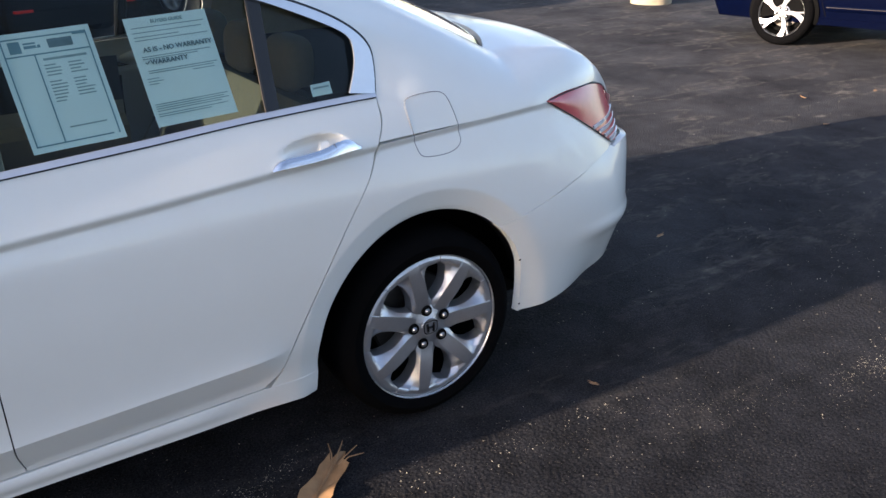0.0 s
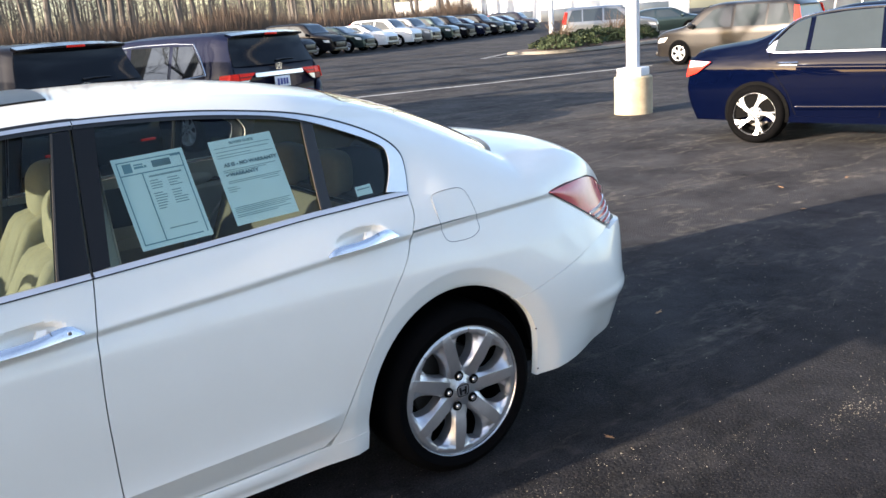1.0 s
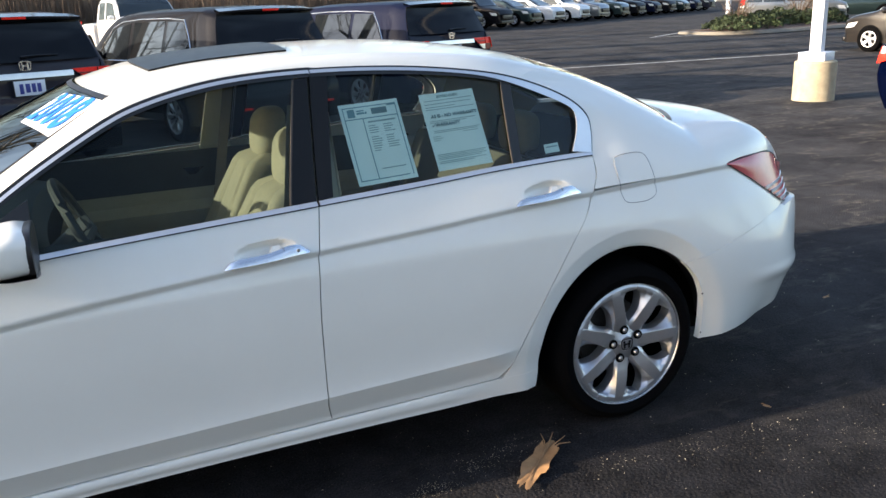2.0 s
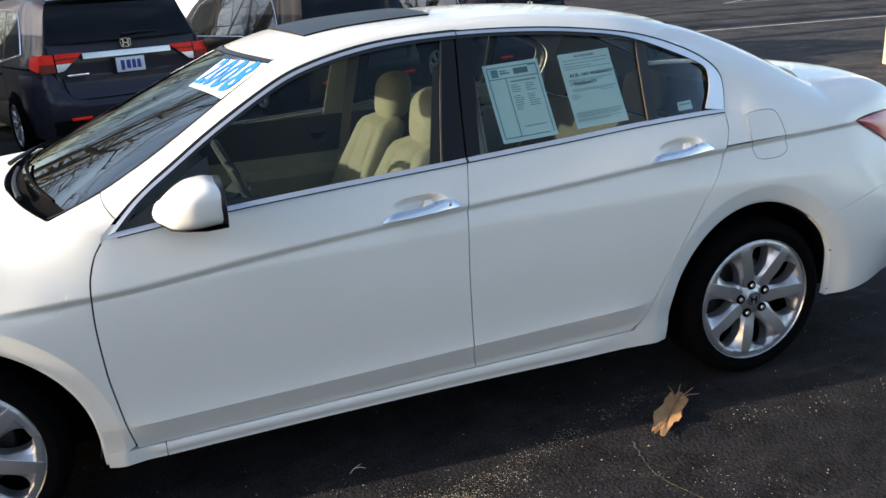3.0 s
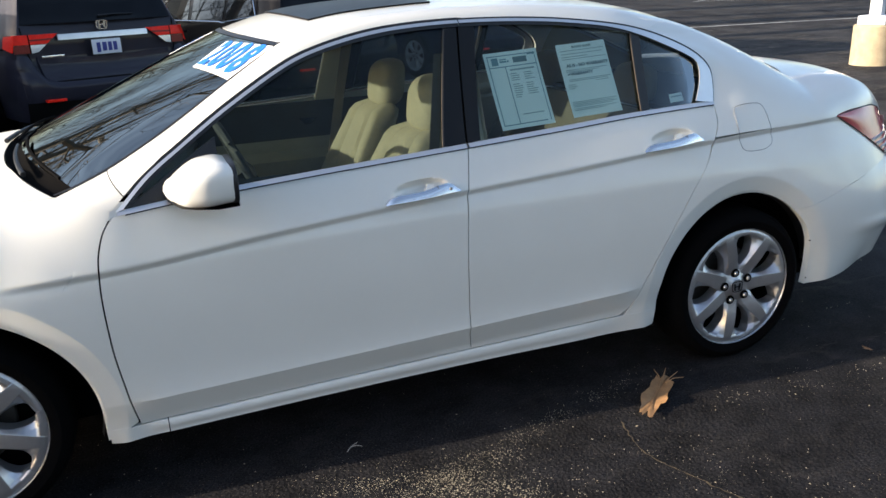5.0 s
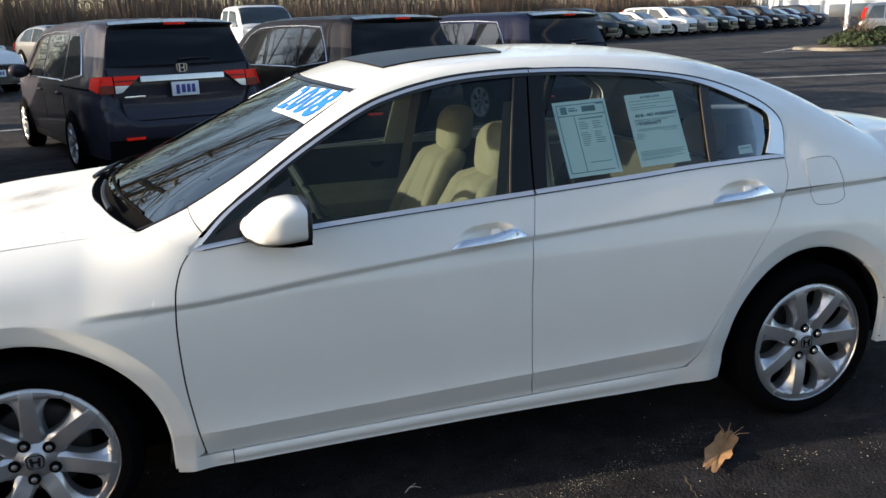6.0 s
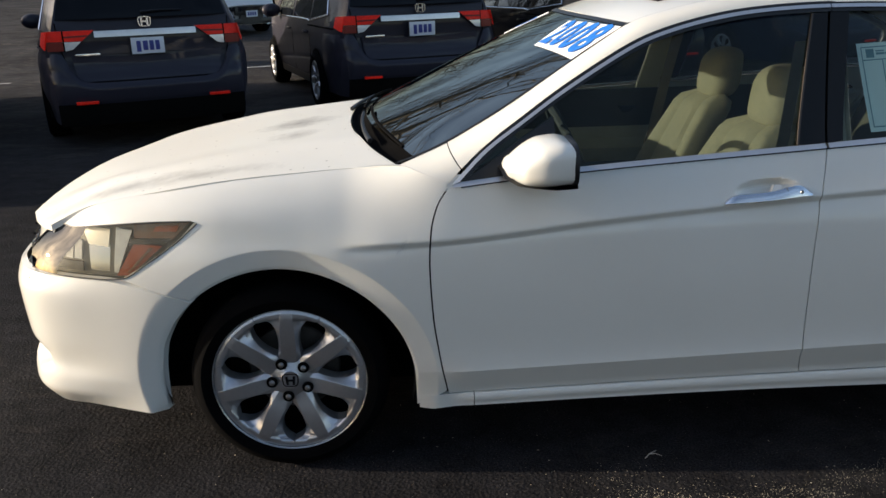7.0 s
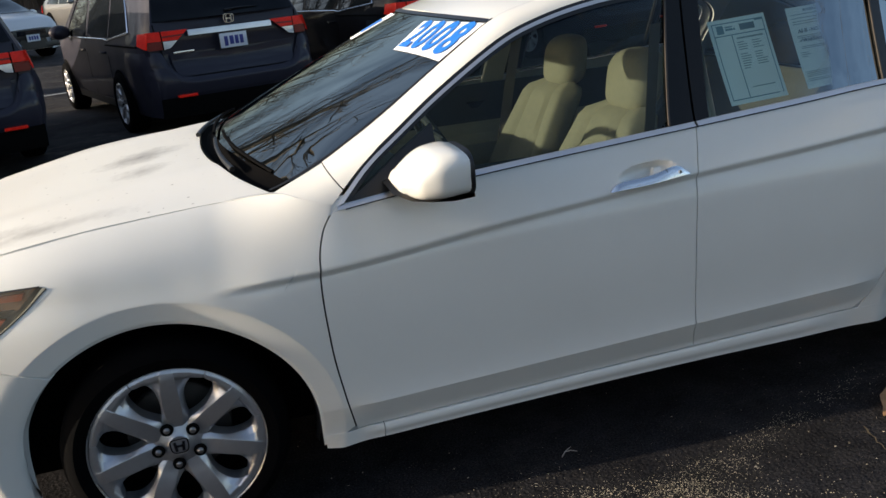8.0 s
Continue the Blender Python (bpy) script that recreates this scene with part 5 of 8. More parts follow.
# dark inner shell behind the gaps, floor and wheel housings
bm = bmesh.new()
box(bm, -3.35, 0.70, -0.60, 0.60, 0.19, 0.30, 0.02)
part("floor_pan", bm, UNDER, sedan)
# unseen plate added in the hollow nose, keeps stray sun off the tyres
bm = bmesh.new()
box(bm, -3.29, -3.26, -0.75, 0.75, 0.23, 0.63, 0.01)
part("nose_light_block", bm, UNDER, sedan)
for side in (-1, 1):
    bm = bmesh.new()
    rows = [[Vector((x, side * (half_width(x, z) - 0.055), z)) for x in [-2.38 + 1.94 * k / 24 for k in range(25)]] for z in (0.22, 0.4, 0.6, 0.8, 0.9)]
    grid_mesh(bm, rows)
    part("inner_shell", bm, UNDER, sedan)
    for cx in (0.0, FRONT_X):
        bm = bmesh.new()
        lathe(bm, [(0.415, side * (0.86 if cx == 0 else 0.79)), (0.42, side * 0.60), (0.30, side * 0.56), (0.05, side * 0.56)], 40)
        bmesh.ops.delete(bm, geom=[v for v in bm.verts if v.co.z < (-0.02 if cx == 0 else -0.07)], context="VERTS")
        bmesh.ops.translate(bm, verts=bm.verts, vec=(cx, 0, HUB_Z))
        part("wheel_housing", bm, UNDER, sedan)
        bm = bmesh.new()
        a0, a1, rx, rz = (184, 6, 0.385, 0.387) if cx == 0 else (194, -14, 0.405, 0.377)
        lip = []
        for k in range(41):
            a = radians(a0 + (a1 - a0) * k / 40)
            x, z = cx + rx * math.cos(a), HUB_Z + rz * math.sin(a)
            lip.append((Vector((x, side * (half_width(x, z) - 0.014), z)), Vector((cx + rx * 0.985 * math.cos(a), side * 0.80, HUB_Z + rz * 0.985 * math.sin(a)))))
        grid_mesh(bm, [[a for a, b in lip], [b for a, b in lip]])
        part("arch_liner", bm, TRIM, sedan, "black plastic arch liner")


# ---- window trim, panes and pillars ----
def strip(bm, side, lower, upper, out, thick=0.006, tilt=0.0):
    """A raised strip between two lines of (x, z) on the flank."""
    a = [skin(p[0], p[1], side, out + tilt) for p in lower]
    b = [skin(p[0], p[1], side, out - tilt) for p in upper]
    back_a = [Vector((p.x, p.y - side * thick, p.z)) for p in a]
    back_b = [Vector((p.x, p.y - side * thick, p.z)) for p in b]
    grid_mesh(bm, [back_a, a, b, back_b])


def along(f, x0, x1, n):
    return [(x0 + (x1 - x0) * i / n, f(x0 + (x1 - x0) * i / n)) for i in range(n + 1)]


outer_line = [(-2.264, 0.946), (-2.174, 1.031), (-2.062, 1.106), (-1.909, 1.204), (-1.713, 1.312), (-1.586, 1.358), (-1.43, 1.392), (-1.28, 1.408), (-1.10, 1.414), (-0.90, 1.410), (-0.70, 1.396), (-0.49, 1.368), (-0.352, 1.335), (-0.223, 1.285), (-0.140, 1.236), (-0.099, 1.186), (-0.099, 1.130), (-0.115, 1.066)]
inner_line = [(-2.218, 0.962), (-2.150, 1.024), (-2.046, 1.094), (-1.894, 1.190), (-1.698, 1.296), (-1.575, 1.339), (-1.424, 1.370), (-1.28, 1.386), (-1.10, 1.392), (-0.90, 1.388), (-0.70, 1.374), (-0.495, 1.347), (-0.365, 1.315), (-0.245, 1.268), (-0.160, 1.222), (-0.150, 1.180), (-0.165, 1.130), (-0.195, 1.078)]
for side in (-1, 1):
    o, i = path2(outer_line, 150), path2(inner_line, 150)
    cut = min(range(150), key=lambda k: abs(o[k].x + 1.10))
    o.insert(cut + 1, o[cut].lerp(o[cut + 1], 0.16))
    i.insert(cut + 1, i[cut].lerp(i[cut + 1], 0.16))
    for name, a, b in (("window_chrome", 0, cut), ("window_chrome", cut + 1, 150)):
        bm = bmesh.new()
        split = [q.lerp(p, 0.45 + 0.55 * smooth01(112, 132, k + a)) for k, (p, q) in enumerate(zip(i[a:b + 1], o[a:b + 1]))]
        strip(bm, side, [tuple(p) for p in split], [tuple(p) for p in o[a:b + 1]], 0.0045, tilt=0.0015)
        part(name, bm, SATIN, sedan, "satin chrome window surround")
        bm = bmesh.new()
        strip(bm, side, [tuple(p) for p in i[a:b + 1]], [tuple(p.lerp(q, 0.004)) for p, q in zip(split, o[a:b + 1])], 0.0012)
        part("window_rubber", bm, TRIM, sedan, "black rubber window channel")
    bm = bmesh.new()
    strip(bm, side, [(p.x, p.y) for p in o[3:]], [(p.x - 0.004 * min(1, k / 9), p.y + 0.008 * min(1, k / 9)) if k < 77 else (p.x + 0.005, p.y + 0.005) for k, p in enumerate(o[3:])], 0.0015)
    part("seal", bm, TRIM, sedan)
    for x0, x1 in ((-2.262, -1.150), (-1.142, -0.115)):
        bm = bmesh.new()
        strip(bm, side, along(shift(belt, -0.001), x0, x1, 50), along(shift(belt, 0.0105), x0, x1, 50), 0.005, tilt=0.0035)
        part("belt_chrome", bm, SATIN, sedan, "satin chrome belt strip")
    bm = bmesh.new()
    strip(bm, side, along(shift(belt, -0.006), -2.240, -0.115, 60), along(shift(belt, -0.002), -2.240, -0.115, 60), 0.002)
    part("belt_seal", bm, TRIM, sedan)
    # pillar covers
    for name, pts in (("pillar_cover", [(-1.228, 1.02), (-1.150, 1.014), (-1.106, 1.39), (-1.150, 1.388)]), ("pillar_cover", [(-1.141, 1.022), (-1.094, 1.028), (-1.040, 1.392), (-1.098, 1.394)]), ("quarter_divider", [(-0.438, 1.06), (-0.404, 1.066), (-0.385, 1.325), (-0.420, 1.335)]), ("mirror_triangle", [(-2.235, 0.952), (-1.955, 0.975), (-1.955, 1.12), (-2.05, 1.065)])):
        bm = bmesh.new()
        a, b, c, d = [Vector(p) for p in pts]
        grid_mesh(bm, [[skin(*(a.lerp(d, v).lerp(b.lerp(c, v), u)), side, -0.002) for u in (0, 0.5, 1)] for v in [k / 14 for k in range(15)]], flange=0.02, inward=inward_y)
        part(name, bm, MATTEB if name == "pillar_cover" else TRIM, sedan, "gloss black pillar cover" if name == "pillar_cover" else "")
    bm = bmesh.new()
    strip(bm, side, [(-0.4385 + 0.0185 * k / 10, 1.06 + 0.275 * k / 10) for k in range(11)], [(-0.444 + 0.0185 * k / 10, 1.06 + 0.275 * k / 10) for k in range(11)], 0.001)
    part("divider_edge", bm, BRONZE, sedan)
    bm = bmesh.new()
    strip(bm, side, [(-1.2285 + 0.078 * k / 10, 1.02 + 0.368 * k / 10) for k in range(11)], [(-1.234 + 0.078 * k / 10, 1.02 + 0.368 * k / 10) for k in range(11)], 0.0)
    part("pillar_edge", bm, BRONZE, sedan)
    # panes
    o, i = path2(inner_line, 120), None
    for name, xa, xb, xt in (("front_window", -2.20, -1.228, -1.15), ("rear_door_window", -1.094, -0.43, -0.41), ("quarter_window", -0.41, -0.18, -0.16)):
        rows = []
        topf = spline(*[(p[0], p[1]) for p in inner_line[:15]])
        for k in range(41):
            t = k / 40
            xbot, xtop = xa + (xb - xa) * t, (xa if name == "front_window" else {"rear_door_window": -1.04, "quarter_window": -0.39}[name]) + (xt - (xa if name == "front_window" else {"rear_door_window": -1.04, "quarter_window": -0.39}[name])) * t
            zt = topf(min(xtop, -0.165)) + 0.006
            zb = belt(xbot) + 0.008
            rows.append([skin(xbot + (xtop - xbot) * v, zb + (max(zt, zb + 0.003) - zb) * v, side, -0.012) for v in [q / 12 for q in range(13)]])
        bm = bmesh.new()
        grid_mesh(bm, rows)
        part(name, bm, GLASS, sedan, "faintly green tinted window glass")


# ---- door handles ----
def door_handle(hx, hz, side, lock):
    """A bright bar that sweeps from a low tip under the cup to a thick end."""
    bm = bmesh.new()
    rows = []
    n = 30
    tall = spline((0, 0.004), (0.04, 0.014), (0.10, 0.022), (0.20, 0.0245), (0.35, 0.0245), (0.50, 0.0255), (0.62, 0.029), (0.72, 0.034), (0.80, 0.035), (0.90, 0.029), (1.0, 0.010))
    for k in range(n + 1):
        t = k / n
        x = hx - 0.137 + 0.262 * t
        z0 = hz - 0.029 + 0.016 * t
        h = tall(t)
        base = half_width(x, z0 - 0.012)
        o = base + 0.003 + 0.021 * math.sin(math.pi * (0.04 + 0.92 * t)) ** 0.6
        rows.append([Vector((x, side * (o - 0.022), z0)), Vector((x, side * (o - 0.004), z0)), Vector((x, side * o, z0 + 0.12 * h)), Vector((x, side * (o - 0.003), z0 + 0.5 * h)), Vector((x, side * (o - 0.011), z0 + 0.9 * h)), Vector((x, side * (o - 0.016), z0 + h)), Vector((x, side * (o - 0.026), z0 + 0.9 * h))])
    grid_mesh(bm, rows, close=True)
    ob = part("door_handle", bm, CHROME, sedan, "curved chrome door handle over a scooped cup")
    bm = bmesh.new()
    x, b = hx - 0.137 + 0.262 * 0.72, half_width(hx + 0.05, hz - 0.04)
    tube(bm, [(x, side * (b + 0.0225), hz - 0.017), (x - 0.004, side * (b + 0.0205), hz + 0.0), (x - 0.010, side * (b + 0.013), hz + 0.017)], 0.0012, 5)
    part("joint_line", bm, TRIM, ob)
    bm = bmesh.new()                               # painted grip piece that rises behind the thick end
    ta, rows = hx - 0.137 + 0.262 * 0.52, []
    for k in range(7):
        v = k / 6
        z = hz - 0.012 + 0.030 * v
        o = half_width(hx + 0.03, hz - 0.04) - 0.002 - 0.012 * v * v
        a, b = ta + 0.018 * v, ta + 0.030 + 0.010 * v
        rows.append([Vector((a - 0.002, side * (o - 0.012), z)), Vector((a, side * o, z)), Vector((b, side * o, z)), Vector((b + 0.002, side * (o - 0.012), z))])
    grid_mesh(bm, rows)
    part("grip_piece", bm, WHITE, ob, "white painted grip piece")
    if lock:
        bm = bmesh.new()
        x, z = hx + 0.088, hz + 0.001
        lathe(bm, [(0.0001, -0.004), (0.0045, -0.004), (0.0062, 0.0)], 16)
        bmesh.ops.transform(bm, matrix=pose(x, side * (half_width(x, hz - 0.04) + 0.017), z, 0, 0, 0 if side < 0 else 180), verts=bm.verts)
        part("lock", bm, STEEL, ob)


for side in (-1, 1):
    door_handle(-1.325, 0.893, side, side < 0)
    door_handle(-0.330, 0.953, side, False)

def on_quarter(x, z):
    """A point of the driver's rear quarter at height z."""
    if z < crease(x):
        return skin(x, z, -1)
    lo, hi = 0.0, 1.0
    for _ in range(24):
        mid = (lo + hi) / 2
        lo, hi = (mid, hi) if quarter_point(x, mid, -1).z < z else (lo, mid)
    return quarter_point(x, lo, -1)


# fuel flap outline and bumper clips, driver's side only
loop = path2([(-0.036, 1.020), (-0.027, 1.042), (0.04, 1.049), (0.098, 1.043), (0.121, 1.014), (0.143, 0.915), (0.134, 0.888), (0.09, 0.873), (0.01, 0.876), (-0.014, 0.895), (-0.032, 0.99), (-0.036, 1.020)], 70)


bm = bmesh.new()
tube(bm, [on_quarter(p.x, p.y) for p in loop], 0.0013, 4, False)
part("fuel_flap_gap", bm, plain("panel_gap", (0.22, 0.22, 0.23), 0.8), sedan, "fine outline of the fuel flap")
for x, z in ((0.352, 0.47), (0.362, 0.30)):
    bm = bmesh.new()
    bmesh.ops.create_uvsphere(bm, u_segments=10, v_segments=6, radius=0.005)
    bmesh.ops.translate(bm, verts=bm.verts, vec=(x - 0.003, -half_width(x, z) + 0.003, z))
    part("clip", bm, TRIM, sedan)


# ---- lamps ----
for side in (-1, 1):
    # tail lamp wraps from a sharp tip on the flank to the rear
    def tail_skin(x, z, o=0.0):
        return Vector((x, side * (half_width(x, z) + 0.004 + o), z))
    lo = path2([(0.528, 0.949), (0.64, 0.888), (0.76, 0.815), (0.862, 0.757), (0.985, 0.744)], 30)
    hi = path2([(0.532, 0.953), (0.66, 0.963), (0.80, 0.962), (0.91, 0.925), (1.005, 0.82)], 30)
    for name, v0, v1, m, lab in (("tail_lamp", 0.0, 1.0, PINKL, "pale red tail lamp"),):
        bm = bmesh.new()
        grid_mesh(bm, [[tail_skin(a.x + (b.x - a.x) * v, a.y + (b.y - a.y) * v, 0.008 * math.sin(math.pi * v)) for a, b in zip(lo, hi)] for v in [k / 12 for k in range(13)]], flange=0.02, inward=inward_y)
        lamp = part(name, bm, m, sedan, lab)
    for line in (lo, hi):
        bm = bmesh.new()
        tube(bm, [tail_skin(p.x, p.y, 0.001) for p in line], 0.0022, 5, False)
        part("lamp_seal", bm, TRIM, lamp)
    for k in range(4):
        bm = bmesh.new()
        a, b = Vector((0.745 + 0.032 * k, 0.828 - 0.020 * k)), Vector((0.955 + 0.006 * k, 0.850 - 0.026 * k))
        pts = [a.lerp(b, q / 8) for q in range(9)]
        grid_mesh(bm, [[tail_skin(p.x, p.y - 0.005, 0.009) for p in pts], [tail_skin(p.x, p.y + 0.005, 0.011) for p in pts]], flange=0.008, inward=inward_y)
        part("clear_bar", bm, CLEARL, lamp, "clear reversing lamp rib")

    # headlamp: dark bowl, two reflectors, amber corner, hazy cover
    def head_skin(x, z, o=0.0):
        return Vector((x, side * (half_width(x, z) + o), z))
    lo = path2([(-3.030, 0.846), (-3.052, 0.828), (-3.10, 0.788), (-3.20, 0.722), (-3.283, 0.678), (-3.45, 0.674), (-3.612, 0.680)], 40)
    hi = path2([(-3.046, 0.852), (-3.15, 0.848), (-3.30, 0.834), (-3.45, 0.816), (-3.545, 0.802), (-3.625, 0.730)], 40)

    def head_patch(name, deep, material, parent, k0=0, k1=39, v0=0.0, v1=1.0, label=""):
        bm = bmesh.new()
        grid_mesh(bm, [[head_skin(a.x + (b.x - a.x) * v, a.y + (b.y - a.y) * v, deep * (1 - 0.88 * smooth01(-3.50, -3.63, a.x + (b.x - a.x) * v))) for a, b in zip(lo[k0:k1 + 1], hi[k0:k1 + 1])] for v in [v0 + (v1 - v0) * q / 10 for q in range(11)]], flange=0.03 if name == "headlamp" else 0.004, inward=inward_y)
        return part(name, bm, material, parent, label)

    bowl = head_patch("headlamp", -0.036, plain("lamp_bowl", (0.12, 0.118, 0.105), 0.35, 0.3, spec=0.4), sedan, label="clouded headlamp with amber corner")
    def lamp_quad(name, corners, deep, material, label="", n=6):
        a, b, c, d = [Vector(p) for p in corners]
        bm = bmesh.new()
        grid_mesh(bm, [[head_skin(*(a.lerp(b, u / n).lerp(d.lerp(c, u / n), v / n)), deep) for u in range(n + 1)] for v in range(n + 1)], flange=0.012, inward=inward_y)
        return part(name, bm, material, bowl, label)

    lamp_quad("upper_corner", [(-3.24, 0.792), (-3.115, 0.792), (-3.058, 0.845), (-3.24, 0.838)], -0.022, BROWNL, "dull brownish upper corner")
    lamp_quad("amber_strip", [(-3.175, 0.816), (-3.10, 0.818), (-3.09, 0.836), (-3.165, 0.832)], -0.014, AMBER, "amber side reflector")
    lamp_quad("amber_corner", [(-3.302, 0.680), (-3.258, 0.683), (-3.150, 0.772), (-3.240, 0.778)], -0.020, AMBER, "amber side reflector")
    lamp_quad("amber_rib", [(-3.268, 0.690), (-3.258, 0.692), (-3.178, 0.768), (-3.190, 0.768)], -0.017, BROWNL)
    lamp_quad("dark_divider", [(-3.262, 0.776), (-3.140, 0.780), (-3.122, 0.795), (-3.25, 0.792)], -0.016, TRIM)
    lamp_quad("chrome_wing", [(-3.310, 0.690), (-3.296, 0.690), (-3.246, 0.815), (-3.300, 0.822)], -0.020, CLEARL, "pale chrome wing beside the projector")
    lamp_quad("reflector", [(-3.400, 0.765), (-3.330, 0.760), (-3.325, 0.812), (-3.430, 0.815)], -0.030, REFLECT, "bright lamp reflector")
    lamp_quad("projector_box", [(-3.395, 0.690), (-3.330, 0.688), (-3.325, 0.765), (-3.400, 0.770)], -0.034, CHROME)
    for x in (-3.482, -3.450):
        lamp_quad("reflector_cell", [(x, 0.722), (x + 0.027, 0.720), (x + 0.027, 0.774), (x, 0.778)], -0.026, CLEARL, "pale rectangular reflector cell")
    lamp_quad("lower_bezel", [(-3.56, 0.690), (-3.42, 0.686), (-3.42, 0.712), (-3.56, 0.715)], -0.028, TRIM)
    head_patch("cover", 0.001, LENS, bowl)
    bm = bmesh.new()
    tube(bm, [head_skin(p.x, p.y, 0.001) for p in hi], 0.0022, 5, False)
    tube(bm, [head_skin(p.x, p.y, 0.001) for p in lo], 0.002, 5, False)
    part("lamp_seal", bm, TRIM, bowl)


# ---- door mirrors ----
for side in (-1, 1):
    bm = bmesh.new()
    rows = []
    top_z = spline((0.0, 1.096), (0.25, 1.104), (0.5, 1.100), (0.75, 1.082), (0.92, 1.062), (1.0, 1.050))
    low_z = spline((0.0, 0.986), (0.5, 0.981), (0.8, 0.985), (0.93, 0.992), (1.0, 1.000))
    near_y = spline((0.0, 0.885), (0.6, 0.890), (1.0, 0.915))
    far_y = spline((0.0, 1.102), (0.4, 1.106), (0.75, 1.092), (1.0, 1.055))
    for k in range(22):
        t = min(1.0, k / 18)                    # 0 at the glass edge, 1 at the blunt front
        s = (1.0, 0.93, 0.72, 0.02)[max(0, k - 18)]
        x = -1.948 - 0.158 * t - (0.0, 0.006, 0.011, 0.013)[max(0, k - 18)]
        row = []
        for q in range(36):
            a = 2 * math.pi * q / 36
            cy, cz = math.copysign(abs(math.cos(a)) ** 0.52, math.cos(a)) * s, math.copysign(abs(math.sin(a)) ** 0.52, math.sin(a)) * s
            ym, yh, zm, zh = (near_y(t) + far_y(t)) / 2, (far_y(t) - near_y(t)) / 2, (top_z(t) + low_z(t)) / 2, (top_z(t) - low_z(t)) / 2
            row.append(Vector((x - 0.012 * (1 - abs(cz)) * t, side * (ym + cy * yh), zm + cz * zh - 0.012 * (cy > 0) * cy * (cz > 0) * t)))
        rows.append(row)
    grid_mesh(bm, rows, close=True)
    shell = part("door_mirror", bm, WHITE, sedan, "white door mirror shell on a black foot")
    bm = bmesh.new()
    rows = []
    for x, s in ((-1.938, 0.88), (-1.940, 0.965), (-1.948, 0.985), (-1.958, 0.95)):
        row = []
        for q in range(28):
            a = 2 * math.pi * q / 28
            cy, cz = math.copysign(abs(math.cos(a)) ** 0.6, math.cos(a)) * 0.112, math.copysign(abs(math.sin(a)) ** 0.6, math.sin(a)) * 0.062
            row.append(Vector((x, side * (0.994 - cy * s), 1.040 + cz * s)))
        rows.append(row)
    grid_mesh(bm, rows, close=True)
    bm.verts.ensure_lookup_table()
    bm.faces.new([bm.verts[i] for i in range(28)])
    part("mirror_rim", bm, TRIM, shell)
    bm = bmesh.new()
    rows = []
    for y, zc, h, x0, x1 in ((0.80, 0.992, 0.020, -2.13, -1.99), (0.86, 0.988, 0.018, -2.125, -1.97), (0.93, 0.978, 0.012, -2.12, -1.94), (1.02, 0.976, 0.009, -2.09, -1.935), (1.085, 0.984, 0.006, -2.05, -1.94)):
        rows.append([Vector((x0, side * y, zc)), Vector(((x0 + x1) / 2, side * y, zc - h)), Vector((x1, side * y, zc - h * 0.6)), Vector((x1, side * y, zc + h)), Vector(((x0 + x1) / 2, side * y, zc + h * 1.3))])
    grid_mesh(bm, rows, close=True)
    part("mirror_foot", bm, TRIM, shell)


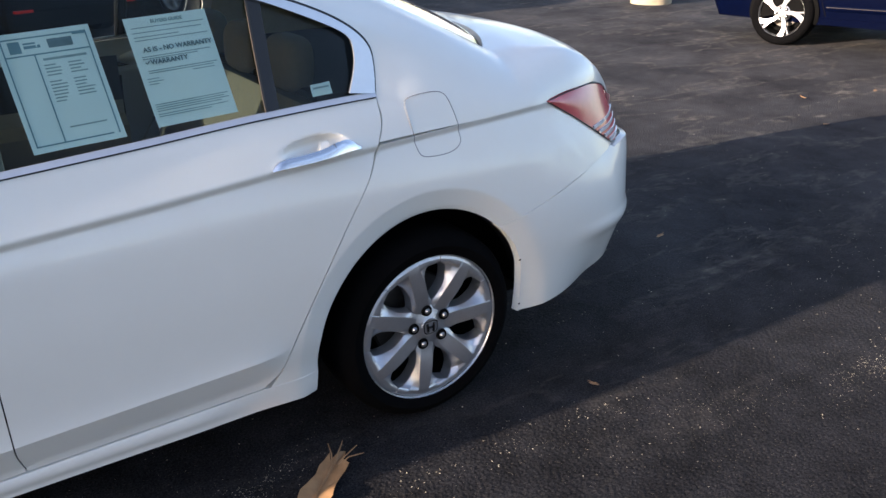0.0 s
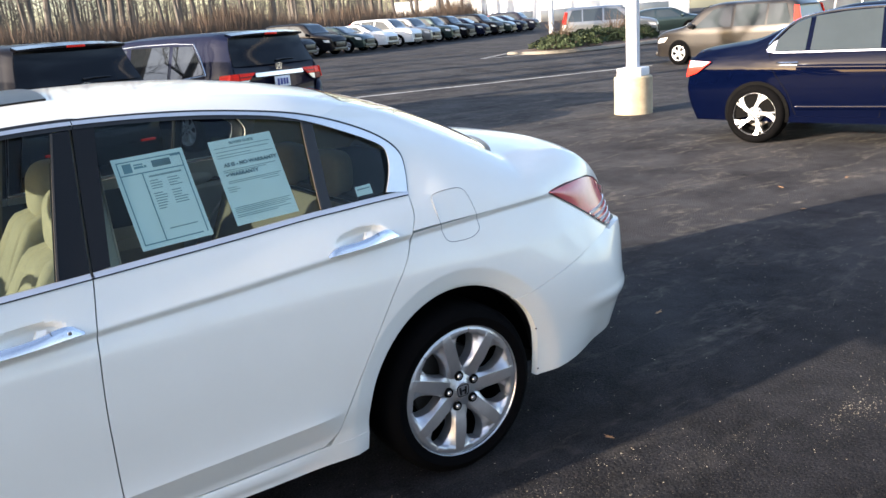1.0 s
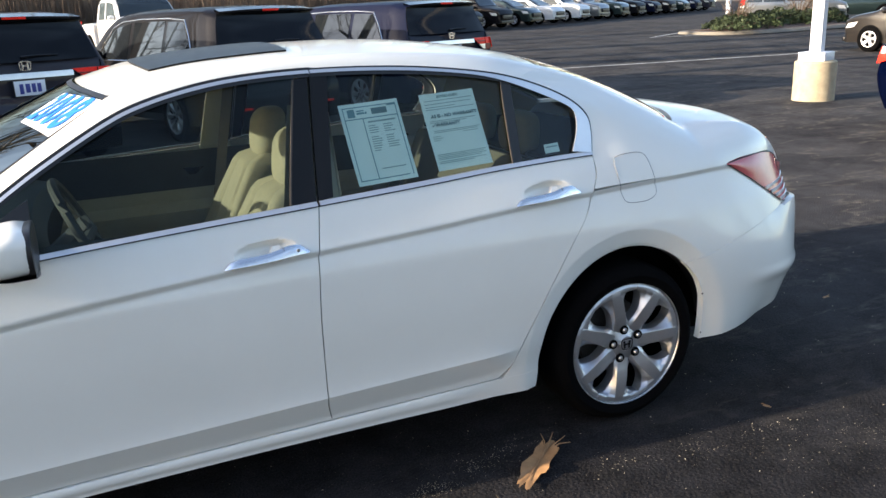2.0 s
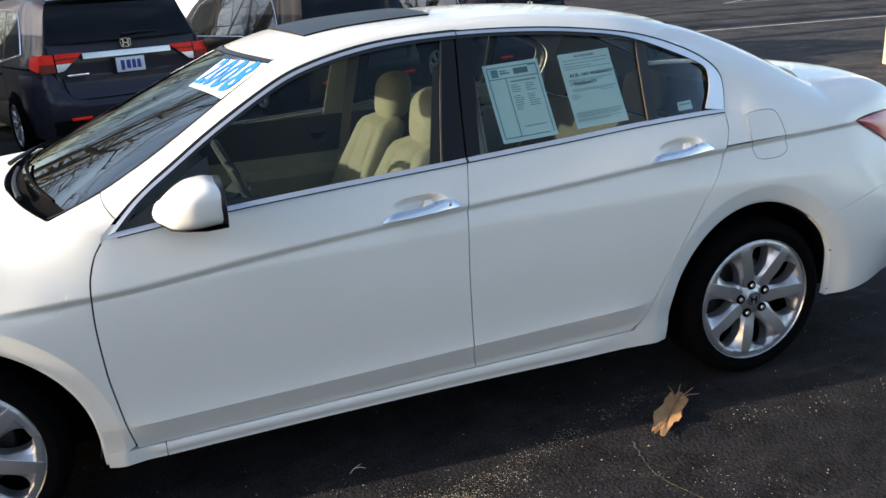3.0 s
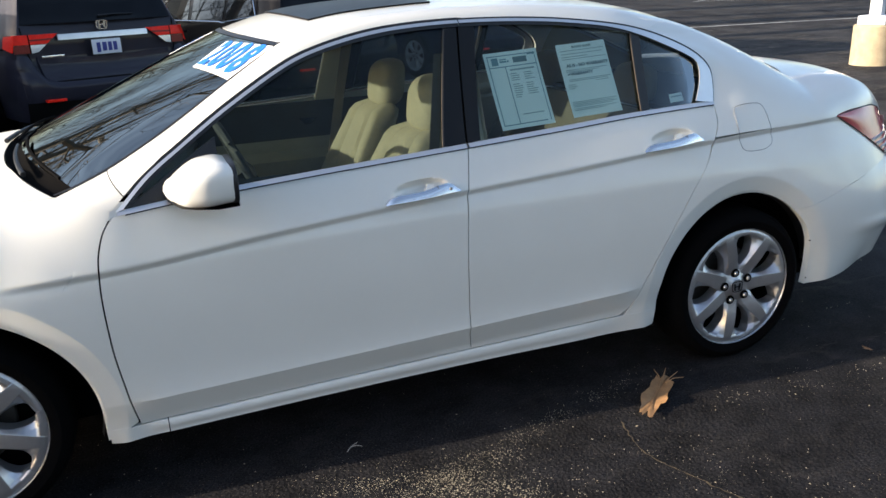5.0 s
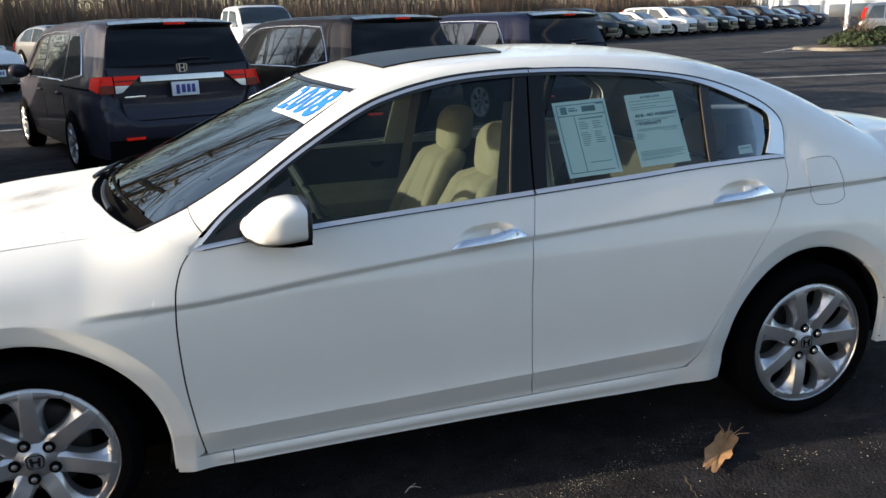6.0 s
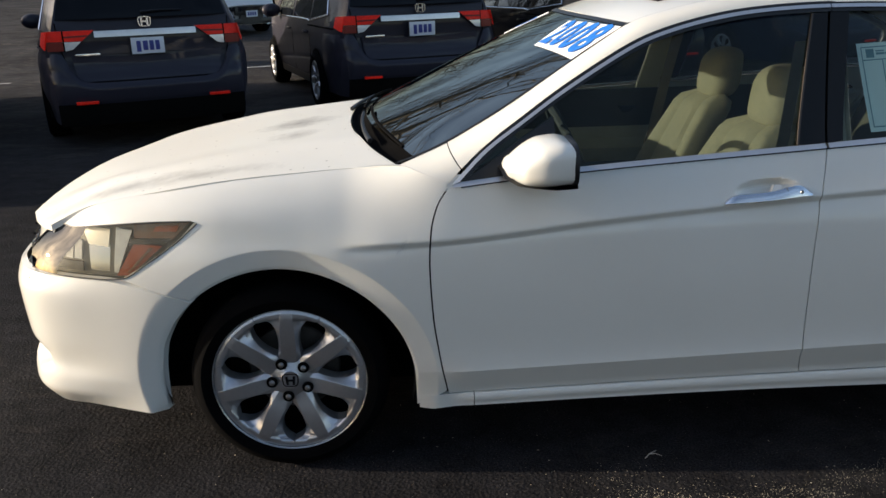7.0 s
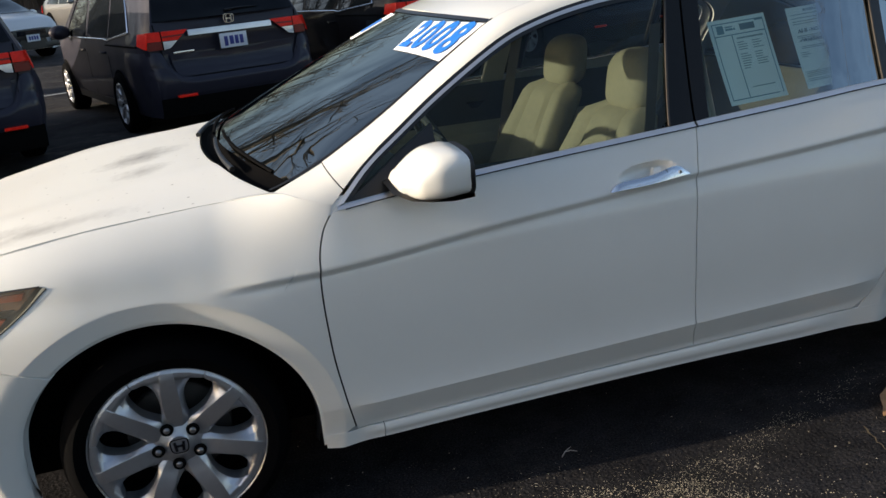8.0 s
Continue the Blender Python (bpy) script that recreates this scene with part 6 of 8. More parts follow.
# ---- wheels ----
def alloy_wheel(parent, m, spokes=7, twist=0.0, style="broad", hub_r=0.325, rim_r=0.248, seg=56, lugs=43):
    """A wheel round the y axis, its face to -y, set at m."""
    ob = new("wheel")
    ob.parent = parent
    ob.matrix_basis = m
    bm = bmesh.new()
    R = hub_r
    lathe(bm, [(rim_r - 0.016, 0.02), (rim_r - 0.004, -0.008), (rim_r + 0.006, -0.014), (rim_r + 0.03, -0.019), (R - 0.035, -0.016), (R - 0.014, -0.002), (R - 0.003, 0.02), (R, 0.06), (R, 0.15), (R - 0.004, 0.19), (R - 0.03, 0.21), (rim_r, 0.21)], seg)
    part("tyre", bm, RUBBER, ob, "black tyre")
    # rim barrel: dirt and the shade inside the wheel share one near-black colour
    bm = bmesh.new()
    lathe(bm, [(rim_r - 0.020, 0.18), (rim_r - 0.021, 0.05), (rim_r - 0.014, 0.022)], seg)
    part("rim_barrel", bm, UNDER, ob, "inside of the rim, dirt and shade in its near-black colour")
    bm = bmesh.new()
    lathe(bm, [(rim_r - 0.012, 0.010), (rim_r - 0.007, 0.002), (rim_r - 0.0055, -0.006), (rim_r - 0.003, -0.009), (rim_r + 0.002, -0.008), (rim_r + 0.002, 0.0)], seg)
    part("rim", bm, ALLOY, ob, "silver alloy rim")
    bm = bmesh.new()
    lathe(bm, [(0.02, 0.10), (0.145, 0.10), (0.15, 0.105), (0.15, 0.12)], 36)
    part("brake_disc", bm, plain("worn_disc", (0.12, 0.11, 0.10), 0.5, 0.8) if "worn_disc" not in bpy.data.materials else bpy.data.materials["worn_disc"], ob)
    # near-black plate puts shade into the openings between the spokes
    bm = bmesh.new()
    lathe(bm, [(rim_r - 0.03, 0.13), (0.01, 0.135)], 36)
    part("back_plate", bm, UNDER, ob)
    sp = bmesh.new()
    if style == "broad":
        k = rim_r / 0.248
        share = spline((0.05, 1.0), (0.086, 1.0), (0.094, 0.86), (0.110, 0.68), (0.130, 0.55), (0.149, 0.50), (0.170, 0.505), (0.190, 0.56), (0.204, 0.645), (0.211, 0.74), (0.216, 0.88), (0.219, 1.0), (0.243, 1.0))
        plate_w = spline((0.05, 0.017), (0.09, 0.0215), (0.13, 0.0235), (0.17, 0.0225), (0.205, 0.020), (0.243, 0.017))
        height = spline((0.05, 0.010), (0.08, 0.005), (0.12, -0.004), (0.17, -0.010), (0.21, -0.011), (0.232, -0.008), (0.243, -0.002))
        sink = spline((0.05, 0.004), (0.10, 0.010), (0.14, 0.014), (0.19, 0.024), (0.207, 0.024), (0.213, 0.018), (0.219, 0.008), (0.230, 0.003), (0.243, 0.002))
        radii = [0.05, 0.065, 0.08, 0.09, 0.097, 0.101, 0.105, 0.110, 0.116, 0.124, 0.134, 0.146, 0.160, 0.175, 0.188, 0.198, 0.203, 0.207, 0.210, 0.213, 0.215, 0.217, 0.221, 0.226, 0.232, 0.2375, 0.243]
        rows = []
        for r in radii:
            h = math.pi / spokes * min(1.0, share(r))
            c, y, d = min(plate_w(r), 0.8 * r * h), height(r), sink(r)
            ex, ez = r * math.sin(h), r * math.cos(h)
            row = []
            for s in (-1, 1):
                on = lambda q: math.sqrt(max(0.0, r * r - q * q))
                mid_x = (ex + c) / 2
                half = [(s * ex, y + d + 0.045, ez), (s * ex, y + d + 0.003, ez), (s * (ex - 0.0015), y + d, on(ex - 0.0015)), (s * mid_x, y + d * 0.52, on(mid_x)), (s * (c + 0.0012), y + 0.0008, on(c + 0.0012)), (s * (c - 0.001), y, on(c - 0.001))]
                row += (half if s < 0 else [(0.0, y - 0.0006, r)] + half[::-1])
            rows.append([Vector((px * k, py, pz * k)) for px, py, pz in row])
        grid_mesh(sp, rows)
    else:
        # a blade that bends as it goes out and widens to the rim, with a slim second branch
        for w0, w1, bend, y0 in ((0.014, 0.027, 0.50, -0.004), (0.006, 0.009, 0.02, 0.010)):
            rows = []
            for q in range(9):
                t = q / 8
                r = 0.045 + (rim_r - 0.050) * t
                a = bend * max(0.0, t - 0.25) ** 1.2
                c, d = Vector((math.sin(a), 0, math.cos(a))) * r, Vector((math.cos(a + 0.5 * bend * t), 0, -math.sin(a + 0.5 * bend * t)))
                w, y = w0 + (w1 - w0) * t, y0 - 0.006 * t
                rows.append([c - d * w + Vector((0, y + 0.03, 0)), c - d * w + Vector((0, y, 0)), c + d * w + Vector((0, y + 0.003, 0)), c + d * w + Vector((0, y + 0.03, 0))])
            grid_mesh(sp, rows)
    first = part("spoke", sp, ALLOY, ob, sharp=12)
    for k in range(spokes):
        o = first if k == 0 else new("spoke", first.data)
        o.parent = ob
        o.rotation_euler = (0, twist + 2 * math.pi * k / spokes, 0)
    bm = bmesh.new()
    lathe(bm, [(0.0001, 0.0), (0.030, 0.0005), (0.034, 0.004), (0.062, 0.009), (0.082, 0.020), (0.086, 0.06)], 40)
    part("hub", bm, ALLOY, ob)
    nut = bmesh.new()
    lathe(nut, [(0.0001, -0.010), (0.006, -0.009), (0.0095, -0.004), (0.0105, 0.006), (0.011, 0.012)], 12)
    # flat near-black discs carry the shade of the nut recesses
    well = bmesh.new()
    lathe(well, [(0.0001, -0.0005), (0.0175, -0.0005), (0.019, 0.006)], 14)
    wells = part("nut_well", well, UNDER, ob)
    for k in range(5):
        o = wells if k == 0 else new("nut_well", wells.data)
        o.parent = ob
        a = radians(lugs + 72 * k)
        o.location = (0.060 * math.cos(a), 0.0, 0.060 * math.sin(a))
    first = part("lug_nut", nut, STEEL, ob)
    for k in range(5):
        o = first if k == 0 else new("lug_nut", first.data)
        o.parent = ob
        a = radians(lugs + 72 * k)
        o.location = (0.060 * math.cos(a), 0.002, 0.060 * math.sin(a))
    bm = bmesh.new()
    outline = [(0.026 * math.copysign(abs(math.cos(a)) ** 0.5, math.cos(a)) * (1 + 0.12 * math.sin(a)), 0.023 * math.copysign(abs(math.sin(a)) ** 0.5, math.sin(a))) for a in [2 * math.pi * k / 28 for k in range(28)]]
    rows = [[Vector((u * k, -0.0025, v * k)) for u, v in outline] for k in (1.0, 0.86)]
    grid_mesh(bm, rows, close=True)
    for s in (-1, 1):
        box(bm, s * 0.011 - 0.004, s * 0.011 + 0.004, -0.0035, -0.0015, -0.015, 0.015, 0, pose(0, 0, 0, 0, s * 6, 0))
    box(bm, -0.010, 0.010, -0.0035, -0.0015, -0.0035, 0.0035)
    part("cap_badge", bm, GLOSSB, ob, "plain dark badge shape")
    return ob


alloy_wheel(sedan, pose(0.006, -0.856, HUB_Z - 0.006), 7, radians(-16), lugs=28, hub_r=0.319)
alloy_wheel(sedan, pose(FRONT_X + 0.004, -0.828, HUB_Z - 0.006), 7, radians(1.5), hub_r=0.319)
alloy_wheel(sedan, pose(0, 0.872, HUB_Z - 0.006, 0, 0, 180), 7, 0.3, hub_r=0.319)
alloy_wheel(sedan, pose(FRONT_X, 0.872, HUB_Z - 0.006, 0, 0, 180), 7, 0.1, hub_r=0.319)

# ---- cowl and wipers ----
bm = bmesh.new()
rows = []
for t in (0, 0.3, 0.7, 1.0):
    row = []
    for j in range(31):
        u = -1 + 2 * j / 30
        a = Vector((-2.607 + 0.182 * abs(u) ** 2.4, 0.712 * u, 1.036 - 0.056 * abs(u) ** 2.4))
        b = shield_point(u, 0.082)
        p = a.lerp(b, t)
        row.append(Vector((p.x, p.y, p.z - 0.022 * math.sin(math.pi * t) * (1 - u ** 4) - 0.003)))
    rows.append(row)
grid_mesh(bm, rows)
cowl = part("cowl", bm, RUBBER, sedan, "black plastic cowl below the windscreen")
bm = bmesh.new()
for k in range(18):
    u = -0.85 + 1.7 * k / 17
    a = shield_point(u, 0.0)
    box(bm, a.x - 0.055, a.x - 0.02, a.y - 0.012, a.y + 0.012, a.z - 0.03, a.z - 0.015, 0.003)
part("cowl_louvres", bm, GLOSSB, cowl)
for u0, u1, v0, v1 in ((-0.80, -0.25, 0.03, 0.09), (0.0, 0.55, 0.03, 0.09)):
    arm = bmesh.new()
    pts = [shield_point(u0 + 0.06 + (u1 - u0 - 0.06) * t, v0 - 0.02 + (v1 - v0) * t, 0.020 - 0.004 * t) for t in [k / 10 for k in range(11)]]
    tube(arm, pts, [0.009 - 0.004 * k / 10 for k in range(11)], 8)
    wiper = part("wiper", arm, TRIM, sedan)
    blade = bmesh.new()
    pts = [shield_point(u0 - 0.12 + (u1 - u0 + 0.18) * t, 0.075 + 0.035 * t, 0.014) for t in [k / 12 for k in range(13)]]
    tube(blade, pts, 0.006, 5)
    part("wiper_blade", blade, RUBBER, wiper)


# ---- cabin ----
def seat(x, y, label):
    """A cloth bucket seat with side bolsters and head restraint; back towards +x."""
    ob = thing("car_seat", pose(x, y, 0.28), label, "car seat", "front seats")
    for name, w in (("cushion", 0.50),):
        bm = bmesh.new()
        rows = []
        for i in range(13):
            t = i / 12
            rows.append([Vector((-0.50 + 0.52 * t, w / 2 * u, 0.22 - 0.05 * t + 0.07 * abs(u) ** 4 * (0.3 + 0.7 * t) - 0.10 * (t < 0.01) - 0.09 * (abs(u) > 0.99))) for u in [-1 + 2 * j / 16 for j in range(17)]])
        grid_mesh(bm, rows, flange=0.12, inward=lambda c: (0, 0, -1))
        part(name, bm, CLOTH, ob)
    bm = bmesh.new()
    rows = []
    for i in range(21):
        t = i / 20
        w = 0.255 - 0.055 * smooth01(0.35, 1.0, t) - 0.03 * smooth01(0.92, 1.0, t)
        row = []
        for j in range(49):
            a = 2 * math.pi * j / 48
            c, s = math.cos(a), math.sin(a)
            u = math.copysign(abs(c) ** 0.7, c)
            front = s < 0
            d = math.copysign(abs(s) ** 0.7, s) * (0.085 if front else 0.06)
            bol = 0.080 * max(0, (abs(u) - 0.55) / 0.45) ** 1.2 * (1 - 0.5 * t) if front else 0
            groove = 0.030 * math.exp(-((abs(u) - 0.53) / 0.045) ** 2) if front else 0
            end = math.sqrt(max(0.0, 1 - max(0, (t - 0.9) / 0.1) ** 2))
            row.append(Vector((0.03 + 0.20 * t + 0.05 * t * t + (d - bol + groove) * (0.25 + 0.75 * end), u * w * (0.7 + 0.3 * end), 0.18 + 0.56 * t)))
        rows.append(row)
    grid_mesh(bm, rows)
    bm.verts.ensure_lookup_table()
    part("backrest", bm, CLOTH, ob)
    bm = bmesh.new()
    bmesh.ops.create_uvsphere(bm, u_segments=24, v_segments=16, radius=1)
    for v in bm.verts:
        c = v.co
        f = lambda q, e: math.copysign(abs(q) ** e, q)
        v.co = Vector((0.305 + f(c.x, 0.7) * (0.075 if c.x < 0 else 0.062) + 0.025 * c.z, f(c.y, 0.58) * 0.130 * (1 - 0.10 * c.z), 0.820 + f(c.z, 0.60) * 0.104))
    part("head_restraint", bm, CLOTH, ob)
    bm = bmesh.new()
    for s in (-0.05, 0.05):
        tube(bm, [(0.27, s, 0.70), (0.295, s, 0.80)], 0.006, 6)
    part("restraint_post", bm, STEEL, ob)
    return ob


seat(-1.405, -0.36, "beige cloth driver's seat inside the white sedan")
seat(-1.35, 0.36, "beige cloth passenger seat inside the white sedan")


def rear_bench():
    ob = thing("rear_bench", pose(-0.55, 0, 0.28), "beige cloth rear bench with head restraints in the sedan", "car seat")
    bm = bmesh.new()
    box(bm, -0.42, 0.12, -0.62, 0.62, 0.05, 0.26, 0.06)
    part("cushion", bm, SHADED_BENCH, ob)
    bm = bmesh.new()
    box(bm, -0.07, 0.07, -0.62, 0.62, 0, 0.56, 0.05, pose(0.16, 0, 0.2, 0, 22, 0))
    part("backrest", bm, SHADED_BENCH, ob)
    for y in (-0.37, 0.0, 0.37):
        bm = bmesh.new()
        bmesh.ops.create_uvsphere(bm, u_segments=20, v_segments=14, radius=1)
        for v in bm.verts:
            c = v.co
            f = lambda q, e: math.copysign(abs(q) ** e, q)
            v.co = Vector((0.36 + f(c.x, 0.7) * 0.05 + 0.01 * c.z, y + f(c.y, 0.6) * 0.125, 0.82 + f(c.z, 0.6) * 0.085))
        part("head_restraint", bm, SHADED_BENCH, ob)
    bm = bmesh.new()
    box(bm, 0.34, 1.00, -0.60, 0.60, 0.735, 0.760, 0.01)
    part("parcel_shelf", bm, SHELF, ob, "dark parcel shelf")


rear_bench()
bm = bmesh.new()
rows = []
for x, z in ((-2.62, 0.985), (-2.35, 0.985), (-2.10, 0.975), (-2.0, 0.95), (-1.96, 0.88), (-2.02, 0.70), (-2.1, 0.45)):
    rows.append([Vector((x + 0.06 * u * u, 0.66 * u, z - 0.03 * u ** 4)) for u in [-1 + 2 * j / 16 for j in range(17)]])
grid_mesh(bm, rows)
part("dashboard", bm, DASH, sedan, "dark dashboard")
bm = bmesh.new()
ring = [Vector((0, 0.185 * math.cos(a), 0.185 * math.sin(a))) for a in [2 * math.pi * k / 32 for k in range(33)]]
tube(bm, ring, 0.015, 8, False)
tube(bm, [(0, -0.17, 0), (0.02, 0, -0.01), (0, 0.17, 0)], 0.018, 6)
tube(bm, [(0.02, 0, 0), (-0.25, 0, -0.06)], [0.05, 0.035], 8)
bmesh.ops.transform(bm, matrix=pose(-1.83, -0.38, 0.925, 0, -24, 0) @ pose(0, 0, 0, 0, 0, 0), verts=bm.verts)
part("steering_wheel", bm, DASH, sedan, "dark steering wheel")
for side in (-1, 1):
    bm = bmesh.new()
    rows = [[Vector((x, side * (half_width(x, z) - d), z)) for x in [-2.15 + 1.70 * k / 20 for k in range(21)]] for z, d in ((0.28, 0.10), (0.55, 0.09), (0.62, 0.13), (0.70, 0.14), (0.74, 0.085), (0.93, 0.06))]
    grid_mesh(bm, rows)
    part("door_lining", bm, VINYL, sedan, "beige and dark door lining")
    bm = bmesh.new()
    rows = [[Vector((x, side * (half_width(x, z) - d), z)) for x in [-2.15 + 1.70 * k / 20 for k in range(21)]] for z, d in ((0.80, 0.084), (0.93, 0.064), (0.985, 0.05))]
    grid_mesh(bm, rows)
    part("door_cap", bm, DASH, sedan)
    bm = bmesh.new()
    a, b, c, d = [Vector(q) for q in (((-1.26, 0.55), (-1.08, 0.55), (-1.05, 1.40), (-1.14, 1.40)) if side < 0 else ((-1.37, 0.55), (-1.26, 0.55), (-1.13, 1.40), (-1.225, 1.40)))]
    grid_mesh(bm, [[skin(*(a.lerp(d, v).lerp(b.lerp(c, v), u)), side, -0.04) for u in (0, 0.25, 0.5, 0.75, 1)] for v in [k / 10 for k in range(11)]], flange=0.03, inward=lambda co: (0, math.copysign(1, co.y), 0))
    part("pillar_lining", bm, PALETRIM, sedan, "beige pillar lining")
    bm = bmesh.new()
    bx = -0.02 if side < 0 else -0.045
    tw = [Vector((-1.12 + bx, side * 0.575, 1.30)), Vector((-1.17 + bx, side * 0.63, 1.0)), Vector((-1.22 + bx, side * 0.65, 0.72)), Vector((-1.25 + bx, side * 0.65, 0.45))]
    grid_mesh(bm, [[p + Vector((-0.022, 0, 0)) for p in tw], [p + Vector((0.022, -side * 0.012, 0)) for p in tw]], flange=0.002, inward=inward_y)
    part("seat_belt", bm, plain("belt_web", (0.13, 0.12, 0.095), 0.8) if "belt_web" not in bpy.data.materials else bpy.data.materials["belt_web"], sedan, "beige seat belt webbing")
# inner lining of the rear pillars
for side in (-1, 1):
    bm = bmesh.new()
    rows = []
    for k in range(9):
        x = -0.06 + 0.52 * k / 8
        rows.append([quarter_point(x, t, side) + Vector((0, -side * 0.035, -0.012)) for t in [0.1 + 0.85 * q / 8 for q in range(9)]])
    grid_mesh(bm, rows)
    part("rear_pillar_lining", bm, VINYL, sedan, "beige rear pillar lining")
# headliner
bm = bmesh.new()
rows = []
for i in range(15):
    x = -1.74 + 1.52 * i / 14
    rows.append([Vector((x, u * (rail_y(x) + 0.015), rail_z(x) - 0.035 + (roof_mid(x) - rail_z(x)) * (1 - u * u))) for u in [-1 + 2 * j / 12 for j in range(13)]])
grid_mesh(bm, rows)
part("headliner", bm, VINYL, sedan, "pale headliner")


# ---- papers taped inside the rear door window, and decals on the windscreen ----
def on_glass(u, v, x0, x1, z0, z1, xs, d):
    """u, v in 0..1 over a sheet whose top leans by xs; d: depth inward."""
    x, z = x0 + (x1 - x0) * u + xs * v, z0 + (z1 - z0) * v + 0.045 * (u - 0.5) * (x1 - x0)
    return skin(x, z, -1, -0.019 - d)


def sheet(name, label, geo):
    ob = new(name)
    tagged(ob, label, "paper notice", "papers in the window")
    bm = bmesh.new()
    grid_mesh(bm, [[on_glass(u, v, *geo, 0.0015 * math.sin(5 * u + 3 * v)) for u in [k / 10 for k in range(11)]] for v in [k / 12 for k in range(13)]])
    part("paper", bm, PAPER, ob)
    return ob


def bar(ob, geo, u0, u1, v0, v1, m, name="print_bar", d=-0.0015):
    bm = bmesh.new()
    grid_mesh(bm, [[on_glass(u0 + (u1 - u0) * k / 6, v, *geo, d) for k in range(7)] for v in (v0, (v0 + v1) / 2, v1)])
    part(name, bm, m, ob)


def words(ob, geo, text, u, v, size, m, bold=0.0):
    p = on_glass(u, v, *geo, -0.0025)
    ex = (on_glass(u + 0.05, v, *geo, -0.0025) - p).normalized()
    ey = (on_glass(u, v + 0.05, *geo, -0.0025) - p)
    ey = (ey - ex * ey.dot(ex)).normalized()
    ez = ex.cross(ey)
    mm = Matrix((ex, ey, ez)).transposed().to_4x4()
    mm.translation = p
    letters("print", text, size, mm, m, ob, bold=bold)


geo_a, geo_b = (-0.997, -0.790, 1.049, 1.300, -0.022), (-0.713, -0.509, 1.066, 1.312, -0.020)
rnd = random.Random(21)
guide = sheet("dealer_sheet", "pale blue printed vehicle sheet with dark border", geo_a)
for u0, u1, v0, v1 in ((0.05, 0.95, 0.945, 0.957), (0.05, 0.95, 0.05, 0.062), (0.05, 0.065, 0.05, 0.957), (0.935, 0.95, 0.05, 0.957), (0.05, 0.95, 0.80, 0.812), (0.345, 0.36, 0.05, 0.80)):
    bar(guide, geo_a, u0, u1, v0, v1, PAPERI, "border")
bar(guide, geo_a, 0.52, 0.78, 0.845, 0.92, INK, "title_block")
bar(guide, geo_a, 0.12, 0.24, 0.83, 0.93, PAPERI, "crest")
bar(guide, geo_a, 0.27, 0.44, 0.86, 0.885, PAPERI)
bar(guide, geo_a, 0.27, 0.40, 0.895, 0.91, PAPERI)
bar(guide, geo_a, 0.80, 0.94, 0.93, 0.945, PAPERI)
bar(guide, geo_a, 0.42, 0.88, 0.745, 0.765, INKSOFT)
for c0, c1, top, n in ((0.41, 0.60, 0.70, 12), (0.66, 0.86, 0.70, 11)):
    for k in range(n):
        if k == 4:
            continue
        bar(guide, geo_a, c0, c0 + (c1 - c0) * rnd.uniform(0.55, 1), top - 0.028 * k, top - 0.028 * k + 0.011, INKSOFT)
bar(guide, geo_a, 0.45, 0.85, 0.165, 0.178, INKSOFT)
as_is = sheet("buyers_guide", "pale blue printed warranty notice taped inside the window", geo_b)
words(as_is, geo_b, "BUYERS GUIDE", 0.5, 0.95, 0.012, INKSOFT, 0.0002)
words(as_is, geo_b, "AS IS - NO WARRANTY", 0.54, 0.70, 0.0165, INK, 0.0003)
words(as_is, geo_b, "\u2713WARRANTY", 0.35, 0.585, 0.0165, INK, 0.0003)
for v, u0, u1 in ((0.90, 0.06, 0.94), (0.855, 0.06, 0.9), (0.815, 0.06, 0.6), (0.785, 0.06, 0.95), (0.635, 0.08, 0.92), (0.615, 0.08, 0.75), (0.505, 0.1, 0.95), (0.485, 0.1, 0.9), (0.46, 0.62, 0.9), (0.435, 0.06, 0.2), (0.41, 0.06, 0.24), (0.385, 0.06, 0.18), (0.20, 0.05, 0.95), (0.18, 0.05, 0.9), (0.16, 0.05, 0.95), (0.14, 0.05, 0.85), (0.11, 0.05, 0.92), (0.09, 0.05, 0.7)):
    bar(as_is, geo_b, u0, u1, v, v + 0.008, INKSOFT)
small = sheet("small_sticker", "small pale blue sticker in the quarter window", (-0.295, -0.235, 1.078, 1.108, 0.0))
bar(small, (-0.295, -0.235, 1.078, 1.108, 0.0), 0.1, 0.9, 0.6, 0.75, INKSOFT)


def screen_decal(corners, text, label):
    ob = new("price_decal")
    tagged(ob, label, "window decal", "windscreen decals")
    a, b, c, d = [Vector(p) for p in corners]

    def f(u, v, o):
        q = a.lerp(b, u).lerp(d.lerp(c, u), v)
        return shield_point(q.x, q.y, o)
    bm = bmesh.new()
    grid_mesh(bm, [[f(i / 12, j / 6, 0.0015) for i in range(13)] for j in range(7)])
    part("backing", bm, DECAL, ob, "white decal sheet")
    if text:
        n = len(text)
        for k, ch in enumerate(text):
            u = (k + 0.5) / n * 0.92 + 0.04
            p = f(u, 0.5, 0.004)
            ex, ey = (f(u + 0.05, 0.5, 0.004) - p) / 0.05 * (0.92 / n / 0.60), (f(u, 0.55, 0.004) - p) / 0.05 * (0.86 / 0.72)
            ez = ex.cross(ey).normalized()
            mm = Matrix((ex, ey, ez)).transposed().to_4x4()
            mm.translation = p
            letters("digit", ch, 1.0, mm, DIGIT, ob, italic=0.1, bold=0.03, label="bold blue digit")
    else:
        bm = bmesh.new()
        grid_mesh(bm, [[f(0.12 + 0.76 * i / 6, 0.25 + 0.5 * j, 0.003) for i in range(7)] for j in range(2)])
        part("print_bar", bm, DIGIT, ob)


